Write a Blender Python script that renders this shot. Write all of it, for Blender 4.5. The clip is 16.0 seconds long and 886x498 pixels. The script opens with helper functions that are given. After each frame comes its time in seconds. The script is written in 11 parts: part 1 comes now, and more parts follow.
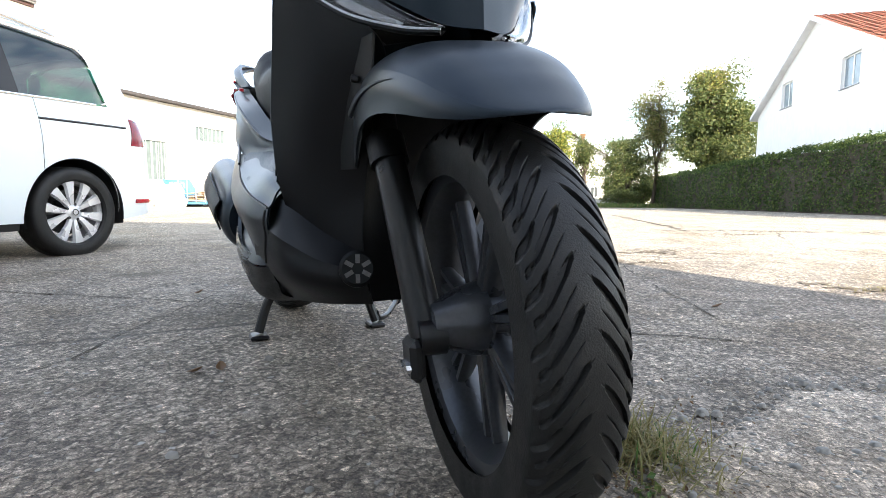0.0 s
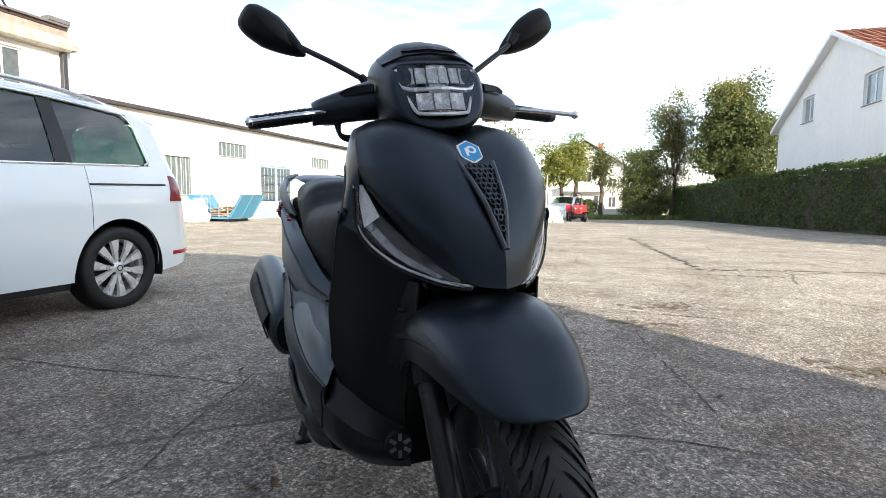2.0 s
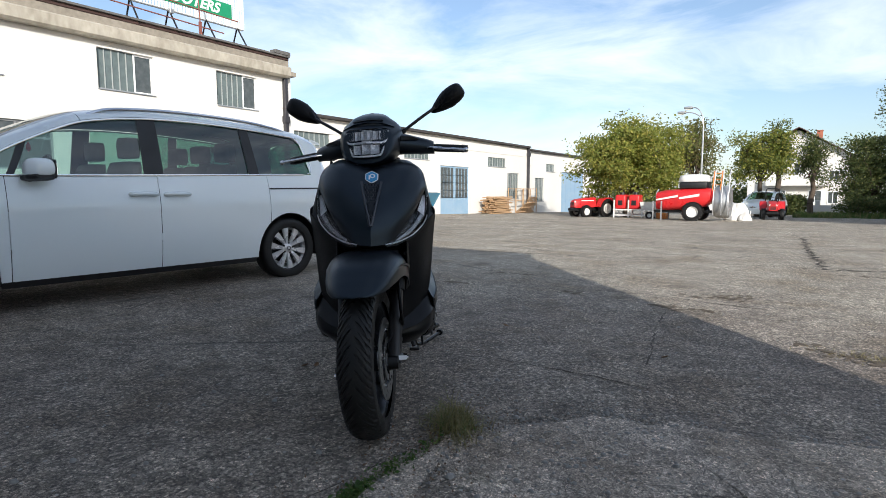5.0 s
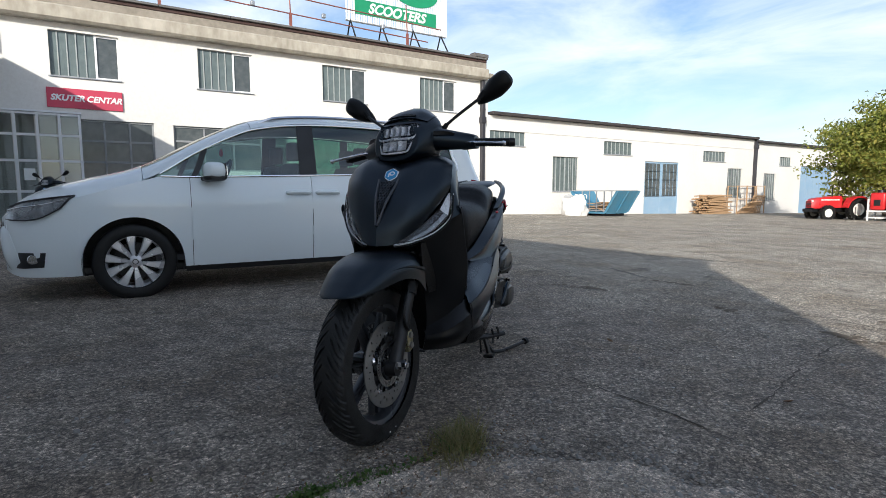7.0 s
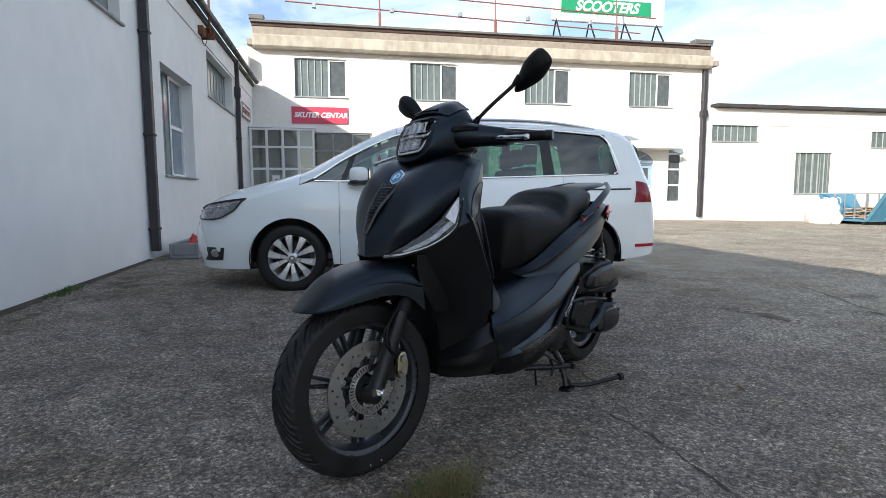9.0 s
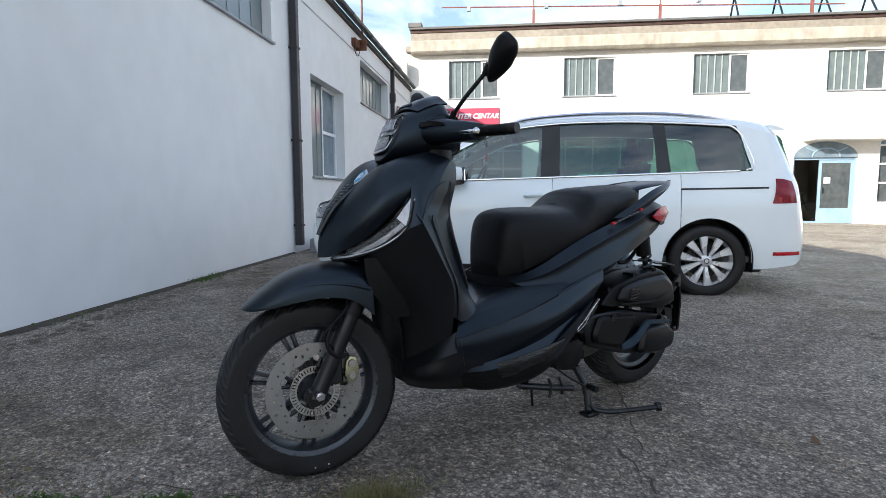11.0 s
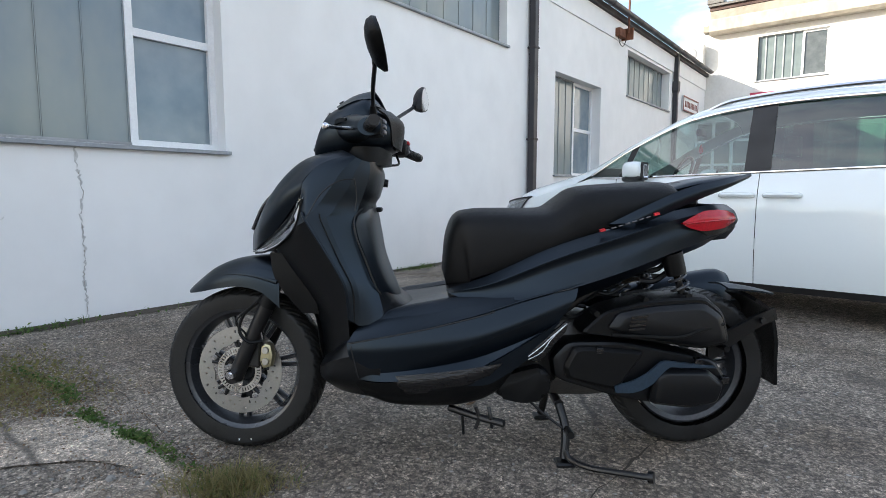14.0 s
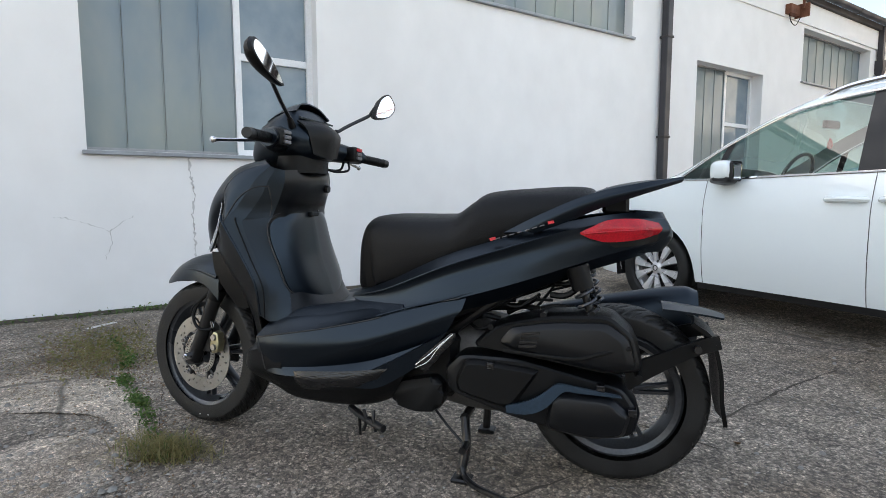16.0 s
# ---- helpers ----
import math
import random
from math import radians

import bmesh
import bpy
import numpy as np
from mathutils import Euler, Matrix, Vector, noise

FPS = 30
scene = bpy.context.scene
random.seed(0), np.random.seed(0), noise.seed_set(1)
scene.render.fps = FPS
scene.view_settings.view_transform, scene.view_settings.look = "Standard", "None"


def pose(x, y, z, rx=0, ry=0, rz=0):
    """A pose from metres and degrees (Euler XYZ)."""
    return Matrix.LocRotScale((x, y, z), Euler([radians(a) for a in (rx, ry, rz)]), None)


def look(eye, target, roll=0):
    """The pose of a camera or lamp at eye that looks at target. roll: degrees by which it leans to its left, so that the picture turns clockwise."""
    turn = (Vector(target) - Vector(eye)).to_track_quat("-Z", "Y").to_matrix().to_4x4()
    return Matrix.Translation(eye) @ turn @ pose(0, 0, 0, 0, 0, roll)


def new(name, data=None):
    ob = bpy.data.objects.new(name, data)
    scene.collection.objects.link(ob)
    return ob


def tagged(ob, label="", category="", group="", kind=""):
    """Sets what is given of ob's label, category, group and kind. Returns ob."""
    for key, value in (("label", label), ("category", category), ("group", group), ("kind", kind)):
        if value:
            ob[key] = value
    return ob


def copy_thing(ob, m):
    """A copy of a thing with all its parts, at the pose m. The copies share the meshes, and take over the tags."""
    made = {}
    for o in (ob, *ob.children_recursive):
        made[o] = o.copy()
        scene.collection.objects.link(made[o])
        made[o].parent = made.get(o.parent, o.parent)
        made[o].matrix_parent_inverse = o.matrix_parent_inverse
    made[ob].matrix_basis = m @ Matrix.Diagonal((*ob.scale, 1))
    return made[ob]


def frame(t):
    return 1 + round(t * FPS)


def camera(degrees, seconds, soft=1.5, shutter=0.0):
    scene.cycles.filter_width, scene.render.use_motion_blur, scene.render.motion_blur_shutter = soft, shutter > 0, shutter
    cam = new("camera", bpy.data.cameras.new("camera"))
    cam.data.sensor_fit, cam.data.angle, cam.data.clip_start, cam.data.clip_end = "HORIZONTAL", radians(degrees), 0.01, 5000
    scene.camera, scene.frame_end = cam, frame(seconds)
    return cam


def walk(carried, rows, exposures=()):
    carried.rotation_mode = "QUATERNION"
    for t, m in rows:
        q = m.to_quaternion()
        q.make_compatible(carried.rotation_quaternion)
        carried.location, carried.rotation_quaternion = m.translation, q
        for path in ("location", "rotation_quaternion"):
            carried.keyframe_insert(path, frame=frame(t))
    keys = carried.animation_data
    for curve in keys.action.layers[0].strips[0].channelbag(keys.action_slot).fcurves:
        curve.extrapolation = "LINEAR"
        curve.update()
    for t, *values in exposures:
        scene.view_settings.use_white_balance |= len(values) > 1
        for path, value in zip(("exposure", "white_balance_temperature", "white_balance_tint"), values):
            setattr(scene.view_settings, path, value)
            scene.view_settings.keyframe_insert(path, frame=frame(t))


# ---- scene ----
from mathutils import bvhtree

cam = camera(77.7, 16.0, soft=0.75)
# seconds, x, y, z, yaw, pitch, roll
PATH = [
    (0, 0.089, -0.812, 0.474, 14.03, 83.92, -0.23),
    (0.5, 0.063, -0.802, 0.546, 14.76, 84.01, -0.41),
    (1, 0.041, -0.813, 0.636, 15.29, 84.10, -0.53),
    (1.5, 0.040, -0.862, 0.757, 15.62, 84.31, -0.57),
    (2, 0.102, -0.983, 0.877, 15.77, 84.53, -0.44),
    (2.5, 0.270, -1.175, 0.924, 16.56, 84.88, -0.26),
    (3, 0.464, -1.370, 0.958, 19.28, 85.03, -0.23),
    (3.5, 0.672, -1.546, 0.958, 22.43, 84.95, -0.29),
    (4, 0.902, -1.614, 0.941, 26.94, 84.67, -0.26),
    (6.5, 1.702, -1.061, 0.898, 49.06, 83.83, 0.17),
    (7, 1.719, -0.876, 0.908, 56.47, 83.93, 0.11),
    (7.5, 1.730, -0.663, 0.912, 65.63, 84.00, 0.33),
    (8, 1.705, -0.451, 0.915, 71.74, 83.99, 0.25),
    (8.5, 1.719, -0.259, 0.918, 74.61, 84.11, 0.22),
    (9, 1.731, -0.079, 0.911, 78.93, 84.27, 0.18),
    (11.5, 1.627, 0.799, 0.911, 101.66, 84.30, 0.21),
    (12, 1.596, 1.005, 0.927, 107.78, 84.38, 0.21),
    (12.5, 1.491, 1.208, 0.914, 113.57, 84.36, 0.21),
    (13, 1.370, 1.398, 0.925, 117.90, 84.27, 0.16),
    (13.5, 1.228, 1.589, 0.915, 123.85, 84.29, 0.08),
    (14, 1.041, 1.736, 0.909, 128.38, 84.16, 0.00),
    (14.5, 0.863, 1.915, 0.906, 131.75, 84.15, 0.11),
    (15, 0.718, 2.093, 0.911, 136.27, 84.28, 0.04),
    (15.5, 0.562, 2.218, 0.925, 141.12, 84.20, -0.02),
    (16, 0.392, 2.343, 0.924, 146.48, 84.30, 0.03),
]
# seconds, stops, kelvin, tint
EXPOSURE = [(0.0, 2.1, 6500, 10), (1.0, 1.77, 6420, 10), (1.5, 1.55, 6400, 10), (2.5, 1.0, 6330, 10), (3.5, 0.58, 6180, 10), (4.0, 0.46, 6080, 10), (6.5, 0.17, 5900, 10), (7.5, 0.35, 5980, 10),
            (9.0, 0.66, 6100, 10), (11.5, 1.02, 6050, 10), (12.5, 1.2, 6100, 10), (14.5, 1.42, 6480, 10), (16.0, 1.53, 6700, 10)]
walk(cam, [(t, pose(x, y, z, pitch, roll, yaw)) for t, x, y, z, yaw, pitch, roll in PATH], exposures=EXPOSURE)

# ---- world and sun ----
SUN_ELEV, SUN_AZ = 21.0, 135.0  # degrees above the horizon; clockwise from +y
world = bpy.data.worlds.new("world")
scene.world = world
world.use_nodes = True
wn, wl = world.node_tree.nodes, world.node_tree.links
wn.clear()
w_out = wn.new("ShaderNodeOutputWorld")
w_bg = wn.new("ShaderNodeBackground")
w_bg.inputs["Strength"].default_value = 0.138
w_sky = wn.new("ShaderNodeTexSky")
w_sky.sky_type = "NISHITA"
w_sky.sun_disc = False
w_sky.sun_elevation = radians(SUN_ELEV)
w_sky.sun_rotation = radians(SUN_AZ)
w_sky.altitude, w_sky.air_density, w_sky.dust_density = 200, 1.0, 1.6
w_co = wn.new("ShaderNodeTexCoord")
w_map = wn.new("ShaderNodeMapping")
w_map.inputs["Scale"].default_value = (1.3, 2.2, 5.5)
w_map.inputs["Rotation"].default_value = (0.1, 0.25, 0.6)
w_n1 = wn.new("ShaderNodeTexNoise")
w_n1.inputs["Scale"].default_value = 1.7
w_n1.inputs["Detail"].default_value = 7
w_n1.inputs["Roughness"].default_value = 0.58
w_n1.inputs["Distortion"].default_value = 0.5
w_rp = wn.new("ShaderNodeValToRGB")
w_rp.color_ramp.elements[0].position, w_rp.color_ramp.elements[1].position = 0.40, 0.75
w_rp.color_ramp.elements[0].color = (0.06, 0.06, 0.06, 1)
w_mx = wn.new("ShaderNodeMix")
w_mx.data_type = "RGBA"
w_mx.inputs["B"].default_value = (7.2, 7.4, 7.6, 1)
wl.new(w_co.outputs["Generated"], w_map.inputs["Vector"])
wl.new(w_map.outputs["Vector"], w_n1.inputs["Vector"])
wl.new(w_n1.outputs["Fac"], w_rp.inputs["Fac"])
w_xyz = wn.new("ShaderNodeSeparateXYZ")
wl.new(w_co.outputs["Generated"], w_xyz.inputs["Vector"])
w_thin = wn.new("ShaderNodeMapRange")  # the high cloud thins out towards the zenith
w_thin.inputs["From Min"].default_value, w_thin.inputs["From Max"].default_value = 0.50, 0.88
w_thin.inputs["To Min"].default_value, w_thin.inputs["To Max"].default_value = 1.0, 0.45
wl.new(w_xyz.outputs["Z"], w_thin.inputs["Value"])
w_cov = wn.new("ShaderNodeMath")
w_cov.operation = "MULTIPLY"
wl.new(w_rp.outputs["Color"], w_cov.inputs[0])
wl.new(w_thin.outputs["Result"], w_cov.inputs[1])
wl.new(w_cov.outputs["Value"], w_mx.inputs["Factor"])
wl.new(w_sky.outputs["Color"], w_mx.inputs["A"])
wl.new(w_mx.outputs["Result"], w_bg.inputs["Color"])
wl.new(w_bg.outputs["Background"], w_out.inputs["Surface"])

sun = new("sun", bpy.data.lights.new("sun", "SUN"))
sun.data.energy, sun.data.angle, sun.data.color = 5.0, radians(0.5), (1.0, 0.90, 0.76)
_a = radians(SUN_AZ)
sun.matrix_world = look((0, 0, 0), (-math.sin(_a) * math.cos(radians(SUN_ELEV)), -math.cos(_a) * math.cos(radians(SUN_ELEV)), -math.sin(radians(SUN_ELEV))))


# ---- materials ----
def material(name, colour, rough=0.6, metal=0.0, second=None, big=1.5, small=60.0, amount=0.35, bump=0.15, bump_scale=None, rough_var=0.12, coat=0.0, stretch=None, spec=None):
    """A surface with blotches at two scales, uneven gloss and a fine relief. big, small: features per metre."""
    m = bpy.data.materials.new(name)
    m.use_nodes = True
    n, l = m.node_tree.nodes, m.node_tree.links
    b = n["Principled BSDF"]
    co = n.new("ShaderNodeTexCoord")
    src = co.outputs["Object"]
    if stretch:
        mp = n.new("ShaderNodeMapping")
        mp.inputs["Scale"].default_value = stretch
        l.new(src, mp.inputs["Vector"])
        src = mp.outputs["Vector"]
    n1, n2 = n.new("ShaderNodeTexNoise"), n.new("ShaderNodeTexNoise")
    for q, sc, dt in ((n1, big, 5), (n2, small, 4)):
        q.inputs["Scale"].default_value, q.inputs["Detail"].default_value = sc, dt
        l.new(src, q.inputs["Vector"])
    add = n.new("ShaderNodeMath")
    add.operation = "ADD"
    l.new(n1.outputs["Fac"], add.inputs[0])
    l.new(n2.outputs["Fac"], add.inputs[1])
    ramp = n.new("ShaderNodeMapRange")
    ramp.inputs["From Min"].default_value, ramp.inputs["From Max"].default_value = 0.7, 1.3
    l.new(add.outputs[0], ramp.inputs["Value"])
    second = second or tuple(c * (1 - amount) for c in colour)
    mix = n.new("ShaderNodeMix")
    mix.data_type = "RGBA"
    mix.inputs["A"].default_value, mix.inputs["B"].default_value = (*colour, 1), (*second, 1)
    l.new(ramp.outputs["Result"], mix.inputs["Factor"])
    l.new(mix.outputs["Result"], b.inputs["Base Color"])
    rr = n.new("ShaderNodeMapRange")
    rr.inputs["From Min"].default_value, rr.inputs["From Max"].default_value = 0.3, 0.7
    rr.inputs["To Min"].default_value, rr.inputs["To Max"].default_value = max(0.02, rough - rough_var), min(1, rough + rough_var)
    l.new(n1.outputs["Fac"], rr.inputs["Value"])
    l.new(rr.outputs["Result"], b.inputs["Roughness"])
    b.inputs["Metallic"].default_value = metal
    b.inputs["Coat Weight"].default_value = coat
    if spec is not None:
        b.inputs["Specular IOR Level"].default_value = spec
    if bump:
        n3 = n.new("ShaderNodeTexNoise")
        n3.inputs["Scale"].default_value, n3.inputs["Detail"].default_value = bump_scale or small * 2, 3
        l.new(src, n3.inputs["Vector"])
        bp = n.new("ShaderNodeBump")
        bp.inputs["Strength"].default_value, bp.inputs["Distance"].default_value = bump, 0.004
        l.new(n3.outputs["Fac"], bp.inputs["Height"])
        l.new(bp.outputs["Normal"], b.inputs["Normal"])
    return m


def glass(name, colour=(0.9, 0.95, 0.95), rough=0.0, ior=1.45):
    m = bpy.data.materials.new(name)
    m.use_nodes = True
    b = m.node_tree.nodes["Principled BSDF"]
    b.inputs["Base Color"].default_value = (*colour, 1)
    b.inputs["Transmission Weight"].default_value = 1.0
    b.inputs["Roughness"].default_value = rough
    b.inputs["IOR"].default_value = ior
    return m


def pane_glass(name, tint, gloss=0.10):
    """Thin window glass: lets light straight through, tinted, with a mirror film that grows at grazing angles."""
    m = bpy.data.materials.new(name)
    m.use_nodes = True
    n, l = m.node_tree.nodes, m.node_tree.links
    n.clear()
    out, mix = n.new("ShaderNodeOutputMaterial"), n.new("ShaderNodeMixShader")
    tr, gl, fr = n.new("ShaderNodeBsdfTransparent"), n.new("ShaderNodeBsdfGlossy"), n.new("ShaderNodeLayerWeight")
    tr.inputs["Color"].default_value = (*tint, 1)
    gl.inputs["Roughness"].default_value = 0.015
    fr.inputs["Blend"].default_value = 0.5
    steep, film = n.new("ShaderNodeMath"), n.new("ShaderNodeMapRange")
    steep.operation = "POWER"
    steep.inputs[1].default_value = 3.0
    film.inputs["To Min"].default_value, film.inputs["To Max"].default_value = gloss * 0.7, 0.85
    l.new(fr.outputs["Facing"], steep.inputs[0])
    l.new(steep.outputs["Value"], film.inputs["Value"])
    l.new(film.outputs["Result"], mix.inputs["Fac"])
    l.new(tr.outputs["BSDF"], mix.inputs[1])
    l.new(gl.outputs["BSDF"], mix.inputs[2])
    l.new(mix.outputs["Shader"], out.inputs["Surface"])
    return m


M = {}
M["matt_black"] = material("matt_blue_black_paint", (0.0030, 0.0045, 0.0072), 0.33, second=(0.0023, 0.0034, 0.0054), big=3, small=180, bump=0.05, bump_scale=900, rough_var=0.04, spec=0.44)
# blue tint of the sheen also stands in for blue sky in reflections
M["matt_black"].node_tree.nodes["Principled BSDF"].inputs["Specular Tint"].default_value = (0.66, 0.83, 1.0, 1)
M["plastic"] = material("grained_black_plastic", (0.0030, 0.0033, 0.0038), 0.44, big=6, small=240, bump=0.2, bump_scale=700, rough_var=0.07, spec=0.22)
M["sheen"] = material("satin_black_plastic", (0.0036, 0.0044, 0.0058), 0.36, big=4, small=200, bump=0.1, bump_scale=600, rough_var=0.06, spec=0.30)
M["seat"] = material("black_seat_vinyl", (0.0042, 0.0044, 0.0050), 0.50, big=5, small=120, bump=0.3, bump_scale=500, rough_var=0.08, spec=0.2)
M["rubber"] = material("tyre_rubber", (0.0040, 0.0040, 0.0044), 0.50, second=(0.014, 0.0137, 0.013), big=12, small=300, bump=0.22, bump_scale=520, rough_var=0.16, spec=0.33)
M["rim"] = material("dark_satin_rim_paint", (0.062, 0.066, 0.074), 0.29, metal=0.5, big=5, small=120, bump=0.05, rough_var=0.06)
M["blade"] = material("satin_blue_grey_paint", (0.034, 0.058, 0.088), 0.32, metal=0.3, big=5, small=120, bump=0.05, rough_var=0.06)
M["steel"] = material("brushed_steel", (0.55, 0.54, 0.52), 0.32, metal=1.0, amount=0.25, big=12, small=160, bump=0.08)
M["disc_steel"] = material("worn_disc_steel", (0.33, 0.323, 0.31), 0.42, metal=0.9, second=(0.28, 0.273, 0.26), amount=0.3, big=10, small=160, bump=0.1)
# grained pad; its lighter blue tone stands in for the sky above it
M["pad"] = material("grained_footboard_plastic", (0.0075, 0.0095, 0.0135), 0.42, second=(0.005, 0.0065, 0.0095), big=6, small=260, bump=0.25, bump_scale=800, rough_var=0.06, spec=0.42)
M["pad"].node_tree.nodes["Principled BSDF"].inputs["Specular Tint"].default_value = (0.66, 0.83, 1.0, 1)
M["chrome"] = material("bright_chrome", (0.75, 0.76, 0.78), 0.10, metal=1.0, amount=0.1, big=8, small=90, bump=0.0, rough_var=0.04)
M["lamp_silver"] = material("silvered_lamp_reflector", (0.72, 0.73, 0.75), 0.22, metal=0.6, amount=0.25, big=60, small=200, bump=0.3, bump_scale=120)
M["lamp_dark"] = material("smoked_lamp_reflector", (0.74, 0.75, 0.765), 0.24, metal=0.35, second=(0.38, 0.385, 0.40), big=70, small=220, bump=0.3, bump_scale=140)
M["lamp_bright"] = material("bright_indicator_reflector", (0.86, 0.87, 0.88), 0.32, metal=0.15, amount=0.2, big=60, small=200, bump=0.3, bump_scale=120)
M["gold"] = material("gold_anodised_caliper", (0.46, 0.42, 0.27), 0.36, metal=0.9, amount=0.25, big=20, small=140, bump=0.1)
M["dark_metal"] = material("black_lacquered_steel", (0.010, 0.010, 0.011), 0.36, metal=0.25, big=9, small=130, bump=0.08)
M["engine"] = material("grey_cast_alloy", (0.16, 0.155, 0.15), 0.55, metal=0.7, big=8, small=140, bump=0.3)
M["film"] = material("glossy_black_film", (0.007, 0.007, 0.008), 0.24, amount=0.3, big=20, small=90, bump=0.5, bump_scale=60, rough_var=0.10, stretch=(0.5, 1, 3))
M["lens"] = glass("clear_lamp_lens", (0.97, 0.98, 1.0), 0.0, 1.3)
M["mirror"] = material("mirror_glass", (0.86, 0.88, 0.9), 0.03, metal=1.0, amount=0.04, bump=0.0, rough_var=0.01)
M["red_lens"] = material("red_tail_lamp_lens", (0.50, 0.008, 0.018), 0.20, second=(0.24, 0.003, 0.010), big=24, small=200, bump=0.05, coat=0.15, spec=0.3)
M["car_red_lens"] = material("dark_red_car_lamp", (0.30, 0.008, 0.020), 0.14, second=(0.11, 0.004, 0.010), big=14, small=90, bump=0.05, coat=0.1, spec=0.3)
M["blue"] = material("bright_blue_enamel", (0.03, 0.27, 0.55), 0.3, amount=0.15, bump=0.0)
M["white_mark"] = material("white_marking", (0.75, 0.76, 0.78), 0.4, amount=0.1, bump=0.0)
M["red_switch"] = material("red_switch_plastic", (0.55, 0.02, 0.03), 0.4, amount=0.15, bump=0.0)
M["grey_mark"] = material("grey_lettering", (0.13, 0.13, 0.14), 0.4, amount=0.15, bump=0.0)
M["car_white"] = material("white_car_lacquer", (0.80, 0.855, 0.865), 0.22, amount=0.04, big=1.2, small=300, bump=0.02, rough_var=0.05, coat=0.8)
M["car_glass"] = pane_glass("tinted_car_glass", (0.56, 0.72, 0.69), 0.15)
M["car_dark_glass"] = pane_glass("dark_privacy_glass", (0.19, 0.36, 0.29), 0.15)
M["car_alloy"] = material("silver_alloy_wheel", (0.66, 0.66, 0.67), 0.30, metal=0.45, amount=0.12, big=6, small=120, bump=0.02)
M["car_trim"] = material("black_car_trim", (0.012, 0.012, 0.013), 0.45, amount=0.2, big=6, small=150, bump=0.05)
M["cabin"] = material("dark_grey_car_cabin", (0.13, 0.13, 0.135), 0.8, amount=0.3, big=5, small=90, bump=0.1)
M["lamp_grey"] = material("grey_car_lamp_housing", (0.34, 0.35, 0.36), 0.25, metal=0.5, second=(0.16, 0.165, 0.17), big=7, small=60, bump=0.1)
M["lamp_glass"] = pane_glass("clear_headlamp_cover", (0.95, 0.96, 0.97), 0.06)
M["bike_green"] = material("dark_green_bicycle_enamel", (0.02, 0.09, 0.07), 0.35, amount=0.3, big=6, small=60, bump=0.05)
M["plaster"] = material("white_rendered_plaster", (0.80, 0.80, 0.795), 0.85, second=(0.735, 0.735, 0.73), big=0.7, small=3.5, bump=0.10, bump_scale=60, stretch=(1, 1, 0.8))
M["plaster_b"] = material("white_painted_facade", (0.70, 0.69, 0.655), 0.86, second=(0.62, 0.60, 0.56), big=0.4, small=14, bump=0.3, bump_scale=50)
M["concrete"] = material("weathered_concrete", (0.31, 0.28, 0.232), 0.9, second=(0.20, 0.178, 0.145), big=0.8, small=7, bump=0.3, bump_scale=50)
M["concrete_cream"] = material("cream_weathered_concrete", (0.46, 0.425, 0.36), 0.9, second=(0.28, 0.255, 0.205), big=1.1, small=6, bump=0.3, bump_scale=50, stretch=(1.0, 1.0, 0.5))
M["channel_dark"] = material("dim_channel_glass", (0.140, 0.172, 0.172), 0.16, second=(0.095, 0.120, 0.120), big=0.9, small=5, bump=0.05, bump_scale=30)
M["bar_pale"] = material("pale_glazing_bar", (0.36, 0.39, 0.385), 0.5, amount=0.2, big=3, small=40, bump=0.05)
M["white_frame"] = material("white_window_frame", (0.78, 0.79, 0.80), 0.45, amount=0.12, big=3, small=70, bump=0.05)
M["grey_frame"] = material("weathered_steel_frame", (0.30, 0.31, 0.32), 0.6, amount=0.35, big=4, small=70, bump=0.15)
M["pipe"] = material("dark_brown_lacquered_pipe", (0.035, 0.034, 0.040), 0.5, amount=0.3, big=3, small=70, bump=0.1)
M["sill"] = material("grey_zinc_sill", (0.30, 0.32, 0.34), 0.5, metal=0.3, amount=0.25, big=4, small=60, bump=0.1)
# blue and pale tones in these two put reflected sky into the colour
M["profiled"] = material("ribbed_channel_glass", (0.120, 0.172, 0.215), 0.12, second=(0.255, 0.275, 0.255), big=0.8, small=2.5, bump=0.1, bump_scale=30, stretch=(1, 1, 0.5))
M["pane"] = material("dim_window_pane", (0.115, 0.165, 0.215), 0.06, second=(0.24, 0.285, 0.305), big=0.8, small=4, bump=0.0, rough_var=0.03)
M["pane_dark"] = material("dark_window_pane", (0.045, 0.055, 0.06), 0.05, second=(0.10, 0.11, 0.11), big=1.2, small=6, bump=0.0, rough_var=0.03)
M["curtain"] = material("pale_curtain", (0.55, 0.52, 0.44), 0.9, amount=0.3, big=3, small=30, bump=0.2)
M["rust"] = material("rusty_iron", (0.20, 0.075, 0.035), 0.8, second=(0.09, 0.035, 0.02), big=8, small=60, bump=0.4)
M["rail_red"] = material("faded_red_railing", (0.26, 0.09, 0.07), 0.7, amount=0.4, big=4, small=60, bump=0.2)
M["roof_dark"] = material("dark_roof_edge", (0.05, 0.043, 0.042), 0.7, amount=0.35, big=2, small=40, bump=0.3)
M["rust_dark"] = material("dark_red_brown_gap", (0.060, 0.030, 0.024), 0.7, amount=0.4, big=3, small=40, bump=0.2)
M["coping"] = material("weathered_grey_coping", (0.135, 0.13, 0.125), 0.6, amount=0.35, big=2, small=40, bump=0.25)
M["tile_red"] = material("red_roof_tile", (0.38, 0.13, 0.075), 0.8, second=(0.26, 0.09, 0.055), big=2, small=30, bump=0.4)
M["roof_brown"] = material("brown_roof_tile", (0.16, 0.10, 0.08), 0.85, amount=0.35, big=2, small=30, bump=0.4)
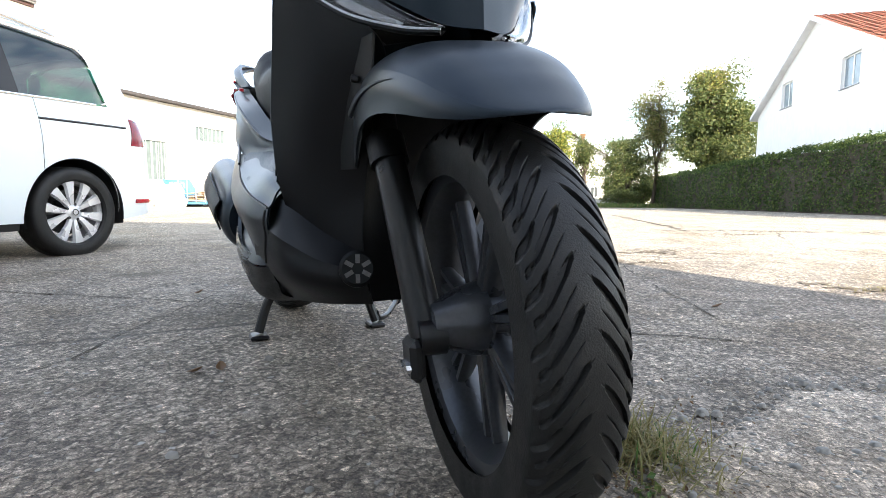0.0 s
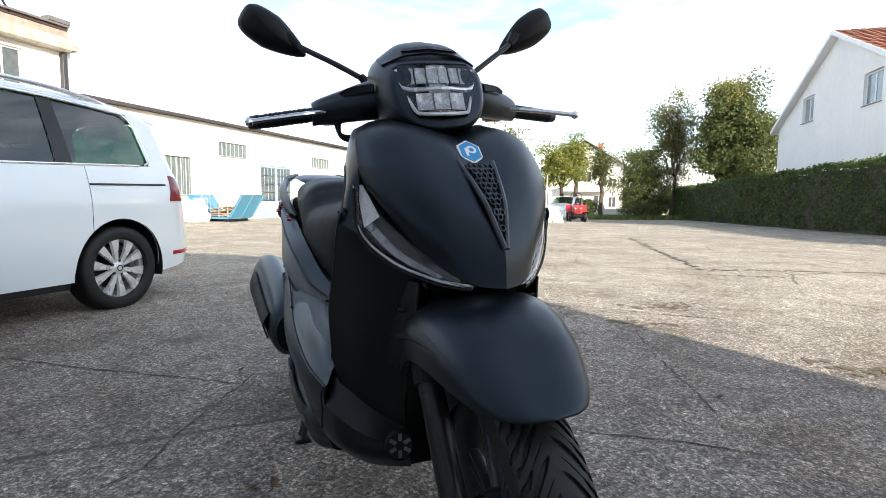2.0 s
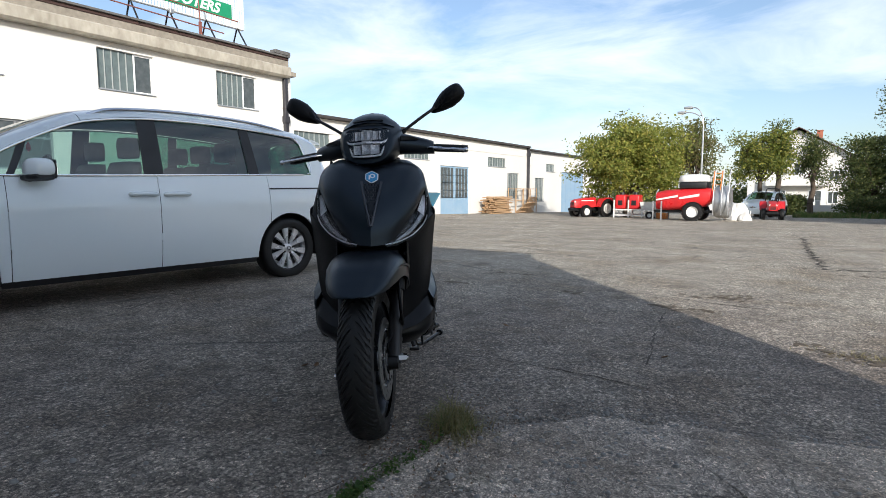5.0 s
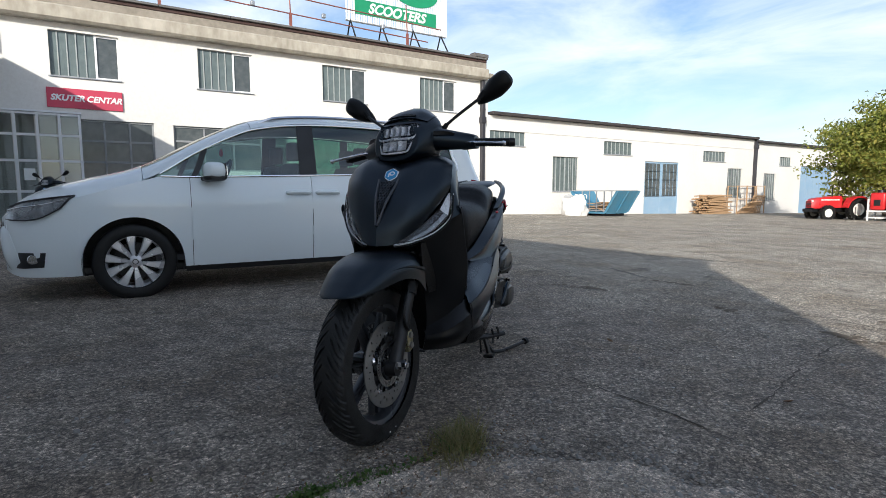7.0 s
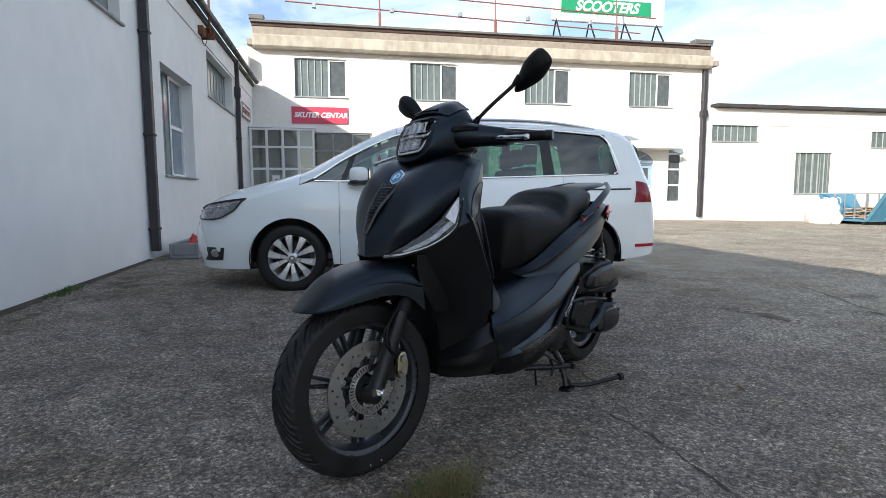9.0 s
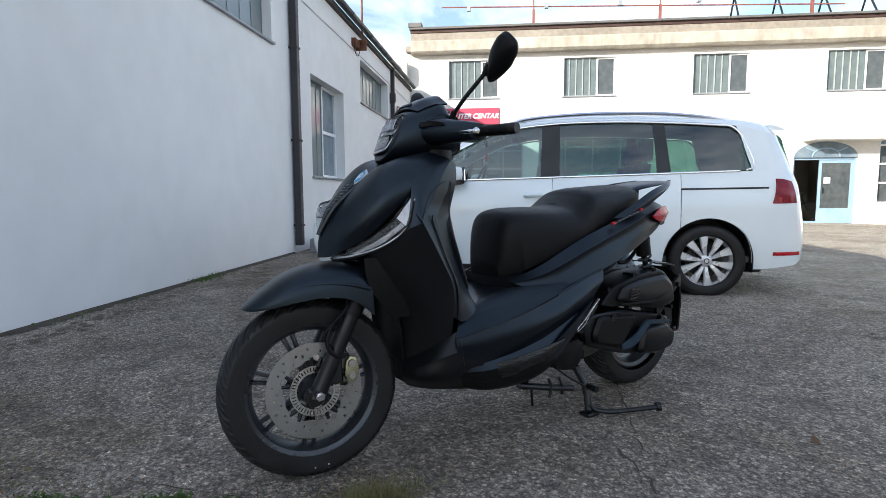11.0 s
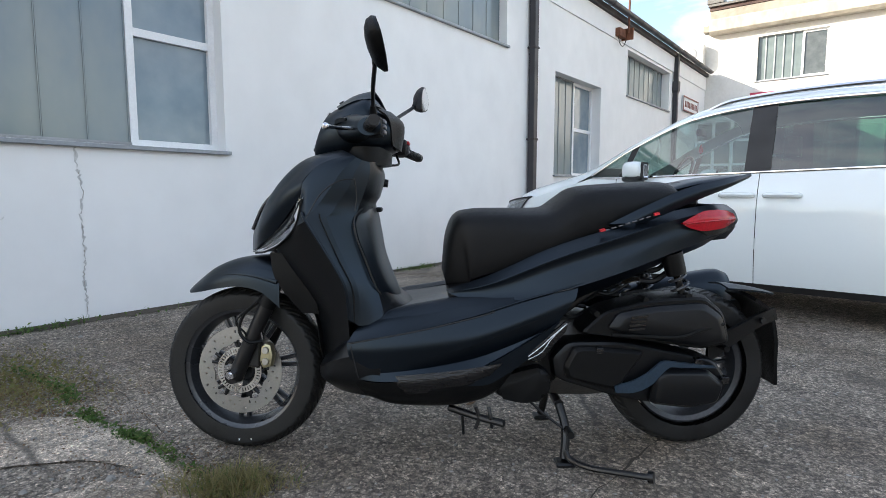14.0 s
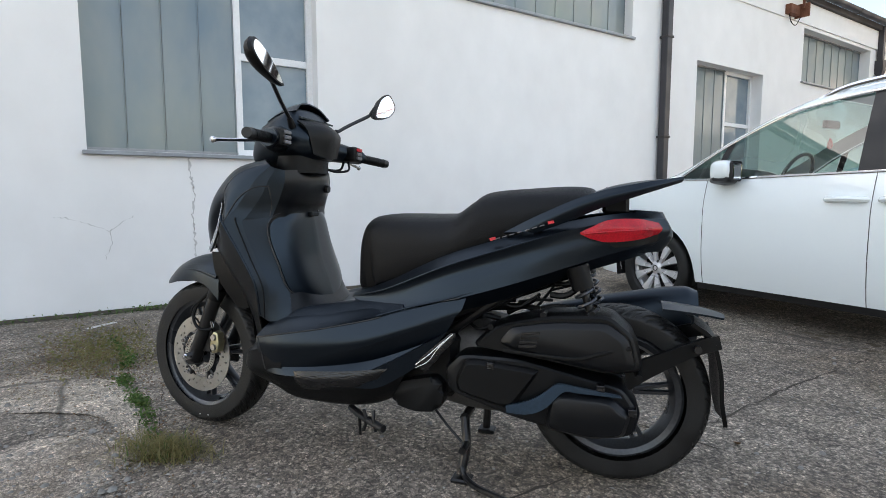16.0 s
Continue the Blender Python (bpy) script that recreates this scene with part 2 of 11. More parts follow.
M["sign_red"] = material("crimson_sign_board", (0.50, 0.035, 0.075), 0.5, second=(0.42, 0.05, 0.09), big=2, small=30, bump=0.05)
M["sign_white"] = material("white_sign_board", (0.75, 0.77, 0.76), 0.5, amount=0.1, big=2, small=30, bump=0.03)
M["sign_green"] = material("green_sign_paint", (0.015, 0.26, 0.12), 0.5, amount=0.15, big=2, small=30, bump=0.03)
M["blue_door"] = material("pale_blue_door_paint", (0.20, 0.33, 0.47), 0.65, second=(0.30, 0.40, 0.50), big=2, small=30, bump=0.2)
M["blue_paint"] = material("faded_blue_container_paint", (0.035, 0.20, 0.34), 0.65, second=(0.10, 0.20, 0.26), big=3, small=40, bump=0.2)
M["white_bag"] = material("white_woven_bag", (0.70, 0.69, 0.66), 0.85, amount=0.2, big=4, small=80, bump=0.4)
M["timber"] = material("raw_pallet_timber", (0.46, 0.30, 0.16), 0.85, second=(0.32, 0.21, 0.12), big=3, small=30, bump=0.3, stretch=(1, 6, 6))
M["red_paint"] = material("red_machine_paint", (0.55, 0.020, 0.022), 0.35, amount=0.2, big=3, small=60, bump=0.05)
M["orange_paint"] = material("orange_machine_paint", (0.60, 0.20, 0.03), 0.5, amount=0.2, big=3, small=60, bump=0.05)
M["white_paint"] = material("white_machine_paint", (0.72, 0.71, 0.67), 0.5, amount=0.15, big=3, small=50, bump=0.05)
M["galv"] = material("galvanised_steel", (0.48, 0.49, 0.50), 0.45, metal=0.7, amount=0.3, big=6, small=60, bump=0.1)
M["bark"] = material("grey_brown_bark", (0.10, 0.075, 0.055), 0.95, amount=0.4, big=5, small=40, bump=0.8, bump_scale=40)
M["soil"] = material("dark_soil_and_hedge_core", (0.075, 0.062, 0.045), 0.95, amount=0.4, big=3, small=50, bump=0.6)
M["dirt"] = material("dry_brown_dirt", (0.150, 0.118, 0.082), 0.95, second=(0.085, 0.066, 0.046), big=6, small=60, bump=0.5)
M["red_cloth"] = material("coral_red_cloth", (0.55, 0.08, 0.08), 0.9, amount=0.2, big=10, small=90, bump=0.3)
M["pot"] = material("terracotta_pot", (0.40, 0.20, 0.12), 0.8, amount=0.25, big=6, small=60, bump=0.2)


def leaf_material(name, a, b, c):
    """Foliage with a colour of its own for every leaf, and light shining through."""
    m = bpy.data.materials.new(name)
    m.use_nodes = True
    n, l = m.node_tree.nodes, m.node_tree.links
    p = n["Principled BSDF"]
    g = n.new("ShaderNodeNewGeometry")
    r = n.new("ShaderNodeValToRGB")
    r.color_ramp.elements[0].color, r.color_ramp.elements[1].color = (*a, 1), (*c, 1)
    e = r.color_ramp.elements.new(0.6)
    e.color = (*b, 1)
    l.new(g.outputs["Random Per Island"], r.inputs["Fac"])
    l.new(r.outputs["Color"], p.inputs["Base Color"])
    p.inputs["Roughness"].default_value = 0.55
    t, mx, out = n.new("ShaderNodeBsdfTranslucent"), n.new("ShaderNodeMixShader"), n["Material Output"]
    l.new(r.outputs["Color"], t.inputs["Color"])
    mx.inputs["Fac"].default_value = 0.45
    l.new(p.outputs["BSDF"], mx.inputs[1])
    l.new(t.outputs["BSDF"], mx.inputs[2])
    l.new(mx.outputs["Shader"], out.inputs["Surface"])
    return m


M["leaf_yellow"] = leaf_material("yellowing_green_leaves", (0.14, 0.180, 0.028), (0.24, 0.26, 0.045), (0.38, 0.34, 0.075))
M["leaf_green"] = leaf_material("mid_green_leaves", (0.060, 0.095, 0.022), (0.115, 0.150, 0.038), (0.21, 0.215, 0.065))
M["leaf_dark"] = leaf_material("dark_green_leaves", (0.045, 0.070, 0.020), (0.090, 0.120, 0.034), (0.19, 0.185, 0.06))
M["leaf_hedge"] = leaf_material("hedge_leaves", (0.026, 0.054, 0.011), (0.055, 0.098, 0.019), (0.15, 0.20, 0.05))
M["leaf_tan"] = leaf_material("dry_tan_foliage", (0.15, 0.14, 0.05), (0.23, 0.20, 0.08), (0.14, 0.17, 0.04))
M["grass_dry"] = leaf_material("dry_grass_blades", (0.19, 0.165, 0.06), (0.32, 0.27, 0.12), (0.12, 0.14, 0.04))
M["grass_green"] = leaf_material("green_weed_blades", (0.05, 0.10, 0.02), (0.08, 0.16, 0.03), (0.16, 0.20, 0.06))


def ground_material(name="worn_aggregate_concrete", pale=1.0, rough_mix=0.82):
    """Old exposed-aggregate concrete: sand and pebbles, pale and dark wear, stains, hairline cracks and wide joints."""
    m = bpy.data.materials.new(name)
    m.use_nodes = True
    n, l = m.node_tree.nodes, m.node_tree.links
    b = n["Principled BSDF"]
    co = n.new("ShaderNodeTexCoord").outputs["Object"]

    def noise_tex(scale, detail=5, rough=0.55):
        q = n.new("ShaderNodeTexNoise")
        q.inputs["Scale"].default_value, q.inputs["Detail"].default_value, q.inputs["Roughness"].default_value = scale, detail, rough
        l.new(co, q.inputs["Vector"])
        return q.outputs["Fac"]

    def ramp(src, *stops):
        q = n.new("ShaderNodeValToRGB")
        els = q.color_ramp.elements
        while len(els) < len(stops):
            els.new(0.5)
        for e, (p, c) in zip(els, stops):
            e.position, e.color = p, (*c, 1) if isinstance(c, tuple) else (c, c, c, 1)
        l.new(src, q.inputs["Fac"])
        return q.outputs["Color"]

    def mix(a, c, f, mode="MIX"):
        q = n.new("ShaderNodeMix")
        q.data_type, q.blend_type = "RGBA", mode
        for key, v in (("A", a), ("B", c), ("Factor", f)):
            if isinstance(v, (int, float)):
                q.inputs[key].default_value = v
            elif isinstance(v, tuple):
                q.inputs[key].default_value = (*v, 1)
            else:
                l.new(v, q.inputs[key])
        return q.outputs["Result"]

    warp_n = n.new("ShaderNodeTexNoise")
    warp_n.inputs["Scale"].default_value, warp_n.inputs["Detail"].default_value = 55, 4
    l.new(co, warp_n.inputs["Vector"])
    warp = n.new("ShaderNodeMix")
    warp.data_type = "VECTOR"
    warp.inputs["Factor"].default_value = 0.022
    l.new(co, warp.inputs["A"])
    l.new(warp_n.outputs["Color"], warp.inputs["B"])

    def voro(scale, feature="F1", rnd=1.0):
        q = n.new("ShaderNodeTexVoronoi")
        q.feature = feature
        q.inputs["Scale"].default_value, q.inputs["Randomness"].default_value = scale, rnd
        l.new(warp.outputs["Result"], q.inputs["Vector"])
        return q

    stones, small, chips = voro(78), voro(190), voro(30)
    xyz = n.new("ShaderNodeSeparateXYZ")
    l.new(co, xyz.inputs["Vector"])
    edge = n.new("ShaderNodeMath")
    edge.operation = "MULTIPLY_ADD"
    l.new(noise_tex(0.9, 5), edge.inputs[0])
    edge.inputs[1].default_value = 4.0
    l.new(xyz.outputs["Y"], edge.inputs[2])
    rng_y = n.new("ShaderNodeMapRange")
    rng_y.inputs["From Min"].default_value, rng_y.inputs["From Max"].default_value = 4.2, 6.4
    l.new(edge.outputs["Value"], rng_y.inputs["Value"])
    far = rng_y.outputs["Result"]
    # far concrete is paler; part of that stands in for sun on it
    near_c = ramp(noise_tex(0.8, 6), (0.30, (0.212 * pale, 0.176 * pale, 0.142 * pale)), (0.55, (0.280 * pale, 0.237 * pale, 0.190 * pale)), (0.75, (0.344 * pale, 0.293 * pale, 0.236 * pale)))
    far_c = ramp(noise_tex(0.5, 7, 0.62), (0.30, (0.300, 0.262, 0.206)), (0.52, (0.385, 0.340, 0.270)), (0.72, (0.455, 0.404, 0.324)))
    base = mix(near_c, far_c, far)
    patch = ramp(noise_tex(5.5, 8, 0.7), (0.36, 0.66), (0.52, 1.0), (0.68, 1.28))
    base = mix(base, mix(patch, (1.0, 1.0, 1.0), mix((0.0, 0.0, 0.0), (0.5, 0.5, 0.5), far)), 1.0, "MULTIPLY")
    blot = ramp(noise_tex(26, 5, 0.65), (0.34, 0.74), (0.50, 1.02), (0.66, 1.28))
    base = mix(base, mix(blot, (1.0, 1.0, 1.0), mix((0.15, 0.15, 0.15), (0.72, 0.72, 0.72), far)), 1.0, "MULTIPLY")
    wear = ramp(noise_tex(1.3, 6, 0.6), (0.36, (0.84, 0.80, 0.74)), (0.50, (1.0, 1.0, 1.0)), (0.66, (1.16, 1.17, 1.18)))
    base = mix(base, wear, 1.0, "MULTIPLY")
    grit = ramp(stones.outputs["Color"], (0.0, 0.40), (0.45, 0.85), (0.8, 1.5), (1.0, 2.4))
    gap = ramp(stones.outputs["Distance"], (0.0, 1.0), (0.45, 1.0), (0.75, 0.35))
    stone = mix(grit, gap, 1.0, "MULTIPLY")
    base = mix(base, stone, rough_mix, "MULTIPLY")
    fine = ramp(small.outputs["Color"], (0.0, 0.35), (0.6, 1.0), (1.0, 2.2))
    base = mix(base, fine, 0.85, "MULTIPLY")
    speck = ramp(noise_tex(260, 3, 0.8), (0.30, 0.40), (0.5, 1.0), (0.70, 1.95))
    base = mix(base, speck, 0.85, "MULTIPLY")
    pick = n.new("ShaderNodeSeparateColor")
    l.new(chips.outputs["Color"], pick.inputs["Color"])
    chip = mix(ramp(pick.outputs["Red"], (0.80, 0.0), (0.83, 1.0)), ramp(chips.outputs["Distance"], (0.16, 1.0), (0.24, 0.0)), 1.0, "MULTIPLY")
    base = mix(base, ramp(pick.outputs["Green"], (0.0, (0.30, 0.28, 0.25)), (0.6, (0.44, 0.42, 0.38)), (1.0, (0.26, 0.20, 0.16))), chip)
    stain = ramp(noise_tex(1.9, 5), (0.58, 0.0), (0.68, 0.45))
    base = mix(base, (0.080, 0.066, 0.052), stain)
    moss = ramp(noise_tex(3.1, 6, 0.6), (0.62, 0.0), (0.74, 0.35))
    base = mix(base, (0.105, 0.095, 0.050), moss)
    cr = voro(0.42, "DISTANCE_TO_EDGE")
    wob = n.new("ShaderNodeMix")
    wob.data_type = "VECTOR"
    wob.inputs["Factor"].default_value = 0.10
    nz = n.new("ShaderNodeTexNoise")
    nz.inputs["Scale"].default_value, nz.inputs["Detail"].default_value = 2.2, 6
    l.new(co, nz.inputs["Vector"])
    l.new(co, wob.inputs["A"])
    l.new(nz.outputs["Color"], wob.inputs["B"])
    l.new(wob.outputs["Result"], cr.inputs["Vector"])
    crack = ramp(cr.outputs["Distance"], (0.0, 0.8), (0.0035, 0.55), (0.008, 0.0))
    gate = ramp(noise_tex(0.55, 2), (0.52, 0.0), (0.58, 1.0))
    crack = mix(crack, gate, 1.0, "MULTIPLY")
    base = mix(base, (0.045, 0.040, 0.034), crack)
    l.new(base, b.inputs["Base Color"])
    rr = ramp(noise_tex(7, 4), (0.3, 0.72), (0.7, 0.95))
    l.new(rr, b.inputs["Roughness"])
    b1 = n.new("ShaderNodeBump")
    b1.inputs["Strength"].default_value, b1.inputs["Distance"].default_value = 0.8, 0.009
    hgt = mix(mix(stone, fine, 0.3), chip, 0.4, "ADD")
    hgt = mix(hgt, (0.0, 0.0, 0.0), crack)
    l.new(hgt, b1.inputs["Height"])
    l.new(b1.outputs["Normal"], b.inputs["Normal"])
    return m


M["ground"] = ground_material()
M["dust"] = ground_material("pale_broken_screed", 1.55, 0.5)
M["pebble"] = material("river_pebble", (0.30, 0.29, 0.265), 0.85, second=(0.17, 0.16, 0.145), big=9, small=90, amount=0.6, bump=0.3)
M["dead_leaf"] = leaf_material("dead_brown_leaf", (0.16, 0.095, 0.05), (0.22, 0.13, 0.07), (0.10, 0.06, 0.035))


# ---- mesh helpers ----
def link(name, bm, mat, parent=None, label="", smooth=0.6):
    """One mesh object out of a bmesh, under a thing or part, or on its own."""
    me = bpy.data.meshes.new(name)
    bmesh.ops.recalc_face_normals(bm, faces=bm.faces)
    if smooth:
        for f in bm.faces:
            f.smooth = True
        for e in bm.edges:
            if len(e.link_faces) == 2 and e.calc_face_angle(0) > smooth:
                e.smooth = False
    bm.to_mesh(me)
    bm.free()
    for q in (mat if isinstance(mat, (list, tuple)) else [mat]):
        me.materials.append(M[q])
    ob = new(name, me)
    if parent is not None:
        ob.parent = parent
    if label:
        ob["label"] = label
    return ob


def part(name, bm, mat, parent, label="", smooth=0.6):
    return link(name, bm, mat, parent, label, smooth)


def thing(name, label, category, m=None, group="", kind=""):
    ob = new(name)
    ob.empty_display_size = 0.1
    if m is not None:
        ob.matrix_world = m
    return tagged(ob, label, category, group, kind)


def BM():
    return bmesh.new()


def box(bm, x0, x1, y0, y1, z0, z1, bevel=0.0, m=None, seg=1):
    r = bmesh.ops.create_cube(bm, size=1.0)
    vs = r["verts"]
    for v in vs:
        v.co = Vector((x0 + (v.co.x + 0.5) * (x1 - x0), y0 + (v.co.y + 0.5) * (y1 - y0), z0 + (v.co.z + 0.5) * (z1 - z0)))
    if bevel:
        es = list({e for v in vs for e in v.link_edges})
        r = bmesh.ops.bevel(bm, geom=es, offset=bevel, segments=seg, profile=0.5, affect="EDGES")
        vs = list({v for f in r["faces"] for v in f.verts} | {v for v in vs if v.is_valid})
    if m is not None:
        bmesh.ops.transform(bm, matrix=m, verts=vs)
    return bm


def cyl(bm, a, b, r0, r1=None, seg=16, caps=True):
    """A round bar from a to b."""
    a, b = Vector(a), Vector(b)
    r1 = r0 if r1 is None else r1
    d = (b - a).normalized()
    u = d.orthogonal().normalized()
    w = d.cross(u)
    rings = []
    for p, r in ((a, r0), (b, r1)):
        rings.append([bm.verts.new(p + (u * math.cos(2 * math.pi * i / seg) + w * math.sin(2 * math.pi * i / seg)) * r) for i in range(seg)])
    for i in range(seg):
        j = (i + 1) % seg
        bm.faces.new((rings[0][i], rings[0][j], rings[1][j], rings[1][i]))
    if caps:
        bm.faces.new(rings[0][::-1])
        bm.faces.new(rings[1])
    return bm


def spline(pts, n):
    """n points on a smooth curve through pts."""
    P = np.array([tuple(p) for p in pts], float)
    k = len(P)
    if k == 2:
        return [Vector(P[0] + (P[1] - P[0]) * i / (n - 1)) for i in range(n)]
    Q = np.vstack([2 * P[0] - P[1], P, 2 * P[-1] - P[-2]])
    out = []
    for i in range(n):
        s = i * (k - 1) / (n - 1)
        j = min(int(s), k - 2)
        t = s - j
        p0, p1, p2, p3 = Q[j], Q[j + 1], Q[j + 2], Q[j + 3]
        out.append(Vector(0.5 * (2 * p1 + (p2 - p0) * t + (2 * p0 - 5 * p1 + 4 * p2 - p3) * t * t + (3 * p1 - p0 - 3 * p2 + p3) * t ** 3)))
    return out


def tube(bm, pts, r, seg=10, n=None, flat=1.0, up=None, taper=None):
    """A bar that follows a smooth curve; flat squeezes it, taper(s) scales it."""
    P = spline(pts, n or max(2, len(pts) * 4 if len(pts) > 2 else 2))
    rings = []
    ref = Vector(up) if up else None
    for i, p in enumerate(P):
        d = (P[min(i + 1, len(P) - 1)] - P[max(i - 1, 0)]).normalized()
        u = (ref - d * ref.dot(d)).normalized() if ref else d.orthogonal().normalized()
        if i and not ref:
            u = (prev - d * prev.dot(d)).normalized()
        prev = u
        w = d.cross(u)
        k = r * (taper(i / (len(P) - 1)) if taper else 1)
        rings.append([bm.verts.new(p + u * math.cos(2 * math.pi * j / seg) * k * flat + w * math.sin(2 * math.pi * j / seg) * k) for j in range(seg)])
    for a, b in zip(rings, rings[1:]):
        for j in range(seg):
            q = (j + 1) % seg
            bm.faces.new((a[j], a[q], b[q], b[j]))
    bm.faces.new(rings[0][::-1])
    bm.faces.new(rings[-1])
    return bm


def surf(bm, grid, nu=24, nv=16, mirror=False, thick=0.0, close_v=False):
    """A smooth skin through a grid of points (rows of equal length); mirror adds the other side (y -> -y)."""
    rows = [spline(r, nv) for r in grid]
    cols = [spline([r[j] for r in rows], nu) for j in range(nv)]
    sides = (1, -1) if mirror else (1,)
    made = []
    for s in sides:
        vs = [[bm.verts.new((cols[j][i].x, s * cols[j][i].y, cols[j][i].z)) for j in range(nv)] for i in range(nu)]
        for i in range(nu - 1):
            for j in range(nv - 1):
                q = (vs[i][j], vs[i][j + 1], vs[i + 1][j + 1], vs[i + 1][j])
                made.append(bm.faces.new(q if s > 0 else q[::-1]))
    bmesh.ops.remove_doubles(bm, verts=list({v for f in made for v in f.verts}), dist=0.0006)
    made = [f for f in made if f.is_valid]
    if thick:
        bmesh.ops.recalc_face_normals(bm, faces=made)
        bmesh.ops.solidify(bm, geom=made, thickness=thick)
    return bm


def loft(bm, rings, caps=True):
    """Joins closed rings of equal length."""
    vs = [[bm.verts.new(p) for p in r] for r in rings]
    k = len(vs[0])
    for a, b in zip(vs, vs[1:]):
        for j in range(k):
            q = (j + 1) % k
            bm.faces.new((a[j], a[q], b[q], b[j]))
    if caps:
        bm.faces.new(vs[0][::-1])
        bm.faces.new(vs[-1])
    return bm


def smooth_loft(bm, rings, n=40, k=28, caps=True):
    """Closed rings, first rounded into smooth loops of k points, then joined by n smooth steps."""
    def loop(r):
        r = [Vector(p) for p in r]
        q = spline(r[-2:] + r + r[:3], 0 or (len(r) + 4) * 8 + 1)
        s = q[16:16 + len(r) * 8]
        return [s[int(i * len(s) / k)] for i in range(k)]
    L = [loop(r) for r in rings]
    cols = [spline([r[j] for r in L], n) for j in range(k)]
    return loft(bm, [[cols[j][i] for j in range(k)] for i in range(n)], caps)


def prism(bm, poly, y0, y1, axis="y", bevel=0.0):
    """A flat outline (two coordinates) drawn out along the third axis."""
    def at(p, q, h):
        return {"y": (p, h, q), "x": (h, p, q), "z": (p, q, h)}[axis]
    a = [bm.verts.new(at(p, q, y0)) for p, q in poly]
    b = [bm.verts.new(at(p, q, y1)) for p, q in poly]
    fs = [bm.faces.new(a), bm.faces.new(b[::-1])]
    k = len(poly)
    for i in range(k):
        j = (i + 1) % k
        fs.append(bm.faces.new((a[i], b[i], b[j], a[j])))
    if bevel:
        bmesh.ops.bevel(bm, geom=list({e for f in fs[:2] for e in f.edges}), offset=bevel, segments=2, profile=0.5, affect="EDGES")
    return bm


def lathe(bm, prof, seg=64, centre=(0, 0, 0), axis="y", closed=True):
    """A profile of (radius, offset) turned round an axis."""
    c = Vector(centre)
    rings = []
    for i in range(seg):
        a = 2 * math.pi * i / seg
        co, si = math.cos(a), math.sin(a)
        row = []
        for r, h in prof:
            p = {"y": (r * co, h, r * si), "x": (h, r * co, r * si), "z": (r * co, r * si, h)}[axis]
            row.append(bm.verts.new(c + Vector(p)))
        rings.append(row)
    k = len(prof)
    for i in range(seg):
        a, b = rings[i], rings[(i + 1) % seg]
        for j in range(k if closed else k - 1):
            q = (j + 1) % k
            bm.faces.new((a[j], a[q], b[q], b[j]))
    return bm


def text_mesh(body, size, depth, m, mat, parent, name, label="", shear=0.0):
    """Raised lettering in the built-in font, turned into a mesh."""
    cu = bpy.data.curves.new(name, "FONT")
    cu.body, cu.size, cu.extrude, cu.shear, cu.offset = body, size, depth, shear, size * 0.035
    cu.align_x, cu.align_y = "CENTER", "CENTER"
    tmp = bpy.data.objects.new(name, cu)
    scene.collection.objects.link(tmp)
    me = bpy.data.meshes.new_from_object(tmp.evaluated_get(bpy.context.evaluated_depsgraph_get()))
    bpy.data.objects.remove(tmp)
    bpy.data.curves.remove(cu)
    me.materials.clear()
    me.materials.append(M[mat])
    ob = new(name, me)
    ob.parent = parent
    ob.matrix_basis = m
    if label:
        ob["label"] = label
    return ob


M["porch_pane"] = pane_glass("porch_window_glass", (0.72, 0.76, 0.76), 0.12)


# ---- ground ----
def gz(y):
    """The yard falls away gently beyond the parked car."""
    t = min(max(y - 6.0, 0.0), 56.0)
    return -0.022 * (t - 2.0 * (1 - math.exp(-t / 2.0)))


def build_ground():
    def steps(lo, hi, a, b, fine):
        s = list(np.arange(a, b + 1e-6, fine))
        d = fine
        while s[-1] < hi:
            d *= 1.25
            s.append(s[-1] + d)
        d = fine
        while s[0] > lo:
            d *= 1.25
            s.insert(0, s[0] - d)
        return s
    bm = BM()
    xs, ys = steps(-700, 700, -6, 4, 0.25), steps(-300, 1500, -3, 9, 0.25)
    vs = [[bm.verts.new((x, y, gz(y))) for y in ys] for x in xs]
    for i in range(len(xs) - 1):
        for j in range(len(ys) - 1):
            bm.faces.new((vs[i][j], vs[i + 1][j], vs[i + 1][j + 1], vs[i][j + 1]))
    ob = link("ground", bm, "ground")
    tagged(ob, "worn grey concrete yard with exposed pebbles and cracks", "ground", kind="structure")


build_ground()


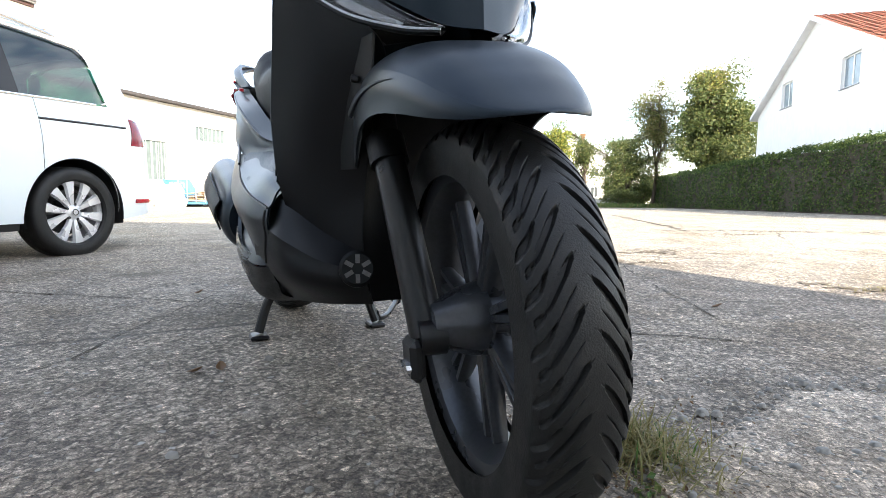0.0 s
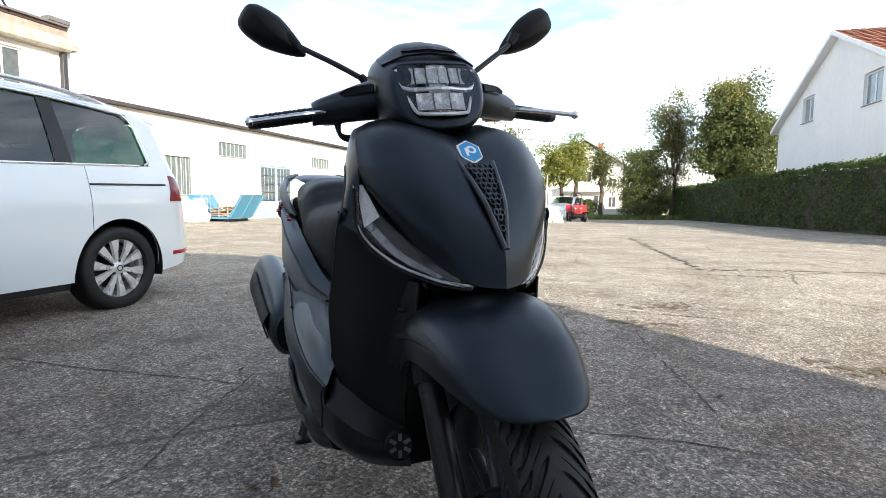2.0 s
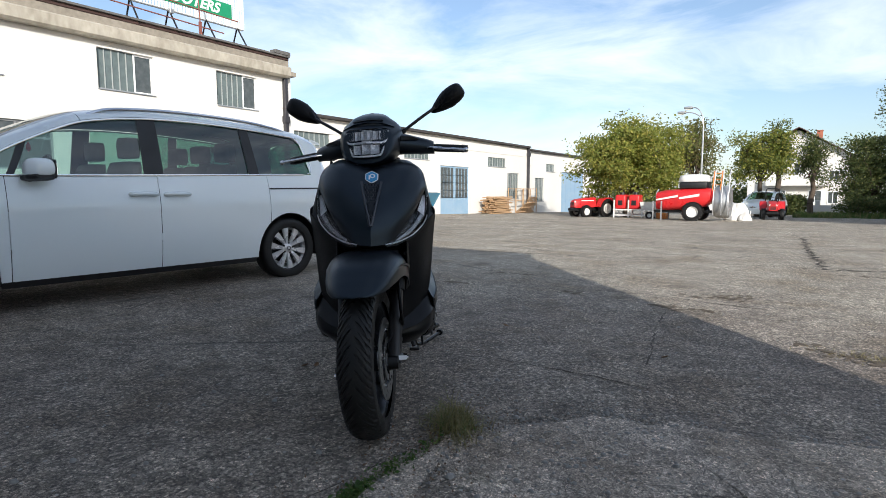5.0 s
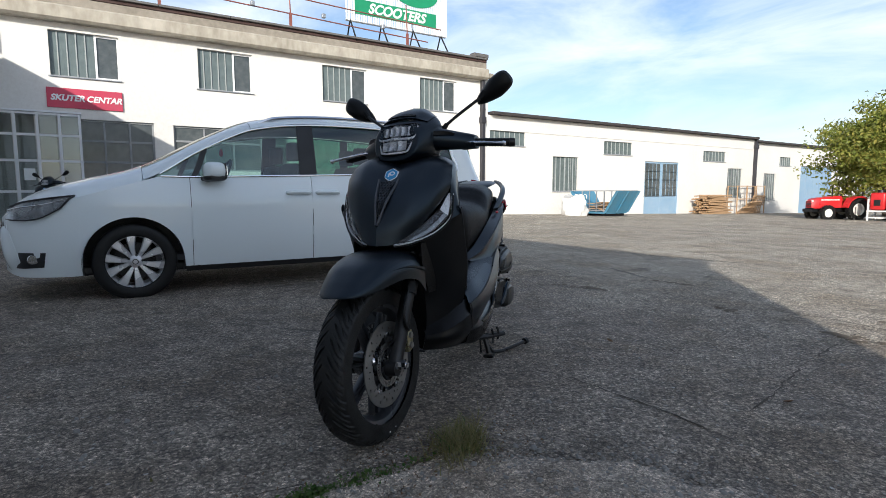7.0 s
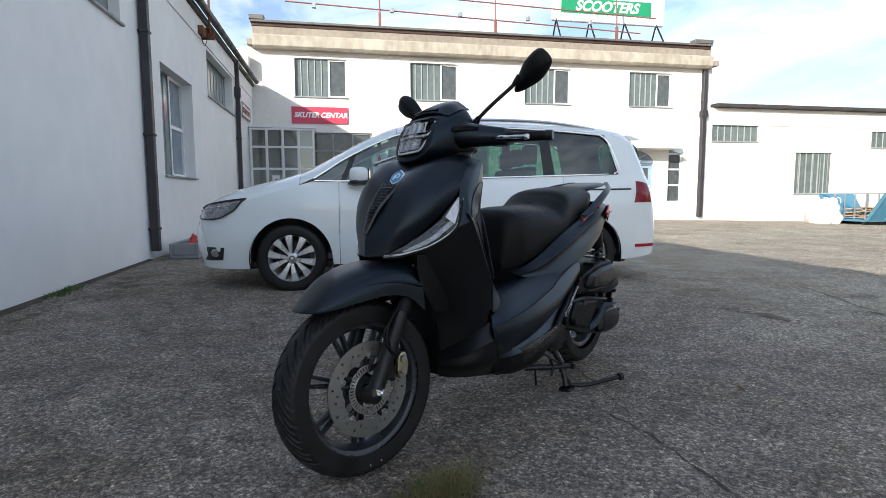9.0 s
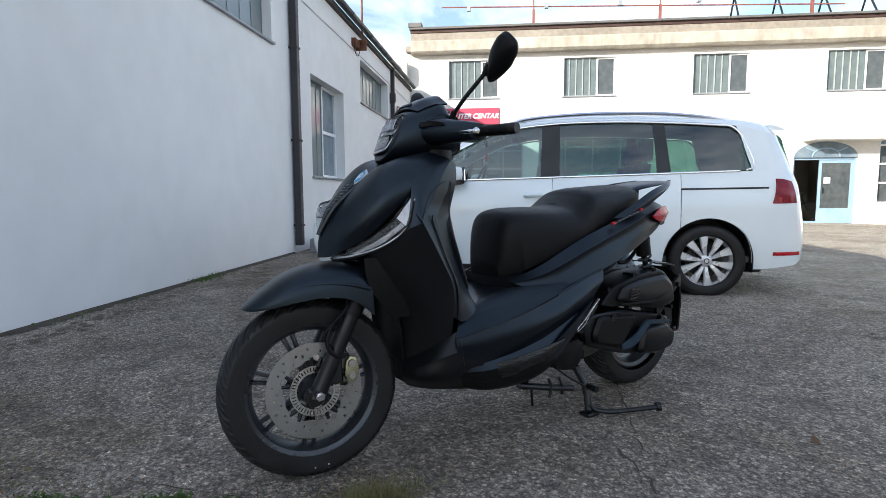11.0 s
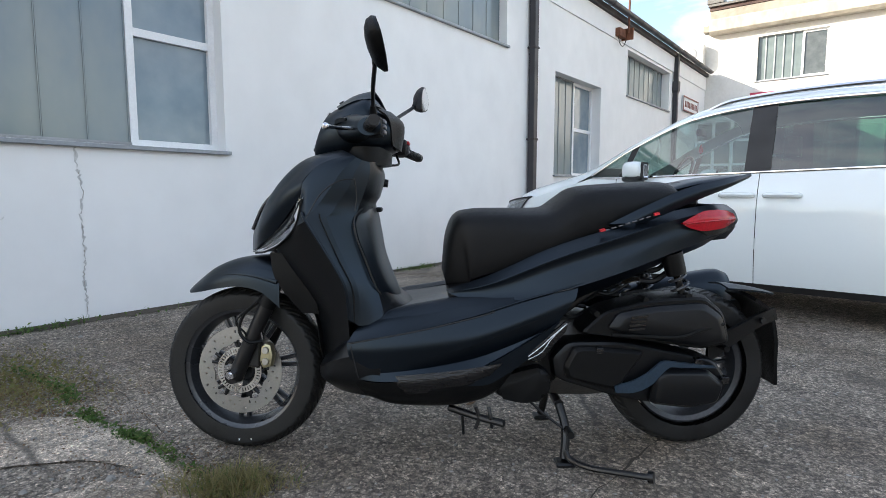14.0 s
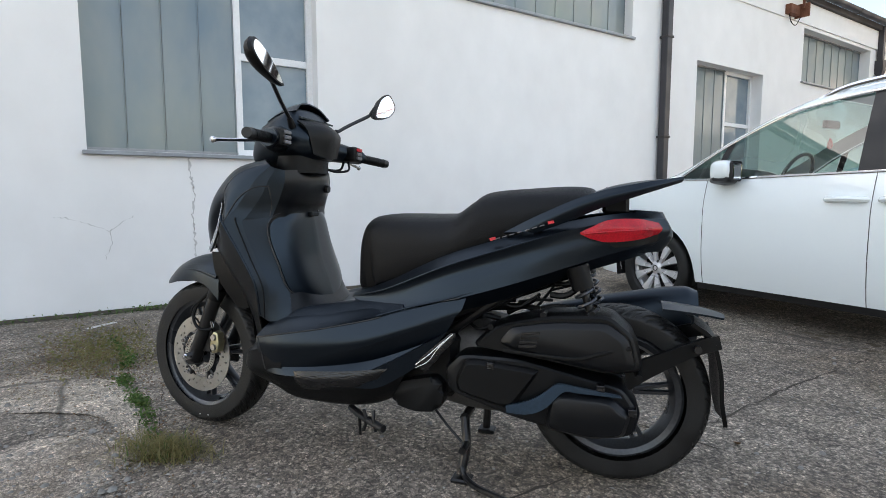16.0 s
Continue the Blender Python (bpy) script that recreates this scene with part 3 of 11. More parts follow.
# ---- walls with openings ----
def wall(name, axis, face, back, u0, u1, z0, z1, holes, mat, label, foot=None):
    """An upright slab with holes through it. axis: the direction it runs in; face, back: its two planes."""
    us = sorted({u0, u1, *[h[0] for h in holes], *[h[1] for h in holes]})
    zs = sorted({z0, z1, *[h[2] for h in holes], *[h[3] for h in holes]})

    def solid(i, j):
        if not (0 <= i < len(us) - 1 and 0 <= j < len(zs) - 1):
            return False
        u, z = (us[i] + us[i + 1]) / 2, (zs[j] + zs[j + 1]) / 2
        return not any(a < u < b and c < z < d for a, b, c, d in holes)
    bm = BM()
    cache = {}

    def v(i, j, k):
        if (i, j, k) not in cache:
            d = (face, back)[k]
            cache[i, j, k] = bm.verts.new((us[i], d, zs[j]) if axis == "x" else (d, us[i], zs[j]))
        return cache[i, j, k]
    for i in range(len(us) - 1):
        for j in range(len(zs) - 1):
            if not solid(i, j):
                continue
            for k in (0, 1):
                bm.faces.new((v(i, j, k), v(i + 1, j, k), v(i + 1, j + 1, k), v(i, j + 1, k)))
            for di, dj, a, b in ((-1, 0, (i, j), (i, j + 1)), (1, 0, (i + 1, j), (i + 1, j + 1)), (0, -1, (i, j), (i + 1, j)), (0, 1, (i, j + 1), (i + 1, j + 1))):
                if not solid(i + di, j + dj):
                    bm.faces.new((v(*a, 0), v(*b, 0), v(*b, 1), v(*a, 1)))
    ob = link(name, bm, mat, smooth=0)
    return tagged(ob, label, "wall", kind="structure")


def slab(name, x0, x1, y0, y1, z0, z1, mat, label, category, bevel=0.0):
    return tagged(link(name, box(BM(), x0, x1, y0, y1, z0, z1, bevel), mat, smooth=0), label, category, kind="structure")


def frame_bars(bm, w, h, t, d0, d1, u0=0.0):
    """Four bars round a w x h opening whose lower edge lies at z = 0."""
    box(bm, u0, u0 + w, d0, d1, 0, t)
    box(bm, u0, u0 + w, d0, d1, h - t, h)
    box(bm, u0, u0 + t, d0, d1, t + 0.001, h - t - 0.001)
    box(bm, u0 + w - t, u0 + w, d0, d1, t + 0.001, h - t - 0.001)
    return bm


WIN = [0]


def window(m, w, h, channels, split, bars=(), frame_mat="white_frame", sill=True, depth=0.14, pane="pane", channel="profiled", curtain=False, label="", lean_bars=0):
    """A window in a wall's hole: m puts x along the wall, -y into it and z up. channels upright channel-glass pieces fill the part
    from 'split' (a share of the width) up; the casement with crossbars at the heights 'bars' fills the part below it."""
    WIN[0] += 1
    win = thing("window_%d" % WIN[0], label or "window of ribbed glass strips beside a white casement", "window", m, kind="structure")
    s = split * w
    if channels:
        g = (w - s) / channels
        for i in range(channels):
            a = s + i * g
            bm = BM()
            box(bm, a + 0.002, a + g - 0.002, -depth - 0.02, -depth, 0.03, h - 0.02)
            box(bm, a + 0.003, a + 0.010, -depth, -depth + 0.010, 0.03, h - 0.02)
            part("channel_pane", bm, channel, win, smooth=0)
            if channel == "channel_dark" and i:
                part("glazing_bar", box(BM(), a - 0.014, a + 0.014, -depth, -depth + 0.03, 0.03, h - 0.02), "bar_pale", win, smooth=0)
        bm = BM()
        box(bm, s, w, -depth - 0.03, -depth + 0.035, 0, 0.029)
        box(bm, s, w, -depth - 0.03, -depth + 0.035, h - 0.019, h)
        part("glazing_rail", bm, "grey_frame", win, smooth=0)
    for i in range(lean_bars):
        bm = BM()
        x = (i + 0.5) * w / lean_bars
        cyl(bm, (x, -depth + 0.07, 0.0), (x, -depth + 0.07, h), 0.012, seg=6)
        part("guard_bar", bm, "grey_frame", win)
    if split > 0:
        bm = frame_bars(BM(), s, h, 0.055, -depth - 0.05, -depth + 0.02)
        for b in bars:
            box(bm, 0.056, s - 0.056, -depth - 0.045, -depth + 0.015, b - 0.03, b + 0.03)
        part("window_frame", bm, frame_mat, win, smooth=0)
        cuts = [0.055, *[x for b in bars for x in (b - 0.03, b + 0.03)], h - 0.055]
        for a, b in zip(cuts[::2], cuts[1::2]):
            part("pane", box(BM(), 0.05, s - 0.05, -depth - 0.025, -depth - 0.017, a - 0.004, b + 0.004), pane, win, smooth=0)
        if curtain:
            bm = BM()
            n = 24
            vs = [(bm.verts.new((s * i / n, -depth - 0.12 + 0.02 * math.sin(i * 2.1), 0.02)), bm.verts.new((s * i / n, -depth - 0.12 + 0.02 * math.sin(i * 2.1 + 0.3), h * 0.98))) for i in range(n + 1)]
            for a, b in zip(vs, vs[1:]):
                bm.faces.new((a[0], b[0], b[1], a[1]))
            part("curtain", bm, "curtain", win)
    if sill:
        bm = box(BM(), -0.03, w + 0.03, -depth + 0.036, 0.045, -0.035, -0.004, 0.004)
        part("window_sill", bm, "sill", win, smooth=0)
    return win


def south(x1, z0):
    """Places a window on the long white wall; its local x runs towards +x from x1."""
    return pose(x1, -2.64, z0, 0, 0, 0)


def west(y1, z0, x=-17.25):
    """Places a window on the facade that looks towards +x; its local x runs towards -y from y1."""
    return pose(x, y1, z0, 0, 0, -90)


# ---- the long white building beside the scooter ----
A_HOLES = [(-1.52, 0.31, 1.26, 2.95), (-5.97, -3.05, 3.03, 3.92), (-9.42, -7.50, 1.22, 2.93), (-13.72, -10.77, 2.98, 3.92)]
wall("wall_south", "x", -2.64, -2.94, -17.25, 6.0, -0.3, 4.36, A_HOLES, "plaster", "long white rendered wall of a low workshop, cracked near the ground")
slab("wall_south_inner", -17.55, 6.0, -7.3, -7.0, -0.3, 4.36, "plaster_b", "plain inner wall of the workshop", "wall")
slab("wall_south_end", 5.7, 6.0, -6.999, -2.941, -0.3, 4.36, "plaster_b", "plain end wall of the workshop", "wall")
slab("roof_south", -17.55, 6.05, -7.3, -2.55, 4.365, 4.47, "roof_dark", "dark flat roof of the workshop", "roof")
slab("wall_south_frieze", -17.25, 6.0, -2.639, -2.615, 3.98, 4.36, "plaster", "shallow rendered band under the eaves", "trim")

window(south(-1.52, 1.26), 1.83, 1.69, 4, 0.385, bars=(0.86,), pane="pane", curtain=True, label="large window of ribbed glass strips beside a white two-pane casement")
window(south(-5.97, 3.03), 2.92, 0.89, 9, 0.0, label="high strip window of upright ribbed glass pieces")
window(south(-9.42, 1.22), 1.92, 1.71, 4, 0.44, bars=(0.86,), curtain=True, depth=0.2)
window(south(-13.72, 2.98), 2.95, 0.94, 9, 0.0, depth=0.2, label="high strip window of upright ribbed glass pieces")


def gutter(name, x0, x1, y, z, r=0.075):
    g = thing(name, "dark brown half-round metal roof gutter", "gutter", kind="structure")
    n = 10
    prof = [(-math.cos(math.pi * i / n) * r, -math.sin(math.pi * i / n) * r) for i in range(n + 1)]
    prof += [(p * 0.9, q * 0.9) for p, q in prof[::-1]]
    length = 1.55
    x = x0
    while x < x1 - 0.1:
        e = min(x + length, x1)
        bm = BM()
        prism(bm, [(y + p, z + q) for p, q in prof], x, e - 0.004, axis="x")
        part("gutter_length", bm, "pipe", g)
        bm = BM()
        prism(bm, [(y + p * 1.08, z + q * 1.08) for p, q in prof], e - 0.03, e + 0.02, axis="x")
        part("gutter_bracket", bm, "roof_dark", g)
        x = e
    return g


gutter("gutter", -17.15, 6.0, -2.46, 4.50)


def downpipe(x, y, top, bottom, label, size=0.115, along="x", hopper=None, bands=()):
    d = thing("downpipe", label, "downpipe", pose(x, y, 0), kind="structure")
    bm = box(BM(), -size / 2, size / 2, -size / 2 + 0.01, size / 2, bottom, top, 0.008)
    part("pipe", bm, "pipe", d, smooth=0)
    for z in bands:
        part("pipe_clip", box(BM(), -size / 2 - 0.012, size / 2 + 0.012, -size / 2 - 0.012, size / 2 + 0.012, z, z + 0.03, 0.003), "roof_dark", d, smooth=0)
    if hopper:
        bm = BM()
        s = size * 0.72
        loft(bm, [[(-k, -k, z), (k, -k, z), (k, k, z), (-k, k, z)] for k, z in ((size / 2, hopper - 0.30), (s, hopper - 0.22), (s, hopper))])
        part("hopper", bm, "pipe", d, smooth=0)
    return d


downpipe(-6.63, -2.57, 4.45, 0.12, "dark square rainwater pipe on a white wall", bands=(0.42, 1.72, 3.1))
downpipe(-14.05, -2.57, 4.45, 0.0, "dark square rainwater pipe with a hopper head", hopper=3.75, bands=(0.9, 2.4))

# rusty bracket with a hanging cable under the eaves
br = thing("cable_bracket", "rusty iron cable bracket under the eaves", "bracket", pose(-10.15, -2.615, 4.02))
part("back_plate", box(BM(), -0.16, 0.16, -0.02, 0.10, 0.0, 0.16, 0.006), "rust", br, smooth=0)
part("front_plate", box(BM(), -0.20, -0.17, -0.02, 0.24, -0.03, 0.20, 0.004), "rust", br, smooth=0)
part("post", cyl(BM(), (-0.14, 0.16, 0.1), (-0.14, 0.16, 1.35), 0.022, seg=8), "rust", br)
part("cable", tube(BM(), [(0.12, 0.05, 0.0), (0.06, 0.06, -0.13), (-0.06, 0.08, -0.17), (-0.17, 0.10, -0.03)], 0.008, 6), "plastic", br)

# small framed notice on the wall near the porch
nb = thing("wall_sign", "small narrow framed wall sign, weathered", "sign", pose(-15.6, -2.62, 3.12))
part("board", box(BM(), -0.75, 0.75, 0.0, 0.03, 0.0, 0.40, 0.004), "white_frame", nb, smooth=0)
part("border", frame_bars(BM(), 1.5, 0.40, 0.035, 0.031, 0.042, -0.75), "rail_red", nb, smooth=0)
for i in range(9):
    part("letter_bar", box(BM(), -0.62 + i * 0.14, -0.54 + i * 0.14, 0.031, 0.036, 0.12, 0.28), "rail_red", nb, smooth=0)

# ---- the two-storey workshop ----
B_HOLES = [(-1.28, 0.40, 4.10, 5.33), (2.52, 4.18, 4.10, 5.33), (6.60, 8.32, 4.10, 5.33), (10.62, 12.36, 4.10, 5.33),
           (-0.74, 1.20, 1.15, 2.95), (1.73, 5.30, 1.55, 2.92), (9.78, 11.68, -0.2, 2.02), (12.32, 12.93, 0.56, 2.42)]
wall("wall_west", "y", -17.25, -17.55, -2.94, 14.0, -0.6, 5.62, B_HOLES, "plaster_b", "white painted front of a two-storey workshop with a concrete eaves beam")
slab("wall_west_inner", -24.3, -24.0, -7.3, 14.0, -0.6, 5.62, "plaster_b", "plain inner wall of the workshop", "wall")
slab("wall_west_end", -23.999, -17.551, 13.7, 14.0, -0.6, 5.62, "plaster_b", "plain end wall of the workshop", "wall")
slab("wall_west_near_end", -23.999, -17.551, -3.2, -2.95, -0.6, 5.62, "plaster_b", "plain end wall of the workshop", "wall")
slab("floor_upper", -23.99, -17.56, -2.9, 13.6, 3.3, 3.5, "concrete", "concrete floor between two storeys", "floor")
slab("roof_west", -24.3, -17, -2.7, 14.1, 5.63, 5.8, "concrete", "concrete roof slab of the workshop", "roof")


def eaves():
    """The stained concrete beam along the roof edge: a proud lower band, a set-back upper band, a dark gap and a metal coping."""
    bm = BM()
    prof = [(-17.25, 5.53), (-16.98, 5.53), (-16.90, 5.60), (-16.89, 5.90), (-16.94, 5.95), (-17.24, 5.955)]
    prism(bm, prof[::-1], -2.52, 13.78, axis="z")
    for v in bm.verts:
        v.co = Vector((v.co.x, v.co.z, v.co.y))
    ob = link("eaves_beam", bm, "concrete_cream", smooth=0)
    tagged(ob, "stained cream concrete eaves beam along the roof", "trim", kind="structure")
    bm = box(BM(), -17.22, -17.01, -2.52, 13.74, 5.958, 6.20, 0.01)
    tagged(link("eaves_band", bm, "concrete", smooth=0), "set-back grey concrete band under the roof edge", "trim", kind="structure")
    # dark colour stands in for the shadowed gap below the coping
    bm = box(BM(), -17.22, -16.985, -2.54, 13.72, 6.204, 6.30)
    tagged(link("roof_fascia", bm, "rust_dark", smooth=0), "dark red-brown strip standing in for the gap under the roof coping", "trim", kind="structure")
    bm = BM()
    y = -2.57
    while y < 13.6:
        e = min(y + 2.02, 13.75)
        box(bm, -17.22, -16.91, y, e - 0.012, 6.304, 6.375, 0.008)
        y = e
    box(bm, -17.22, -16.89, 13.0, 13.75, 6.38, 6.52, 0.01)
    box(bm, -17.22, -16.89, -2.60, -2.15, 6.38, 6.52, 0.01)
    tagged(link("roof_coping", bm, "coping", smooth=0), "weathered grey metal roof coping", "trim", kind="structure")


eaves()
for y in (0.40, 4.18, 8.32, 12.36):
    window(west(y, 4.10), 1.70, 1.23, 5, 0.36, pane="pane_dark", depth=0.10, label="upper window of ribbed glass beside a dark pane", channel="channel_dark")
window(west(1.20, 1.15), 1.94, 1.80, 0, 1.0, bars=(0.6, 1.2), pane="pane_dark", frame_mat="grey_frame", depth=0.08, label="dark steel-framed workshop window with small panes", sill=False)
window(west(5.30, 1.55), 3.57, 1.37, 0, 1.0, bars=(0.9,), pane="pane_dark", frame_mat="grey_frame", depth=0.08, label="wide steel-framed workshop window", sill=False)
for y0, y1, zs in ((-0.74, 1.20, (1.15, 2.95)), (1.73, 5.30, (1.55, 2.92))):
    k = 3 if y1 < 2 else 4
    for i in range(1, k):
        y = y0 + (y1 - y0) * i / k
        b = link("window_post", box(BM(), -17.34, -17.3, y - 0.025, y + 0.025, zs[0] + 0.06, zs[1] - 0.06), "grey_frame", smooth=0)
        tagged(b, "grey steel window post", "window post", kind="structure")
window(west(12.93, 0.56), 0.61, 1.86, 0, 1.0, bars=(0.65, 1.25), pane="pane_dark", depth=0.12, label="narrow arched window with three panes", sill=False)


def arch_head(y0, y1, z, rise, name):
    """The rounded head over an opening: a plaster spandrel in front of a glazed arch."""
    bm = BM()
    c, r = (y0 + y1) / 2, (y1 - y0) / 2
    pts = [(c + r * math.cos(math.pi * i / 16), z + rise * math.sin(math.pi * i / 16)) for i in range(17)]
    prism(bm, pts, -17.245, -17.235, axis="x")
    ob = link(name, bm, "pane", smooth=0)
    return tagged(ob, "glazed round arch over an opening", "window", kind="structure")


arch_head(9.78, 11.68, 2.02, 0.50, "arch_light")
arch_head(12.32, 12.93, 2.42, 0.26, "arch_light")
cn = thing("door_canopy", "flat cream canopy over a workshop door", "canopy", pose(-17.25, 11.1, 2.52), kind="structure")
part("canopy_slab", box(BM(), 0.0, 0.75, -1.1, 1.25, 0.0, 0.07, 0.01), "plaster_b", cn, smooth=0)
dr = thing("door_1", "open pale blue steel workshop door", "door", pose(-17.35, 11.68, -0.07), kind="structure")
part("door_frame", frame_bars(BM(), 1.90, 2.08, 0.06, -0.04, 0.04), "blue_door", dr, smooth=0).rotation_euler = (0, 0, radians(-90))
part("fan_bar", tube(BM(), [(0.125, -0.95 + 0.42 * math.cos(a), 2.10 + 0.28 * math.sin(a)) for a in np.linspace(0.05, math.pi - 0.05, 9)], 0.022, 6, 24), "blue_door", dr)
for a in (40, 140):
    c, s = math.cos(radians(a)), math.sin(radians(a))
    part("fan_bar", tube(BM(), [(0.125, -0.95 + 0.42 * c, 2.10 + 0.28 * s), (0.125, -0.95 + 0.80 * c, 2.10 + 0.46 * s)], 0.018, 6, 4), "blue_door", dr)
leaf = part("door_leaf", frame_bars(BM(), 1.02, 1.98, 0.08, -0.025, 0.025), "blue_door", dr, "blue framed glazed door leaf", smooth=0)
leaf.matrix_basis = pose(0.0, -0.062, 0.02, 0, 0, -90)
part("pane", box(BM(), 0.082, 0.938, -0.004, 0.004, 0.462, 1.898), "pane_dark", leaf, smooth=0)
part("kick_panel", box(BM(), 0.082, 0.938, -0.012, 0.012, 0.082, 0.458), "blue_door", leaf, smooth=0)
part("door_sign", box(BM(), 0.66, 0.86, 0.006, 0.012, 1.25, 1.45, 0.003), "white_frame", leaf, "small white paper sign", smooth=0)
part("handle", tube(BM(), [(0.90, 0.026, 0.95), (0.90, 0.07, 0.97), (0.90, 0.07, 1.10), (0.90, 0.026, 1.12)], 0.012, 8, 14), "dark_metal", leaf)


def bicycle(m):
    """An old bicycle leaning inside the workshop door."""
    t = thing("bicycle", "old dark green bicycle parked inside a workshop doorway", "bicycle", m)
    for x in (-0.52, 0.52):
        w = part("wheel", lathe(BM(), [(0.31 + 0.018 * math.cos(a), 0.018 * math.sin(a)) for a in np.linspace(0, 2 * math.pi, 7)[:-1]], 28, (x, 0, 0.33)), "rubber", t)
        for i in range(9):
            a = math.pi * i / 9
            part("spoke", cyl(BM(), (x - 0.30 * math.cos(a), 0, 0.33 - 0.30 * math.sin(a)), (x + 0.30 * math.cos(a), 0, 0.33 + 0.30 * math.sin(a)), 0.003, seg=4), "steel", w)
    for pts in ([(-0.52, 0, 0.33), (-0.08, 0, 0.30), (0.36, 0, 0.72), (-0.20, 0, 0.72), (-0.08, 0, 0.30)], [(-0.52, 0, 0.33), (-0.22, 0, 0.78)], [(0.52, 0, 0.33), (0.36, 0, 0.72), (0.32, 0, 0.95)]):
        for p, q in zip(pts, pts[1:]):
            part("frame_tube", cyl(BM(), p, q, 0.016, seg=8), "bike_green", t)
    part("handlebar", tube(BM(), [(0.22, -0.28, 0.97), (0.32, -0.15, 0.99), (0.34, 0, 0.97), (0.32, 0.15, 0.99), (0.22, 0.28, 0.97)], 0.012, 8, 20), "steel", t)
    part("saddle", smooth_loft(BM(), [[(x, y, z) for y, z in ((-w, 0.80), (w, 0.80), (w * 0.8, 0.86), (-w * 0.8, 0.86))] for x, w in ((-0.36, 0.09), (-0.28, 0.10), (-0.18, 0.05), (-0.08, 0.03))], 10, 12), "rubber", t)


bicycle(pose(-18.5, 10.35, -0.05, 6, 0, 78))

# red shop sign
sg = thing("shop_sign", "crimson shop sign with white italic capitals", "sign", pose(-17.235, -0.50, 3.50, 90, 0, 90), kind="")
part("board", box(BM(), -0.91, 0.91, -0.27, 0.27, -0.02, 0.03, 0.004), "sign_red", sg, smooth=0)
text_mesh("SKUTER", 0.225, 0.004, pose(-0.43, 0, 0.036), "sign_white", sg, "lettering", "white italic capital letters", 0.25)
text_mesh("CENTAR", 0.225, 0.004, pose(0.45, 0, 0.036), "sign_white", sg, "lettering", "white italic capital letters", 0.25)

# glazed porch in the corner
pc = thing("glass_porch", "white steel-framed glazed porch in the corner", "porch", pose(-16.25, -2.6, -0.05), kind="")
for i, y in enumerate((0.02, 0.49, 0.97, 1.45, 1.90)):
    part("post", box(BM(), -0.03, 0.03, y - 0.03, y + 0.03, 0, 3.0), "white_frame", pc, smooth=0)
for z in (0.02, 0.95, 1.75, 2.42, 2.97):
    part("rail", box(BM(), -0.025, 0.025, 0.052, 1.868, z - 0.025, z + 0.03), "white_frame", pc, smooth=0)
for y0 in (0.06, 0.53, 1.01, 1.49):
    for z0, z1 in ((0.06, 0.92), (0.99, 1.72), (1.79, 2.39), (2.46, 2.94)):
        part("pane", box(BM(), -0.004, 0.004, y0, y0 + 0.38, z0, z1), "porch_pane", pc, smooth=0)
part("side_rail", box(BM(), -0.96, -0.032, 1.87, 1.93, 2.94, 3.0), "white_frame", pc, smooth=0)
part("porch_roof", box(BM(), -0.99, 0.05, -0.02, 1.95, 3.01, 3.06), "white_frame", pc, smooth=0)
part("notice", box(BM(), 0.006, 0.010, 0.62, 0.86, 1.25, 1.55), "sign_white", pc, smooth=0)

# railing and billboard on the roof
rl = thing("roof_railing", "faded red steel railing along the roof edge", "railing", pose(-17.05, 0, 6.38), kind="")
for y in (1.5, 5.45, 9.95):
    part("post", box(BM(), -0.04, 0.04, y - 0.04, y + 0.04, 0, 0.45), "rail_red", rl, smooth=0)
    part("arm", cyl(BM(), (0, y, 0.40), (-0.05, y - 0.02, 1.5), 0.022, seg=8), "rail_red", rl)
for z, y0, y1 in ((0.40, -1.5, 10.9), (0.95, -1.5, 11.5)):
    part("rail", cyl(BM(), (-0.05, y0, z + 0.25), (-0.05, y1, z - 0.12), 0.022, seg=8), "rail_red", rl)
for y in (-0.6, 1.9, 4.2, 6.6, 8.9):
    part("floodlight", box(BM(), -0.02, 0.10, y - 0.06, y + 0.06, 0.46, 0.60, 0.01), "galv", rl, smooth=0)
bb = thing("billboard", "white roof billboard with a green lettered band and oval", "billboard", pose(-17.75, 9.95, 7.02, 90, 0, 90), kind="")
for i in range(45):
    part("panel_rib", box(BM(), -2.2 + i * 0.1, -2.14 + i * 0.1, 0.15, 3.2, 0.0, 0.03), "sign_white", bb, smooth=0)
for z in (0.15, 0.42, 1.2, 2.2, 3.14):
    part("panel_rail", box(BM(), -2.2, 2.26, z, z + 0.04, -0.035, -0.003), "sign_white", bb, smooth=0)
part("green_band", box(BM(), -1.85, 1.72, 0.42, 0.95, 0.037, 0.045), "sign_green", bb, smooth=0)
text_mesh("SCOOTERS", 0.50, 0.004, pose(-0.06, 0.68, 0.05), "sign_white", bb, "lettering", "bold white italic capital letters", 0.3)
bm = BM()
prism(bm, [(0.75 + 1.05 * math.cos(2 * math.pi * i / 40), 1.62 + 0.55 * math.sin(2 * math.pi * i / 40)) for i in range(40)], 0.037, 0.045, axis="z")
part("green_oval", bm, "sign_green", bb, smooth=0)
for x in (-2.0, -0.7, 0.7, 2.0):
    part("strut", cyl(BM(), (x, 0.2, -0.05), (x - 0.15, -0.75, 0.8), 0.03, seg=8), "dark_metal", bb)
    part("brace", cyl(BM(), (x, 0.2, -0.05), (x, -0.75, -0.5), 0.03, seg=8), "dark_metal", bb)
part("bottom_bar", cyl(BM(), (-2.2, 0.13, 0), (2.2, 0.13, 0), 0.03, seg=8), "galv", bb)

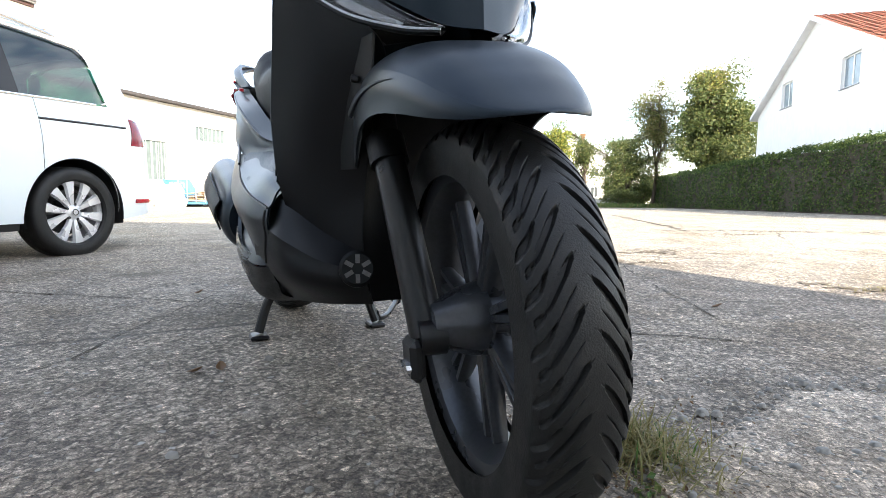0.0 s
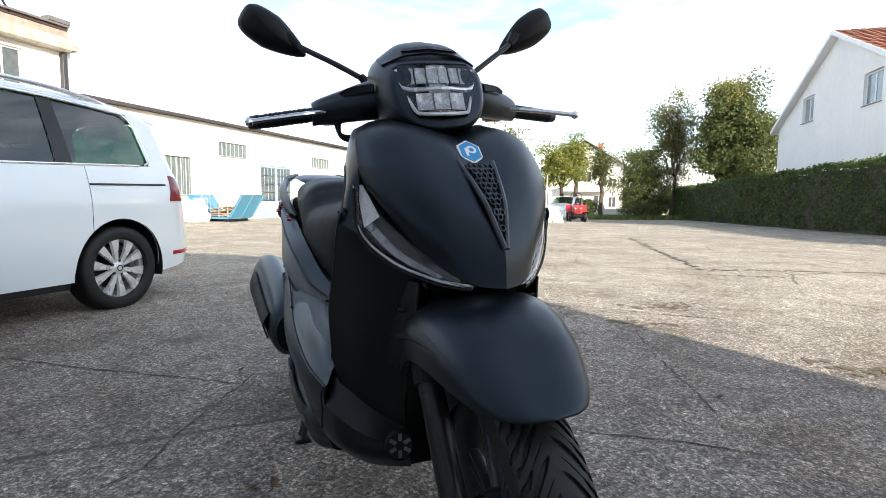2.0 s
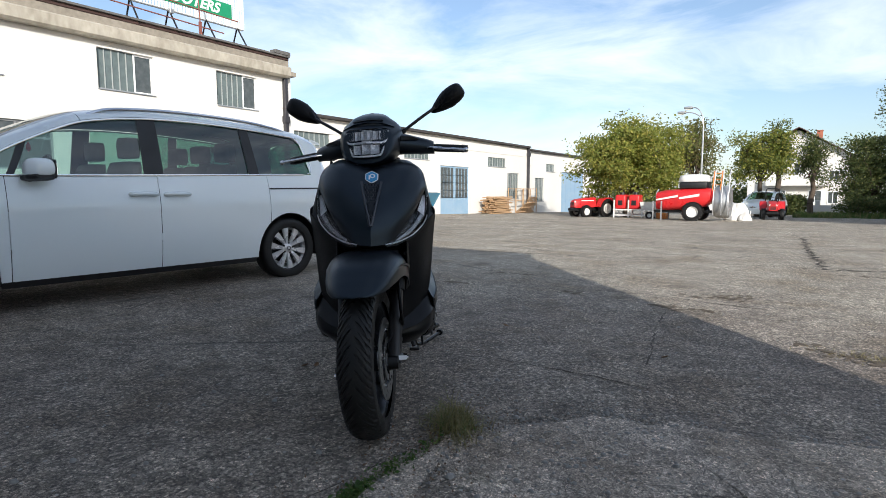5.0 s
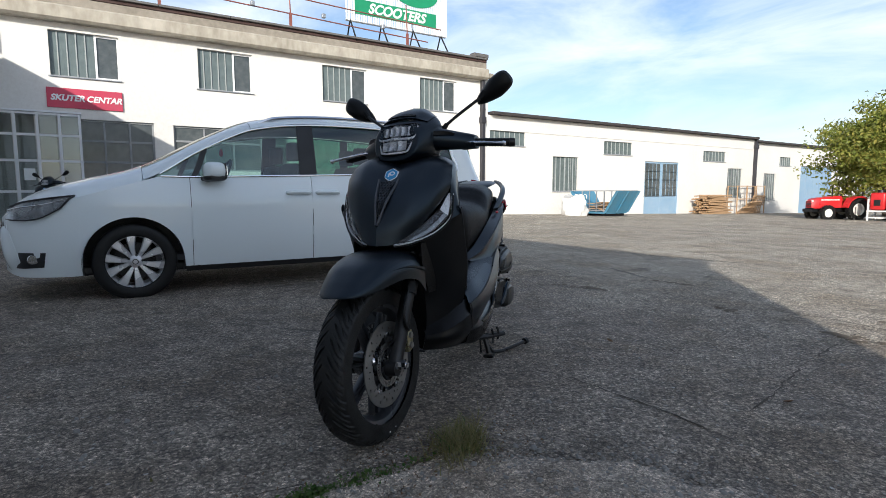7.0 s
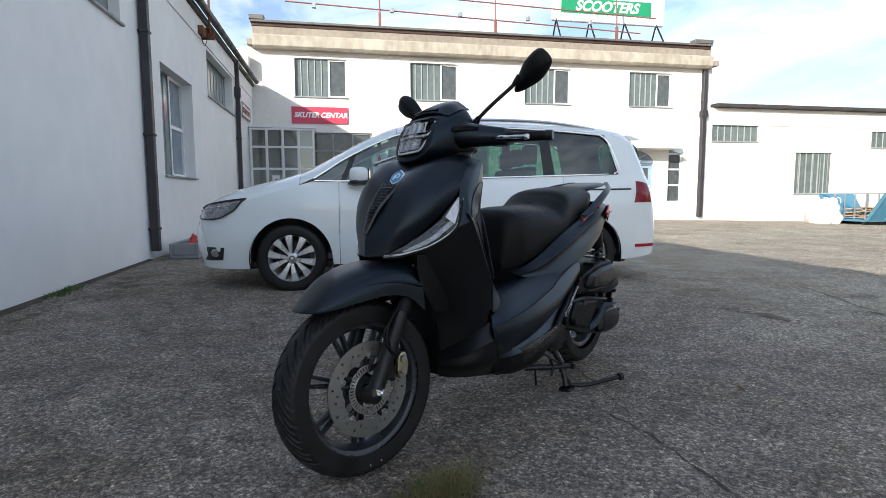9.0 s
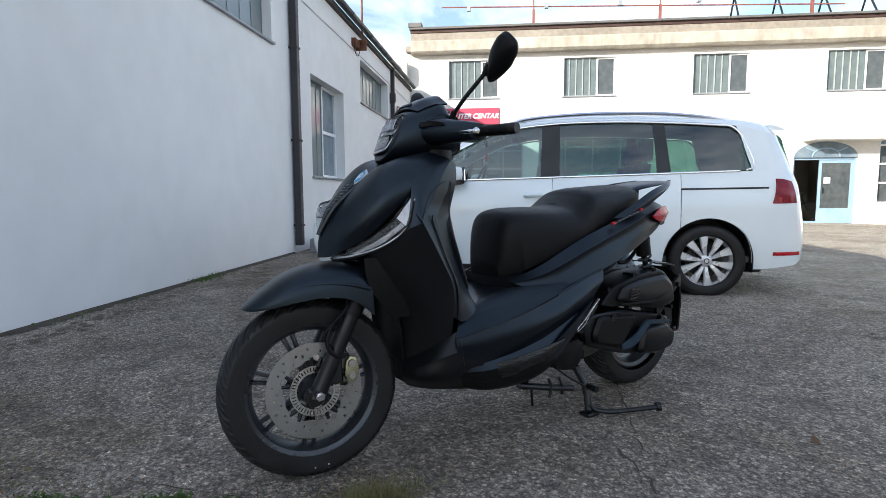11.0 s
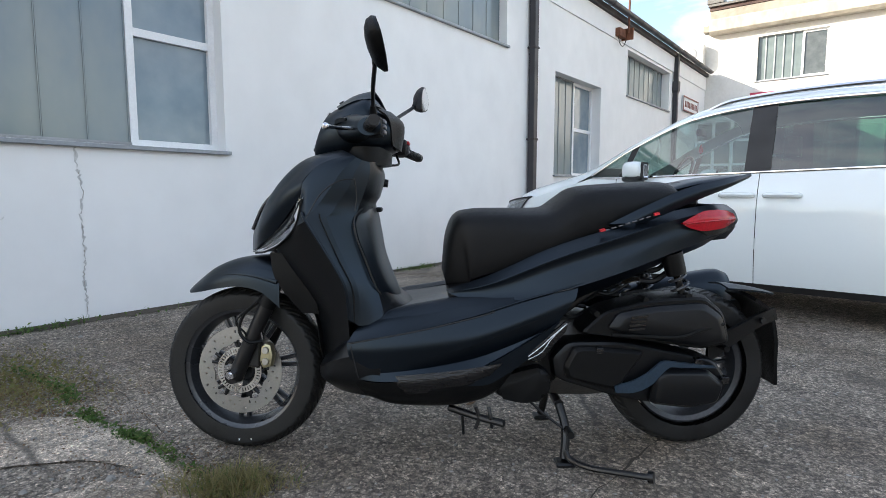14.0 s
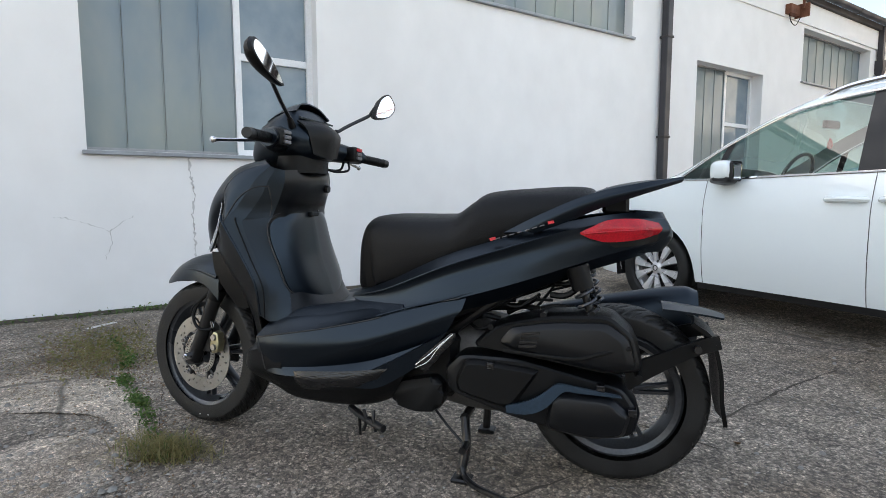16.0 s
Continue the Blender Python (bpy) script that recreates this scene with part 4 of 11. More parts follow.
# ---- the long low workshop ----
C_HOLES = [(14.12, 16.15, 2.88, 3.50), (17.90, 19.62, 0.86, 2.50), (21.45, 23.65, 2.72, 3.38), (24.76, 27.85, -0.55, 2.46), (30.2, 32.6, 2.62, 3.22), (32.9, 34.6, 0.45, 2.25)]
wall("wall_far_west", "y", -17.25, -17.55, 14.001, 36.0, -1.3, 4.14, C_HOLES, "plaster_b", "long white workshop wall with barred windows")
slab("wall_far_inner", -24.0, -23.7, 14.01, 50.0, -1.5, 4.1, "plaster_b", "plain inner wall", "wall")
slab("roof_far", -24.0, -16.97, 14.1, 36.0, 4.15, 4.27, "roof_dark", "dark roof edge of the low workshop", "roof", 0.01)
D_HOLES = [(39.4, 41.0, 2.55, 3.15), (37.4, 39.0, 0.2, 2.0), (42.5, 47.5, -1.2, 2.6)]
wall("wall_far_north", "y", -17.3, -17.6, 36.001, 52.0, -1.7, 3.98, D_HOLES, "plaster_b", "white wall of the farther workshop bay")
slab("roof_far_north", -24.0, -17, 36.0, 52.0, 3.985, 4.1, "roof_dark", "dark roof edge of the farther bay", "roof", 0.01)
slab("wall_far_end", -23.69, -17.61, 51.7, 52.0, -1.7, 3.98, "plaster_b", "plain end wall", "wall")
slab("cornice_far", -17.249, -17.225, 14.3, 36.0, 3.50, 3.53, "plaster_b", "thin moulding along the wall", "trim")
for y, z, w, h, ch in ((16.15, 2.88, 2.03, 0.62, 7), (23.65, 2.72, 2.2, 0.66, 7), (32.6, 2.62, 2.4, 0.6, 7)):
    window(west(y, z), w, h, ch, 0.0, depth=0.08, label="barred strip window of ribbed glass", channel="channel_dark")
window(west(19.62, 0.86), 1.72, 1.64, 6, 0.0, depth=0.10, label="barred workshop window of ribbed glass", lean_bars=5, channel="channel_dark")
window(west(34.6, 0.45), 1.7, 1.8, 6, 0.0, depth=0.10, label="barred workshop window of ribbed glass", lean_bars=5, channel="channel_dark")
window(west(41.0, 2.55, -17.3), 1.6, 0.6, 6, 0.0, depth=0.08, label="barred strip window of ribbed glass", channel="channel_dark")
window(west(39.0, 0.2, -17.3), 1.6, 1.8, 6, 0.0, depth=0.10, label="barred workshop window of ribbed glass", lean_bars=5, channel="channel_dark")
sg2 = thing("door_2", "tall pale blue steel double door with glazed upper panes", "door", pose(-17.33, 27.85, -0.45, 0, 0, -90), kind="structure")
for k in (0, 1):
    a = k * 1.545
    part("door_frame", frame_bars(BM(), 1.54, 2.9, 0.09, -0.03, 0.03, a), "blue_door", sg2, smooth=0)
    part("door_panel", box(BM(), a + 0.091, a + 1.449, -0.015, 0.015, 0.091, 1.0), "blue_door", sg2, smooth=0)
    for i in range(4):
        for j in range(4):
            x0, z0 = a + 0.10 + i * 0.34, 1.03 + j * 0.445
            part("pane", box(BM(), x0 + 0.02, x0 + 0.32, -0.01, 0.01, z0 + 0.02, z0 + 0.425), "pane_dark", sg2, smooth=0)
    bm = BM()
    for i in range(5):
        box(bm, a + 0.092 + i * 0.335, a + 0.112 + i * 0.335, 0.012, 0.028, 1.0, 2.80)
    part("glazing_bars", bm, "blue_door", sg2, smooth=0)
sg3 = thing("door_3", "wide pale grey sliding workshop door", "door", pose(-17.35, 47.5, -1.05, 0, 0, -90), kind="structure")
for k in range(5):
    part("door_panel", box(BM(), k, k + 0.98, -0.03, 0.03, 0.0, 3.6, 0.006), "blue_door", sg3, smooth=0)
downpipe(-17.18, 13.66, 5.5, 0.0, "grey-brown square rainwater pipe on a white wall", size=0.17, hopper=4.0, bands=(1.5, 4.3))
downpipe(-17.18, 35.95, 4.3, -0.9, "dark square rainwater pipe on a white wall", size=0.2, hopper=3.8)


# ---- the scooter: x forwards, y to its left, z up; the front wheel stands at the origin ----
SC = thing("scooter", "matt blue-black step-through scooter on its centre stand", "scooter", pose(-0.035, -0.014, 0, 0, 0, -50.1))
STEER_DIR = Vector((-0.488, 0, 1)).normalized()
STEER = Matrix.Translation((0.08, 0, 0)) @ Matrix.Rotation(radians(-8.7), 4, STEER_DIR) @ Matrix.Translation((-0.08, 0, 0))


def sp(name, bm, mat, parent=None, label="", smooth=0.6, steer=False):
    if steer:
        bmesh.ops.transform(bm, matrix=STEER, verts=bm.verts)
    return part(name, bm, mat, parent if parent is not None else SC, label, smooth)


def tyre_mesh(R, W, centre, nv=62, pairs=33, sub=32):
    """A road tyre with slanted grooves that kink at the shoulder, in an arrow pattern, and thin sipes between them; the mesh leans with the grooves."""
    H = R * 0.255
    c = Vector(centre)
    seg = pairs * sub
    prof = []
    for j in range(nv):
        a = -1 + 2 * j / (nv - 1)
        ang = a * 1.95
        k = math.sin(ang)
        y = W / 2 * math.copysign(abs(k) ** 0.9, k) if abs(a) < 0.81 else W / 2 * math.copysign(abs(k) ** 0.7, a)
        r = R - H * 0.42 * (1 - math.cos(min(abs(ang), 1.57))) - (H * 0.62 * (abs(ang) - 1.57) / 0.38 if abs(ang) > 1.57 else 0)
        prof.append((a, y, r))

    def groove(u, at, half_width, f, lo, hi):
        e = abs((u - at + 0.5) % 1.0 - 0.5)
        w = half_width * max(0.0, 1 - (abs(f - (lo + hi) / 2) / ((hi - lo) / 2)) ** 4)
        return min(1.0, (w - e) / 0.045) if e < w else 0.0
    vs = []
    for i in range(seg):
        row = []
        for a, y, r in prof:
            f = abs(a) / 0.76
            g = min(f, 1.0)
            lean = 2.05 * min(g, 0.60) + 0.75 * max(0.0, g - 0.60)
            th = 2 * math.pi * (i / sub + lean) / pairs
            d = 0.0
            if 0.03 < f < 1.0:
                u = i / sub + (0.0 if a > 0 else 0.5)
                d = max(0.0062 * groove(u, 0.0, 0.150, f, 0.06, 0.60), 0.0062 * groove(u, 0.5, 0.140, f, 0.42, 0.99), 0.0045 * groove(u, 0.0, 0.120, f, 0.60, 0.80), 0.0022 * groove(u, 0.5, 0.045, f, 0.10, 0.40))
            rr = r - d
            row.append((c.x + rr * math.cos(th), c.y + y, c.z - rr * math.sin(th)))
        vs.append(row)
    me = bpy.data.meshes.new("tread")
    me.from_pydata([p for row in vs for p in row], [], [(i * nv + j, i * nv + j + 1, ((i + 1) % seg) * nv + j + 1, ((i + 1) % seg) * nv + j) for i in range(seg) for j in range(nv - 1)])
    bm = BM()
    bm.from_mesh(me)
    bpy.data.meshes.remove(me)
    return bm


def rim_mesh(r, w, centre):
    bm = BM()
    lathe(bm, [(r, w / 2), (r + 0.008, w / 2 - 0.004), (r + 0.006, w / 2 - 0.012), (r - 0.012, w / 2 - 0.02), (r - 0.022, 0), (r - 0.012, -w / 2 + 0.02), (r + 0.006, -w / 2 + 0.012),
               (r + 0.008, -w / 2 + 0.004), (r, -w / 2), (r - 0.016, -w / 2 + 0.006), (r - 0.032, -0.012), (r - 0.032, 0.012), (r - 0.016, w / 2 - 0.006)], 96, centre)
    return bm


def spoke(bm, centre, r0, r1, ang, wid, dep):
    """A blade of a cast wheel from hub to rim."""
    c = Vector(centre)
    rings = []
    for k in range(7):
        t = k / 6
        r = r0 + (r1 - r0) * t
        w = wid * (1.15 - 0.55 * t + 0.35 * t * t * t)
        d = dep * (1.1 - 0.45 * t)
        a = ang
        u, v = Vector((math.cos(a), 0, math.sin(a))), Vector((-math.sin(a), 0, math.cos(a)))
        rings.append([c + u * r + v * p * w + Vector((0, q * d, 0)) for p, q in ((-1, -0.5), (-0.6, -1), (0.6, -1), (1, -0.5), (1, 0.5), (0.6, 1), (-0.6, 1), (-1, 0.5))])
    loft(bm, rings)


def wheel(centre, R, W, rim_r, rim_w, hub_r, hub_w, pairs, steer, twist=0.0, gap=0.085):
    w = sp("front_wheel" if steer else "rear_wheel", lathe(BM(), [(0.012, hub_w), (hub_r * 0.8, hub_w), (hub_r, hub_w * 0.8), (hub_r, -hub_w * 0.8), (hub_r * 0.8, -hub_w), (0.012, -hub_w)], 32, centre), "rim", steer=steer)
    sp("tyre", tyre_mesh(R, W, centre), "rubber", w, "black road tyre with slanted grooves", 0.5, steer)
    sp("rim", rim_mesh(rim_r, rim_w, centre), "rim", w, steer=steer)
    for i in range(pairs):
        for s in (-1, 1):
            bm = BM()
            spoke(bm, centre, hub_r * 0.8, rim_r - 0.012, 2 * math.pi * i / pairs + s * gap + twist, 0.0085, 0.016)
            sp("spoke", bm, "rim", w, steer=steer)
    return w


FW = wheel((0, 0, 0.288), 0.288, 0.118, 0.217, 0.09, 0.045, 0.045, 7, True, 0.3)
wheel((-1.575, 0, 0.285), 0.285, 0.148, 0.196, 0.11, 0.055, 0.05, 5, False, 0.5)


def disc(parent, centre, r, r_in, holes, steer):
    """A drilled brake disc: a ring whose holes go through."""
    bm = BM()
    seg, c = 120, Vector(centre)
    rows = [r_in, r_in + 0.010, r - 0.052, r - 0.040, r - 0.030, r - 0.022, r - 0.012, r]
    drilled = set()
    for k in range(holes):
        i = int(k * seg / holes)
        drilled.add((i, (3, 5, 2, 4)[k % 4]))
    grid = {}
    for i in range(seg):
        a = 2 * math.pi * i / seg
        for j, q in enumerate(rows):
            wob = 0.004 * math.sin(a * 10) if j == 0 else 0
            for k, h in enumerate((-0.0022, 0.0022)):
                grid[i, j, k] = bm.verts.new(c + Vector(((q + wob) * math.cos(a), h, (q + wob) * math.sin(a))))
    for i in range(seg):
        n = (i + 1) % seg
        for j in range(len(rows) - 1):
            hole = (i, j) in drilled
            if not hole:
                bm.faces.new((grid[i, j, 1], grid[n, j, 1], grid[n, j + 1, 1], grid[i, j + 1, 1]))
                bm.faces.new((grid[i, j, 0], grid[i, j + 1, 0], grid[n, j + 1, 0], grid[n, j, 0]))
            else:
                bm.faces.new((grid[i, j, 0], grid[i, j + 1, 0], grid[i, j + 1, 1], grid[i, j, 1]))
                bm.faces.new((grid[n, j, 0], grid[n, j, 1], grid[n, j + 1, 1], grid[n, j + 1, 0]))
                bm.faces.new((grid[i, j, 0], grid[i, j, 1], grid[n, j, 1], grid[n, j, 0]))
                bm.faces.new((grid[i, j + 1, 0], grid[n, j + 1, 0], grid[n, j + 1, 1], grid[i, j + 1, 1]))
        bm.faces.new((grid[i, 0, 0], grid[n, 0, 0], grid[n, 0, 1], grid[i, 0, 1]))
        bm.faces.new((grid[i, len(rows) - 1, 0], grid[i, len(rows) - 1, 1], grid[n, len(rows) - 1, 1], grid[n, len(rows) - 1, 0]))
    return sp("brake_disc", bm, "disc_steel", parent, "drilled steel brake disc", 0.5, steer)


disc(FW, (0, 0.062, 0.288), 0.152, 0.098, 40, True)
for i in range(5):
    a = 2 * math.pi * i / 5 + 0.4
    for q in (-0.16, 0.16):
        sp("carrier_arm", cyl(BM(), (0.055 * math.cos(a), 0.058, 0.288 + 0.055 * math.sin(a)), (0.106 * math.cos(a + q), 0.060, 0.288 + 0.106 * math.sin(a + q)), 0.0085, 0.007, 8), "dark_metal", FW, steer=True)
bm = BM()
for i in range(44):
    a0 = 2 * math.pi * i / 44
    pts = []
    for r, b in ((0.062, 0), (0.078, 0), (0.078, 0.085), (0.062, 0.085)):
        pts.append((r * math.cos(a0 + b), r * math.sin(a0 + b) + 0.288))
    prism(bm, pts, 0.068, 0.071)
lathe(bm, [(0.076, 0.068), (0.080, 0.068), (0.080, 0.071), (0.076, 0.071)], 64, (0, 0, 0.288))
lathe(bm, [(0.058, 0.068), (0.063, 0.068), (0.063, 0.071), (0.058, 0.071)], 64, (0, 0, 0.288))
sp("sensor_ring", bm, "steel", FW, "slotted steel sensor ring", steer=True)
for i in range(5):
    a = 2 * math.pi * i / 5 + 0.4
    sp("disc_bolt", cyl(BM(), (0.106 * math.cos(a), 0.055, 0.288 + 0.106 * math.sin(a)), (0.106 * math.cos(a), 0.071, 0.288 + 0.106 * math.sin(a)), 0.008, seg=10), "chrome", FW, steer=True)

for a in (-98, -88):
    u = Vector((math.cos(radians(a)), 0, math.sin(radians(a))))
    sp("tyre_mark", tube(BM(), [Vector((0, 0.058, 0.288)) + u * 0.247, Vector((0, 0.0545, 0.288)) + u * 0.258, Vector((0, 0.050, 0.288)) + u * 0.268], 0.003, 6, 6), "white_mark", FW, "short white chalk mark", steer=True)

# fork, axle, caliper
for s, nm in ((1, "fork_leg"), (-1, "fork_leg")):
    bm = BM()
    cyl(bm, (0.004, s * 0.092, 0.27), (-0.125, s * 0.104, 0.54), 0.027, 0.025, 20)
    leg = sp(nm, bm, "dark_metal", steer=True)
    sp("fork_collar", cyl(BM(), (-0.116, s * 0.104, 0.522), (-0.137, s * 0.105, 0.562), 0.031, seg=20), "plastic", leg, steer=True)
    sp("fork_tube", cyl(BM(), (-0.135, s * 0.102, 0.56), (-0.21, s * 0.095, 0.72), 0.020, seg=16), "dark_metal", leg, steer=True)
    bm = BM()
    cyl(bm, (0.008, s * 0.072, 0.275), (0.008, s * 0.110, 0.275), 0.030, 0.026, seg=20)
    sp("axle_clamp", bm, "dark_metal", leg, steer=True)
sp("hub_cone", lathe(BM(), [(0.020, -0.092), (0.033, -0.088), (0.037, -0.070), (0.050, -0.040), (0.056, -0.010), (0.020, -0.008)], 32, (0, 0, 0.288)), "rim", SC, "conical black wheel hub", steer=True)
sp("axle_nut", cyl(BM(), (0.0, 0.10, 0.288), (0.0, 0.142, 0.288), 0.017, 0.015, 6), "chrome", SC, "bright steel axle nut", steer=True)
sp("axle_cap", cyl(BM(), (0.0, 0.14, 0.288), (0.0, 0.147, 0.288), 0.009, 0.009, 10), "chrome", SC, steer=True)
bk = sp("fork_foot", box(BM(), -0.022, 0.034, -0.127, -0.105, 0.215, 0.275, 0.008), "dark_metal", SC, steer=True)
for x, z in ((-0.01, 0.232), (0.02, 0.236)):
    sp("pinch_bolt", cyl(BM(), (x, -0.126, z), (x, -0.133, z), 0.008, seg=8), "chrome", bk, steer=True)
sp("speed_sensor", box(BM(), -0.05, -0.022, -0.10, -0.078, 0.26, 0.33, 0.006), "plastic", SC, steer=True)
bm = BM()
prism(bm, [(-0.128, 0.312), (-0.100, 0.304), (-0.088, 0.330), (-0.094, 0.375), (-0.108, 0.392), (-0.128, 0.386), (-0.136, 0.350)], 0.070, 0.104, bevel=0.006)
cal = sp("brake_caliper", bm, "gold", SC, "gold two-piston brake caliper", steer=True)
for z in (0.330, 0.368):
    sp("piston_cap", cyl(BM(), (-0.111, 0.103, z), (-0.111, 0.111, z), 0.013, 0.011, 16), "steel", cal, steer=True)
sp("bleed_nipple", cyl(BM(), (-0.10, 0.10, 0.405), (-0.095, 0.105, 0.432), 0.006, seg=8), "chrome", cal, steer=True)
sp("caliper_bracket", box(BM(), -0.085, -0.035, 0.080, 0.094, 0.305, 0.40, 0.005), "dark_metal", cal, steer=True)
sp("brake_hose", tube(BM(), [(-0.10, 0.105, 0.40), (-0.06, 0.125, 0.40), (-0.03, 0.128, 0.44), (-0.05, 0.122, 0.50), (-0.12, 0.11, 0.56), (-0.16, 0.09, 0.62)], 0.006, 8), "plastic", SC, steer=True)
sp("sensor_cable", tube(BM(), [(0.0, 0.075, 0.35), (-0.05, 0.118, 0.42), (-0.02, 0.13, 0.47), (-0.09, 0.118, 0.54), (-0.15, 0.1, 0.62)], 0.0035, 6), "plastic", SC, steer=True)

# front mudguard
bm = BM()
cen = [(0.2055, 0.5600), (0.199, 0.567), (0.178, 0.584), (0.137, 0.617), (0.080, 0.655), (0.0, 0.683), (-0.09, 0.692), (-0.175, 0.684)]
edge = [(0.2050, 0.004, 0.5585), (0.194, 0.046, 0.557), (0.165, 0.079, 0.558), (0.115, 0.106, 0.566), (0.050, 0.127, 0.579), (-0.035, 0.143, 0.588), (-0.115, 0.150, 0.572), (-0.180, 0.149, 0.520)]
rows = []
for i, ((cx, cz), (ex, ey, ez)) in enumerate(zip(cen, edge)):
    py, pz = 0.92 - 0.050 * i, 1.05 - 0.068 * i
    rows.append([(ex + (cx - ex) * math.cos(q), ey * math.sin(q) ** py, ez + (cz - ez) * math.cos(q) ** pz) for q in [math.pi / 2 * k / 9 * 0.9999 for k in range(10)]])
surf(bm, [r[:7] for r in rows], 56, 22, True, 0.004)
surf(bm, [r[6:] for r in rows], 56, 10, True, 0.004)
mg = sp("front_mudguard", bm, "matt_black", steer=True)
sp("mudguard_crease", tube(BM(), [(-0.172, 0.1515, 0.606), (-0.10, 0.1495, 0.624), (-0.03, 0.1405, 0.630), (0.035, 0.1265, 0.626)], 0.007, 8, 24, flat=0.5, up=(0, 1, 0), taper=lambda t: 1.05 - t), "matt_black", mg, steer=True)
sp("mudguard_crease", tube(BM(), [(-0.172, -0.1515, 0.606), (-0.10, -0.1495, 0.624), (-0.03, -0.1405, 0.630), (0.035, -0.1265, 0.626)], 0.007, 8, 24, flat=0.5, up=(0, 1, 0), taper=lambda t: 1.05 - t), "matt_black", mg, steer=True)
for s in (1, -1):
    sp("mudguard_bolt", cyl(BM(), (-0.165, s * 0.136, 0.660), (-0.165, s * 0.147, 0.662), 0.006, seg=10), "dark_metal", mg, steer=True)

# ---- front cowl ----
HOOD = [
    [(-0.032, 0, 0.708), (-0.056, 0.05, 0.714), (-0.090, 0.090, 0.738), (-0.158, 0.142, 0.790), (-0.252, 0.206, 0.900)],
    [(-0.041, 0, 0.780), (-0.066, 0.055, 0.790), (-0.096, 0.108, 0.806), (-0.158, 0.166, 0.842), (-0.254, 0.213, 0.918)],
    [(-0.084, 0, 0.855), (-0.098, 0.058, 0.866), (-0.126, 0.120, 0.882), (-0.184, 0.180, 0.906), (-0.264, 0.216, 0.946)],
    [(-0.150, 0, 0.928), (-0.158, 0.058, 0.945), (-0.182, 0.124, 0.960), (-0.236, 0.184, 0.968), (-0.292, 0.212, 0.978)],
    [(-0.240, 0, 0.994), (-0.240, 0.056, 1.008), (-0.256, 0.122, 1.020), (-0.296, 0.176, 1.016), (-0.340, 0.200, 1.008)],
    [(-0.345, 0, 1.030), (-0.348, 0.050, 1.036), (-0.360, 0.108, 1.048), (-0.382, 0.150, 1.044), (-0.410, 0.178, 1.030)],
]
bm = BM()
surf(bm, HOOD, 40, 26, True, 0.004)
sp("front_cowl", bm, "matt_black")


def hood_centre(z):
    zs = [0.706, 0.780, 0.855, 0.928, 0.994, 1.03]
    xs = [-0.036, -0.046, -0.084, -0.150, -0.240, -0.345]
    return float(np.interp(z, zs, xs))


# honeycomb grille let into the cowl
gr = sp("grille", prism(BM(), [(-0.034, 0.945), (0.034, 0.945), (0.004, 0.792), (-0.004, 0.792)], 0, 0.001, axis="z"), "plastic", SC, "black honeycomb grille")
for v in gr.data.vertices:
    y, z = v.co.x, v.co.y
    v.co = (hood_centre(z) + 0.008 + v.co.z, y, z)
bm = BM()
for row in range(15):
    z = 0.800 + row * 0.0098
    half = 0.034 * (z - 0.790) / 0.155 - 0.003
    for k in range(-3, 4):
        y = (k + 0.5 * (row % 2)) * 0.0125
        if abs(y) > half:
            continue
        x = hood_centre(z) + 0.009
        ring = [(y + 0.0060 * math.cos(math.pi / 6 + math.pi / 3 * i), z + 0.0068 * math.sin(math.pi / 6 + math.pi / 3 * i)) for i in range(6)]
        inn = [(y + 0.0044 * math.cos(math.pi / 6 + math.pi / 3 * i), z + 0.0050 * math.sin(math.pi / 6 + math.pi / 3 * i)) for i in range(6)]
        sl = -0.75
        A = [bm.verts.new((hood_centre(q) + 0.017, p, q)) for p, q in ring]
        B = [bm.verts.new((hood_centre(q) + 0.017, p, q)) for p, q in inn]
        C = [bm.verts.new((hood_centre(q) + 0.009, p, q)) for p, q in inn]
        for i in range(6):
            j = (i + 1) % 6
            bm.faces.new((A[i], A[j], B[j], B[i]))
            bm.faces.new((B[i], B[j], C[j], C[i]))
sp("honeycomb", bm, "rim", gr, smooth=0)
for s in (-1, 1):
    pts = [(hood_centre(z) + 0.011, s * (0.002 + 0.037 * (z - 0.782) / 0.165), z) for z in (0.782, 0.82, 0.86, 0.90, 0.948)]
    sp("grille_trim", tube(BM(), pts, 0.0055, 8, 18), "rim", gr, "satin grey trim strip")
bx = hood_centre(0.965) + 0.006
badge = sp("badge", prism(BM(), [(0.030 * math.sin(math.pi / 3 * i), 0.034 * math.cos(math.pi / 3 * i)) for i in range(6)], -0.003, 0.004, axis="z", bevel=0.0015), "white_mark", SC, "hexagonal blue badge with a pale rim")
badge.matrix_basis = Matrix.Translation((bx + 0.004, 0, 0.966)) @ pose(0, 0, 0, 0, 48, 0) @ pose(0, 0, 0, 0, 0, 90)
b2 = part("badge_field", prism(BM(), [(0.025 * math.sin(math.pi / 3 * i), 0.029 * math.cos(math.pi / 3 * i)) for i in range(6)], 0.0042, 0.0052, axis="z"), "blue", badge)
part("badge_mark", lathe(BM(), [(0.006, 0.0053), (0.011, 0.0053), (0.011, 0.0062), (0.006, 0.0062)], 24, (0.003, 0.004, 0), axis="z"), "white_mark", badge)
part("badge_stem", box(BM(), -0.012, -0.006, -0.014, 0.008, 0.0053, 0.0062), "white_mark", badge)

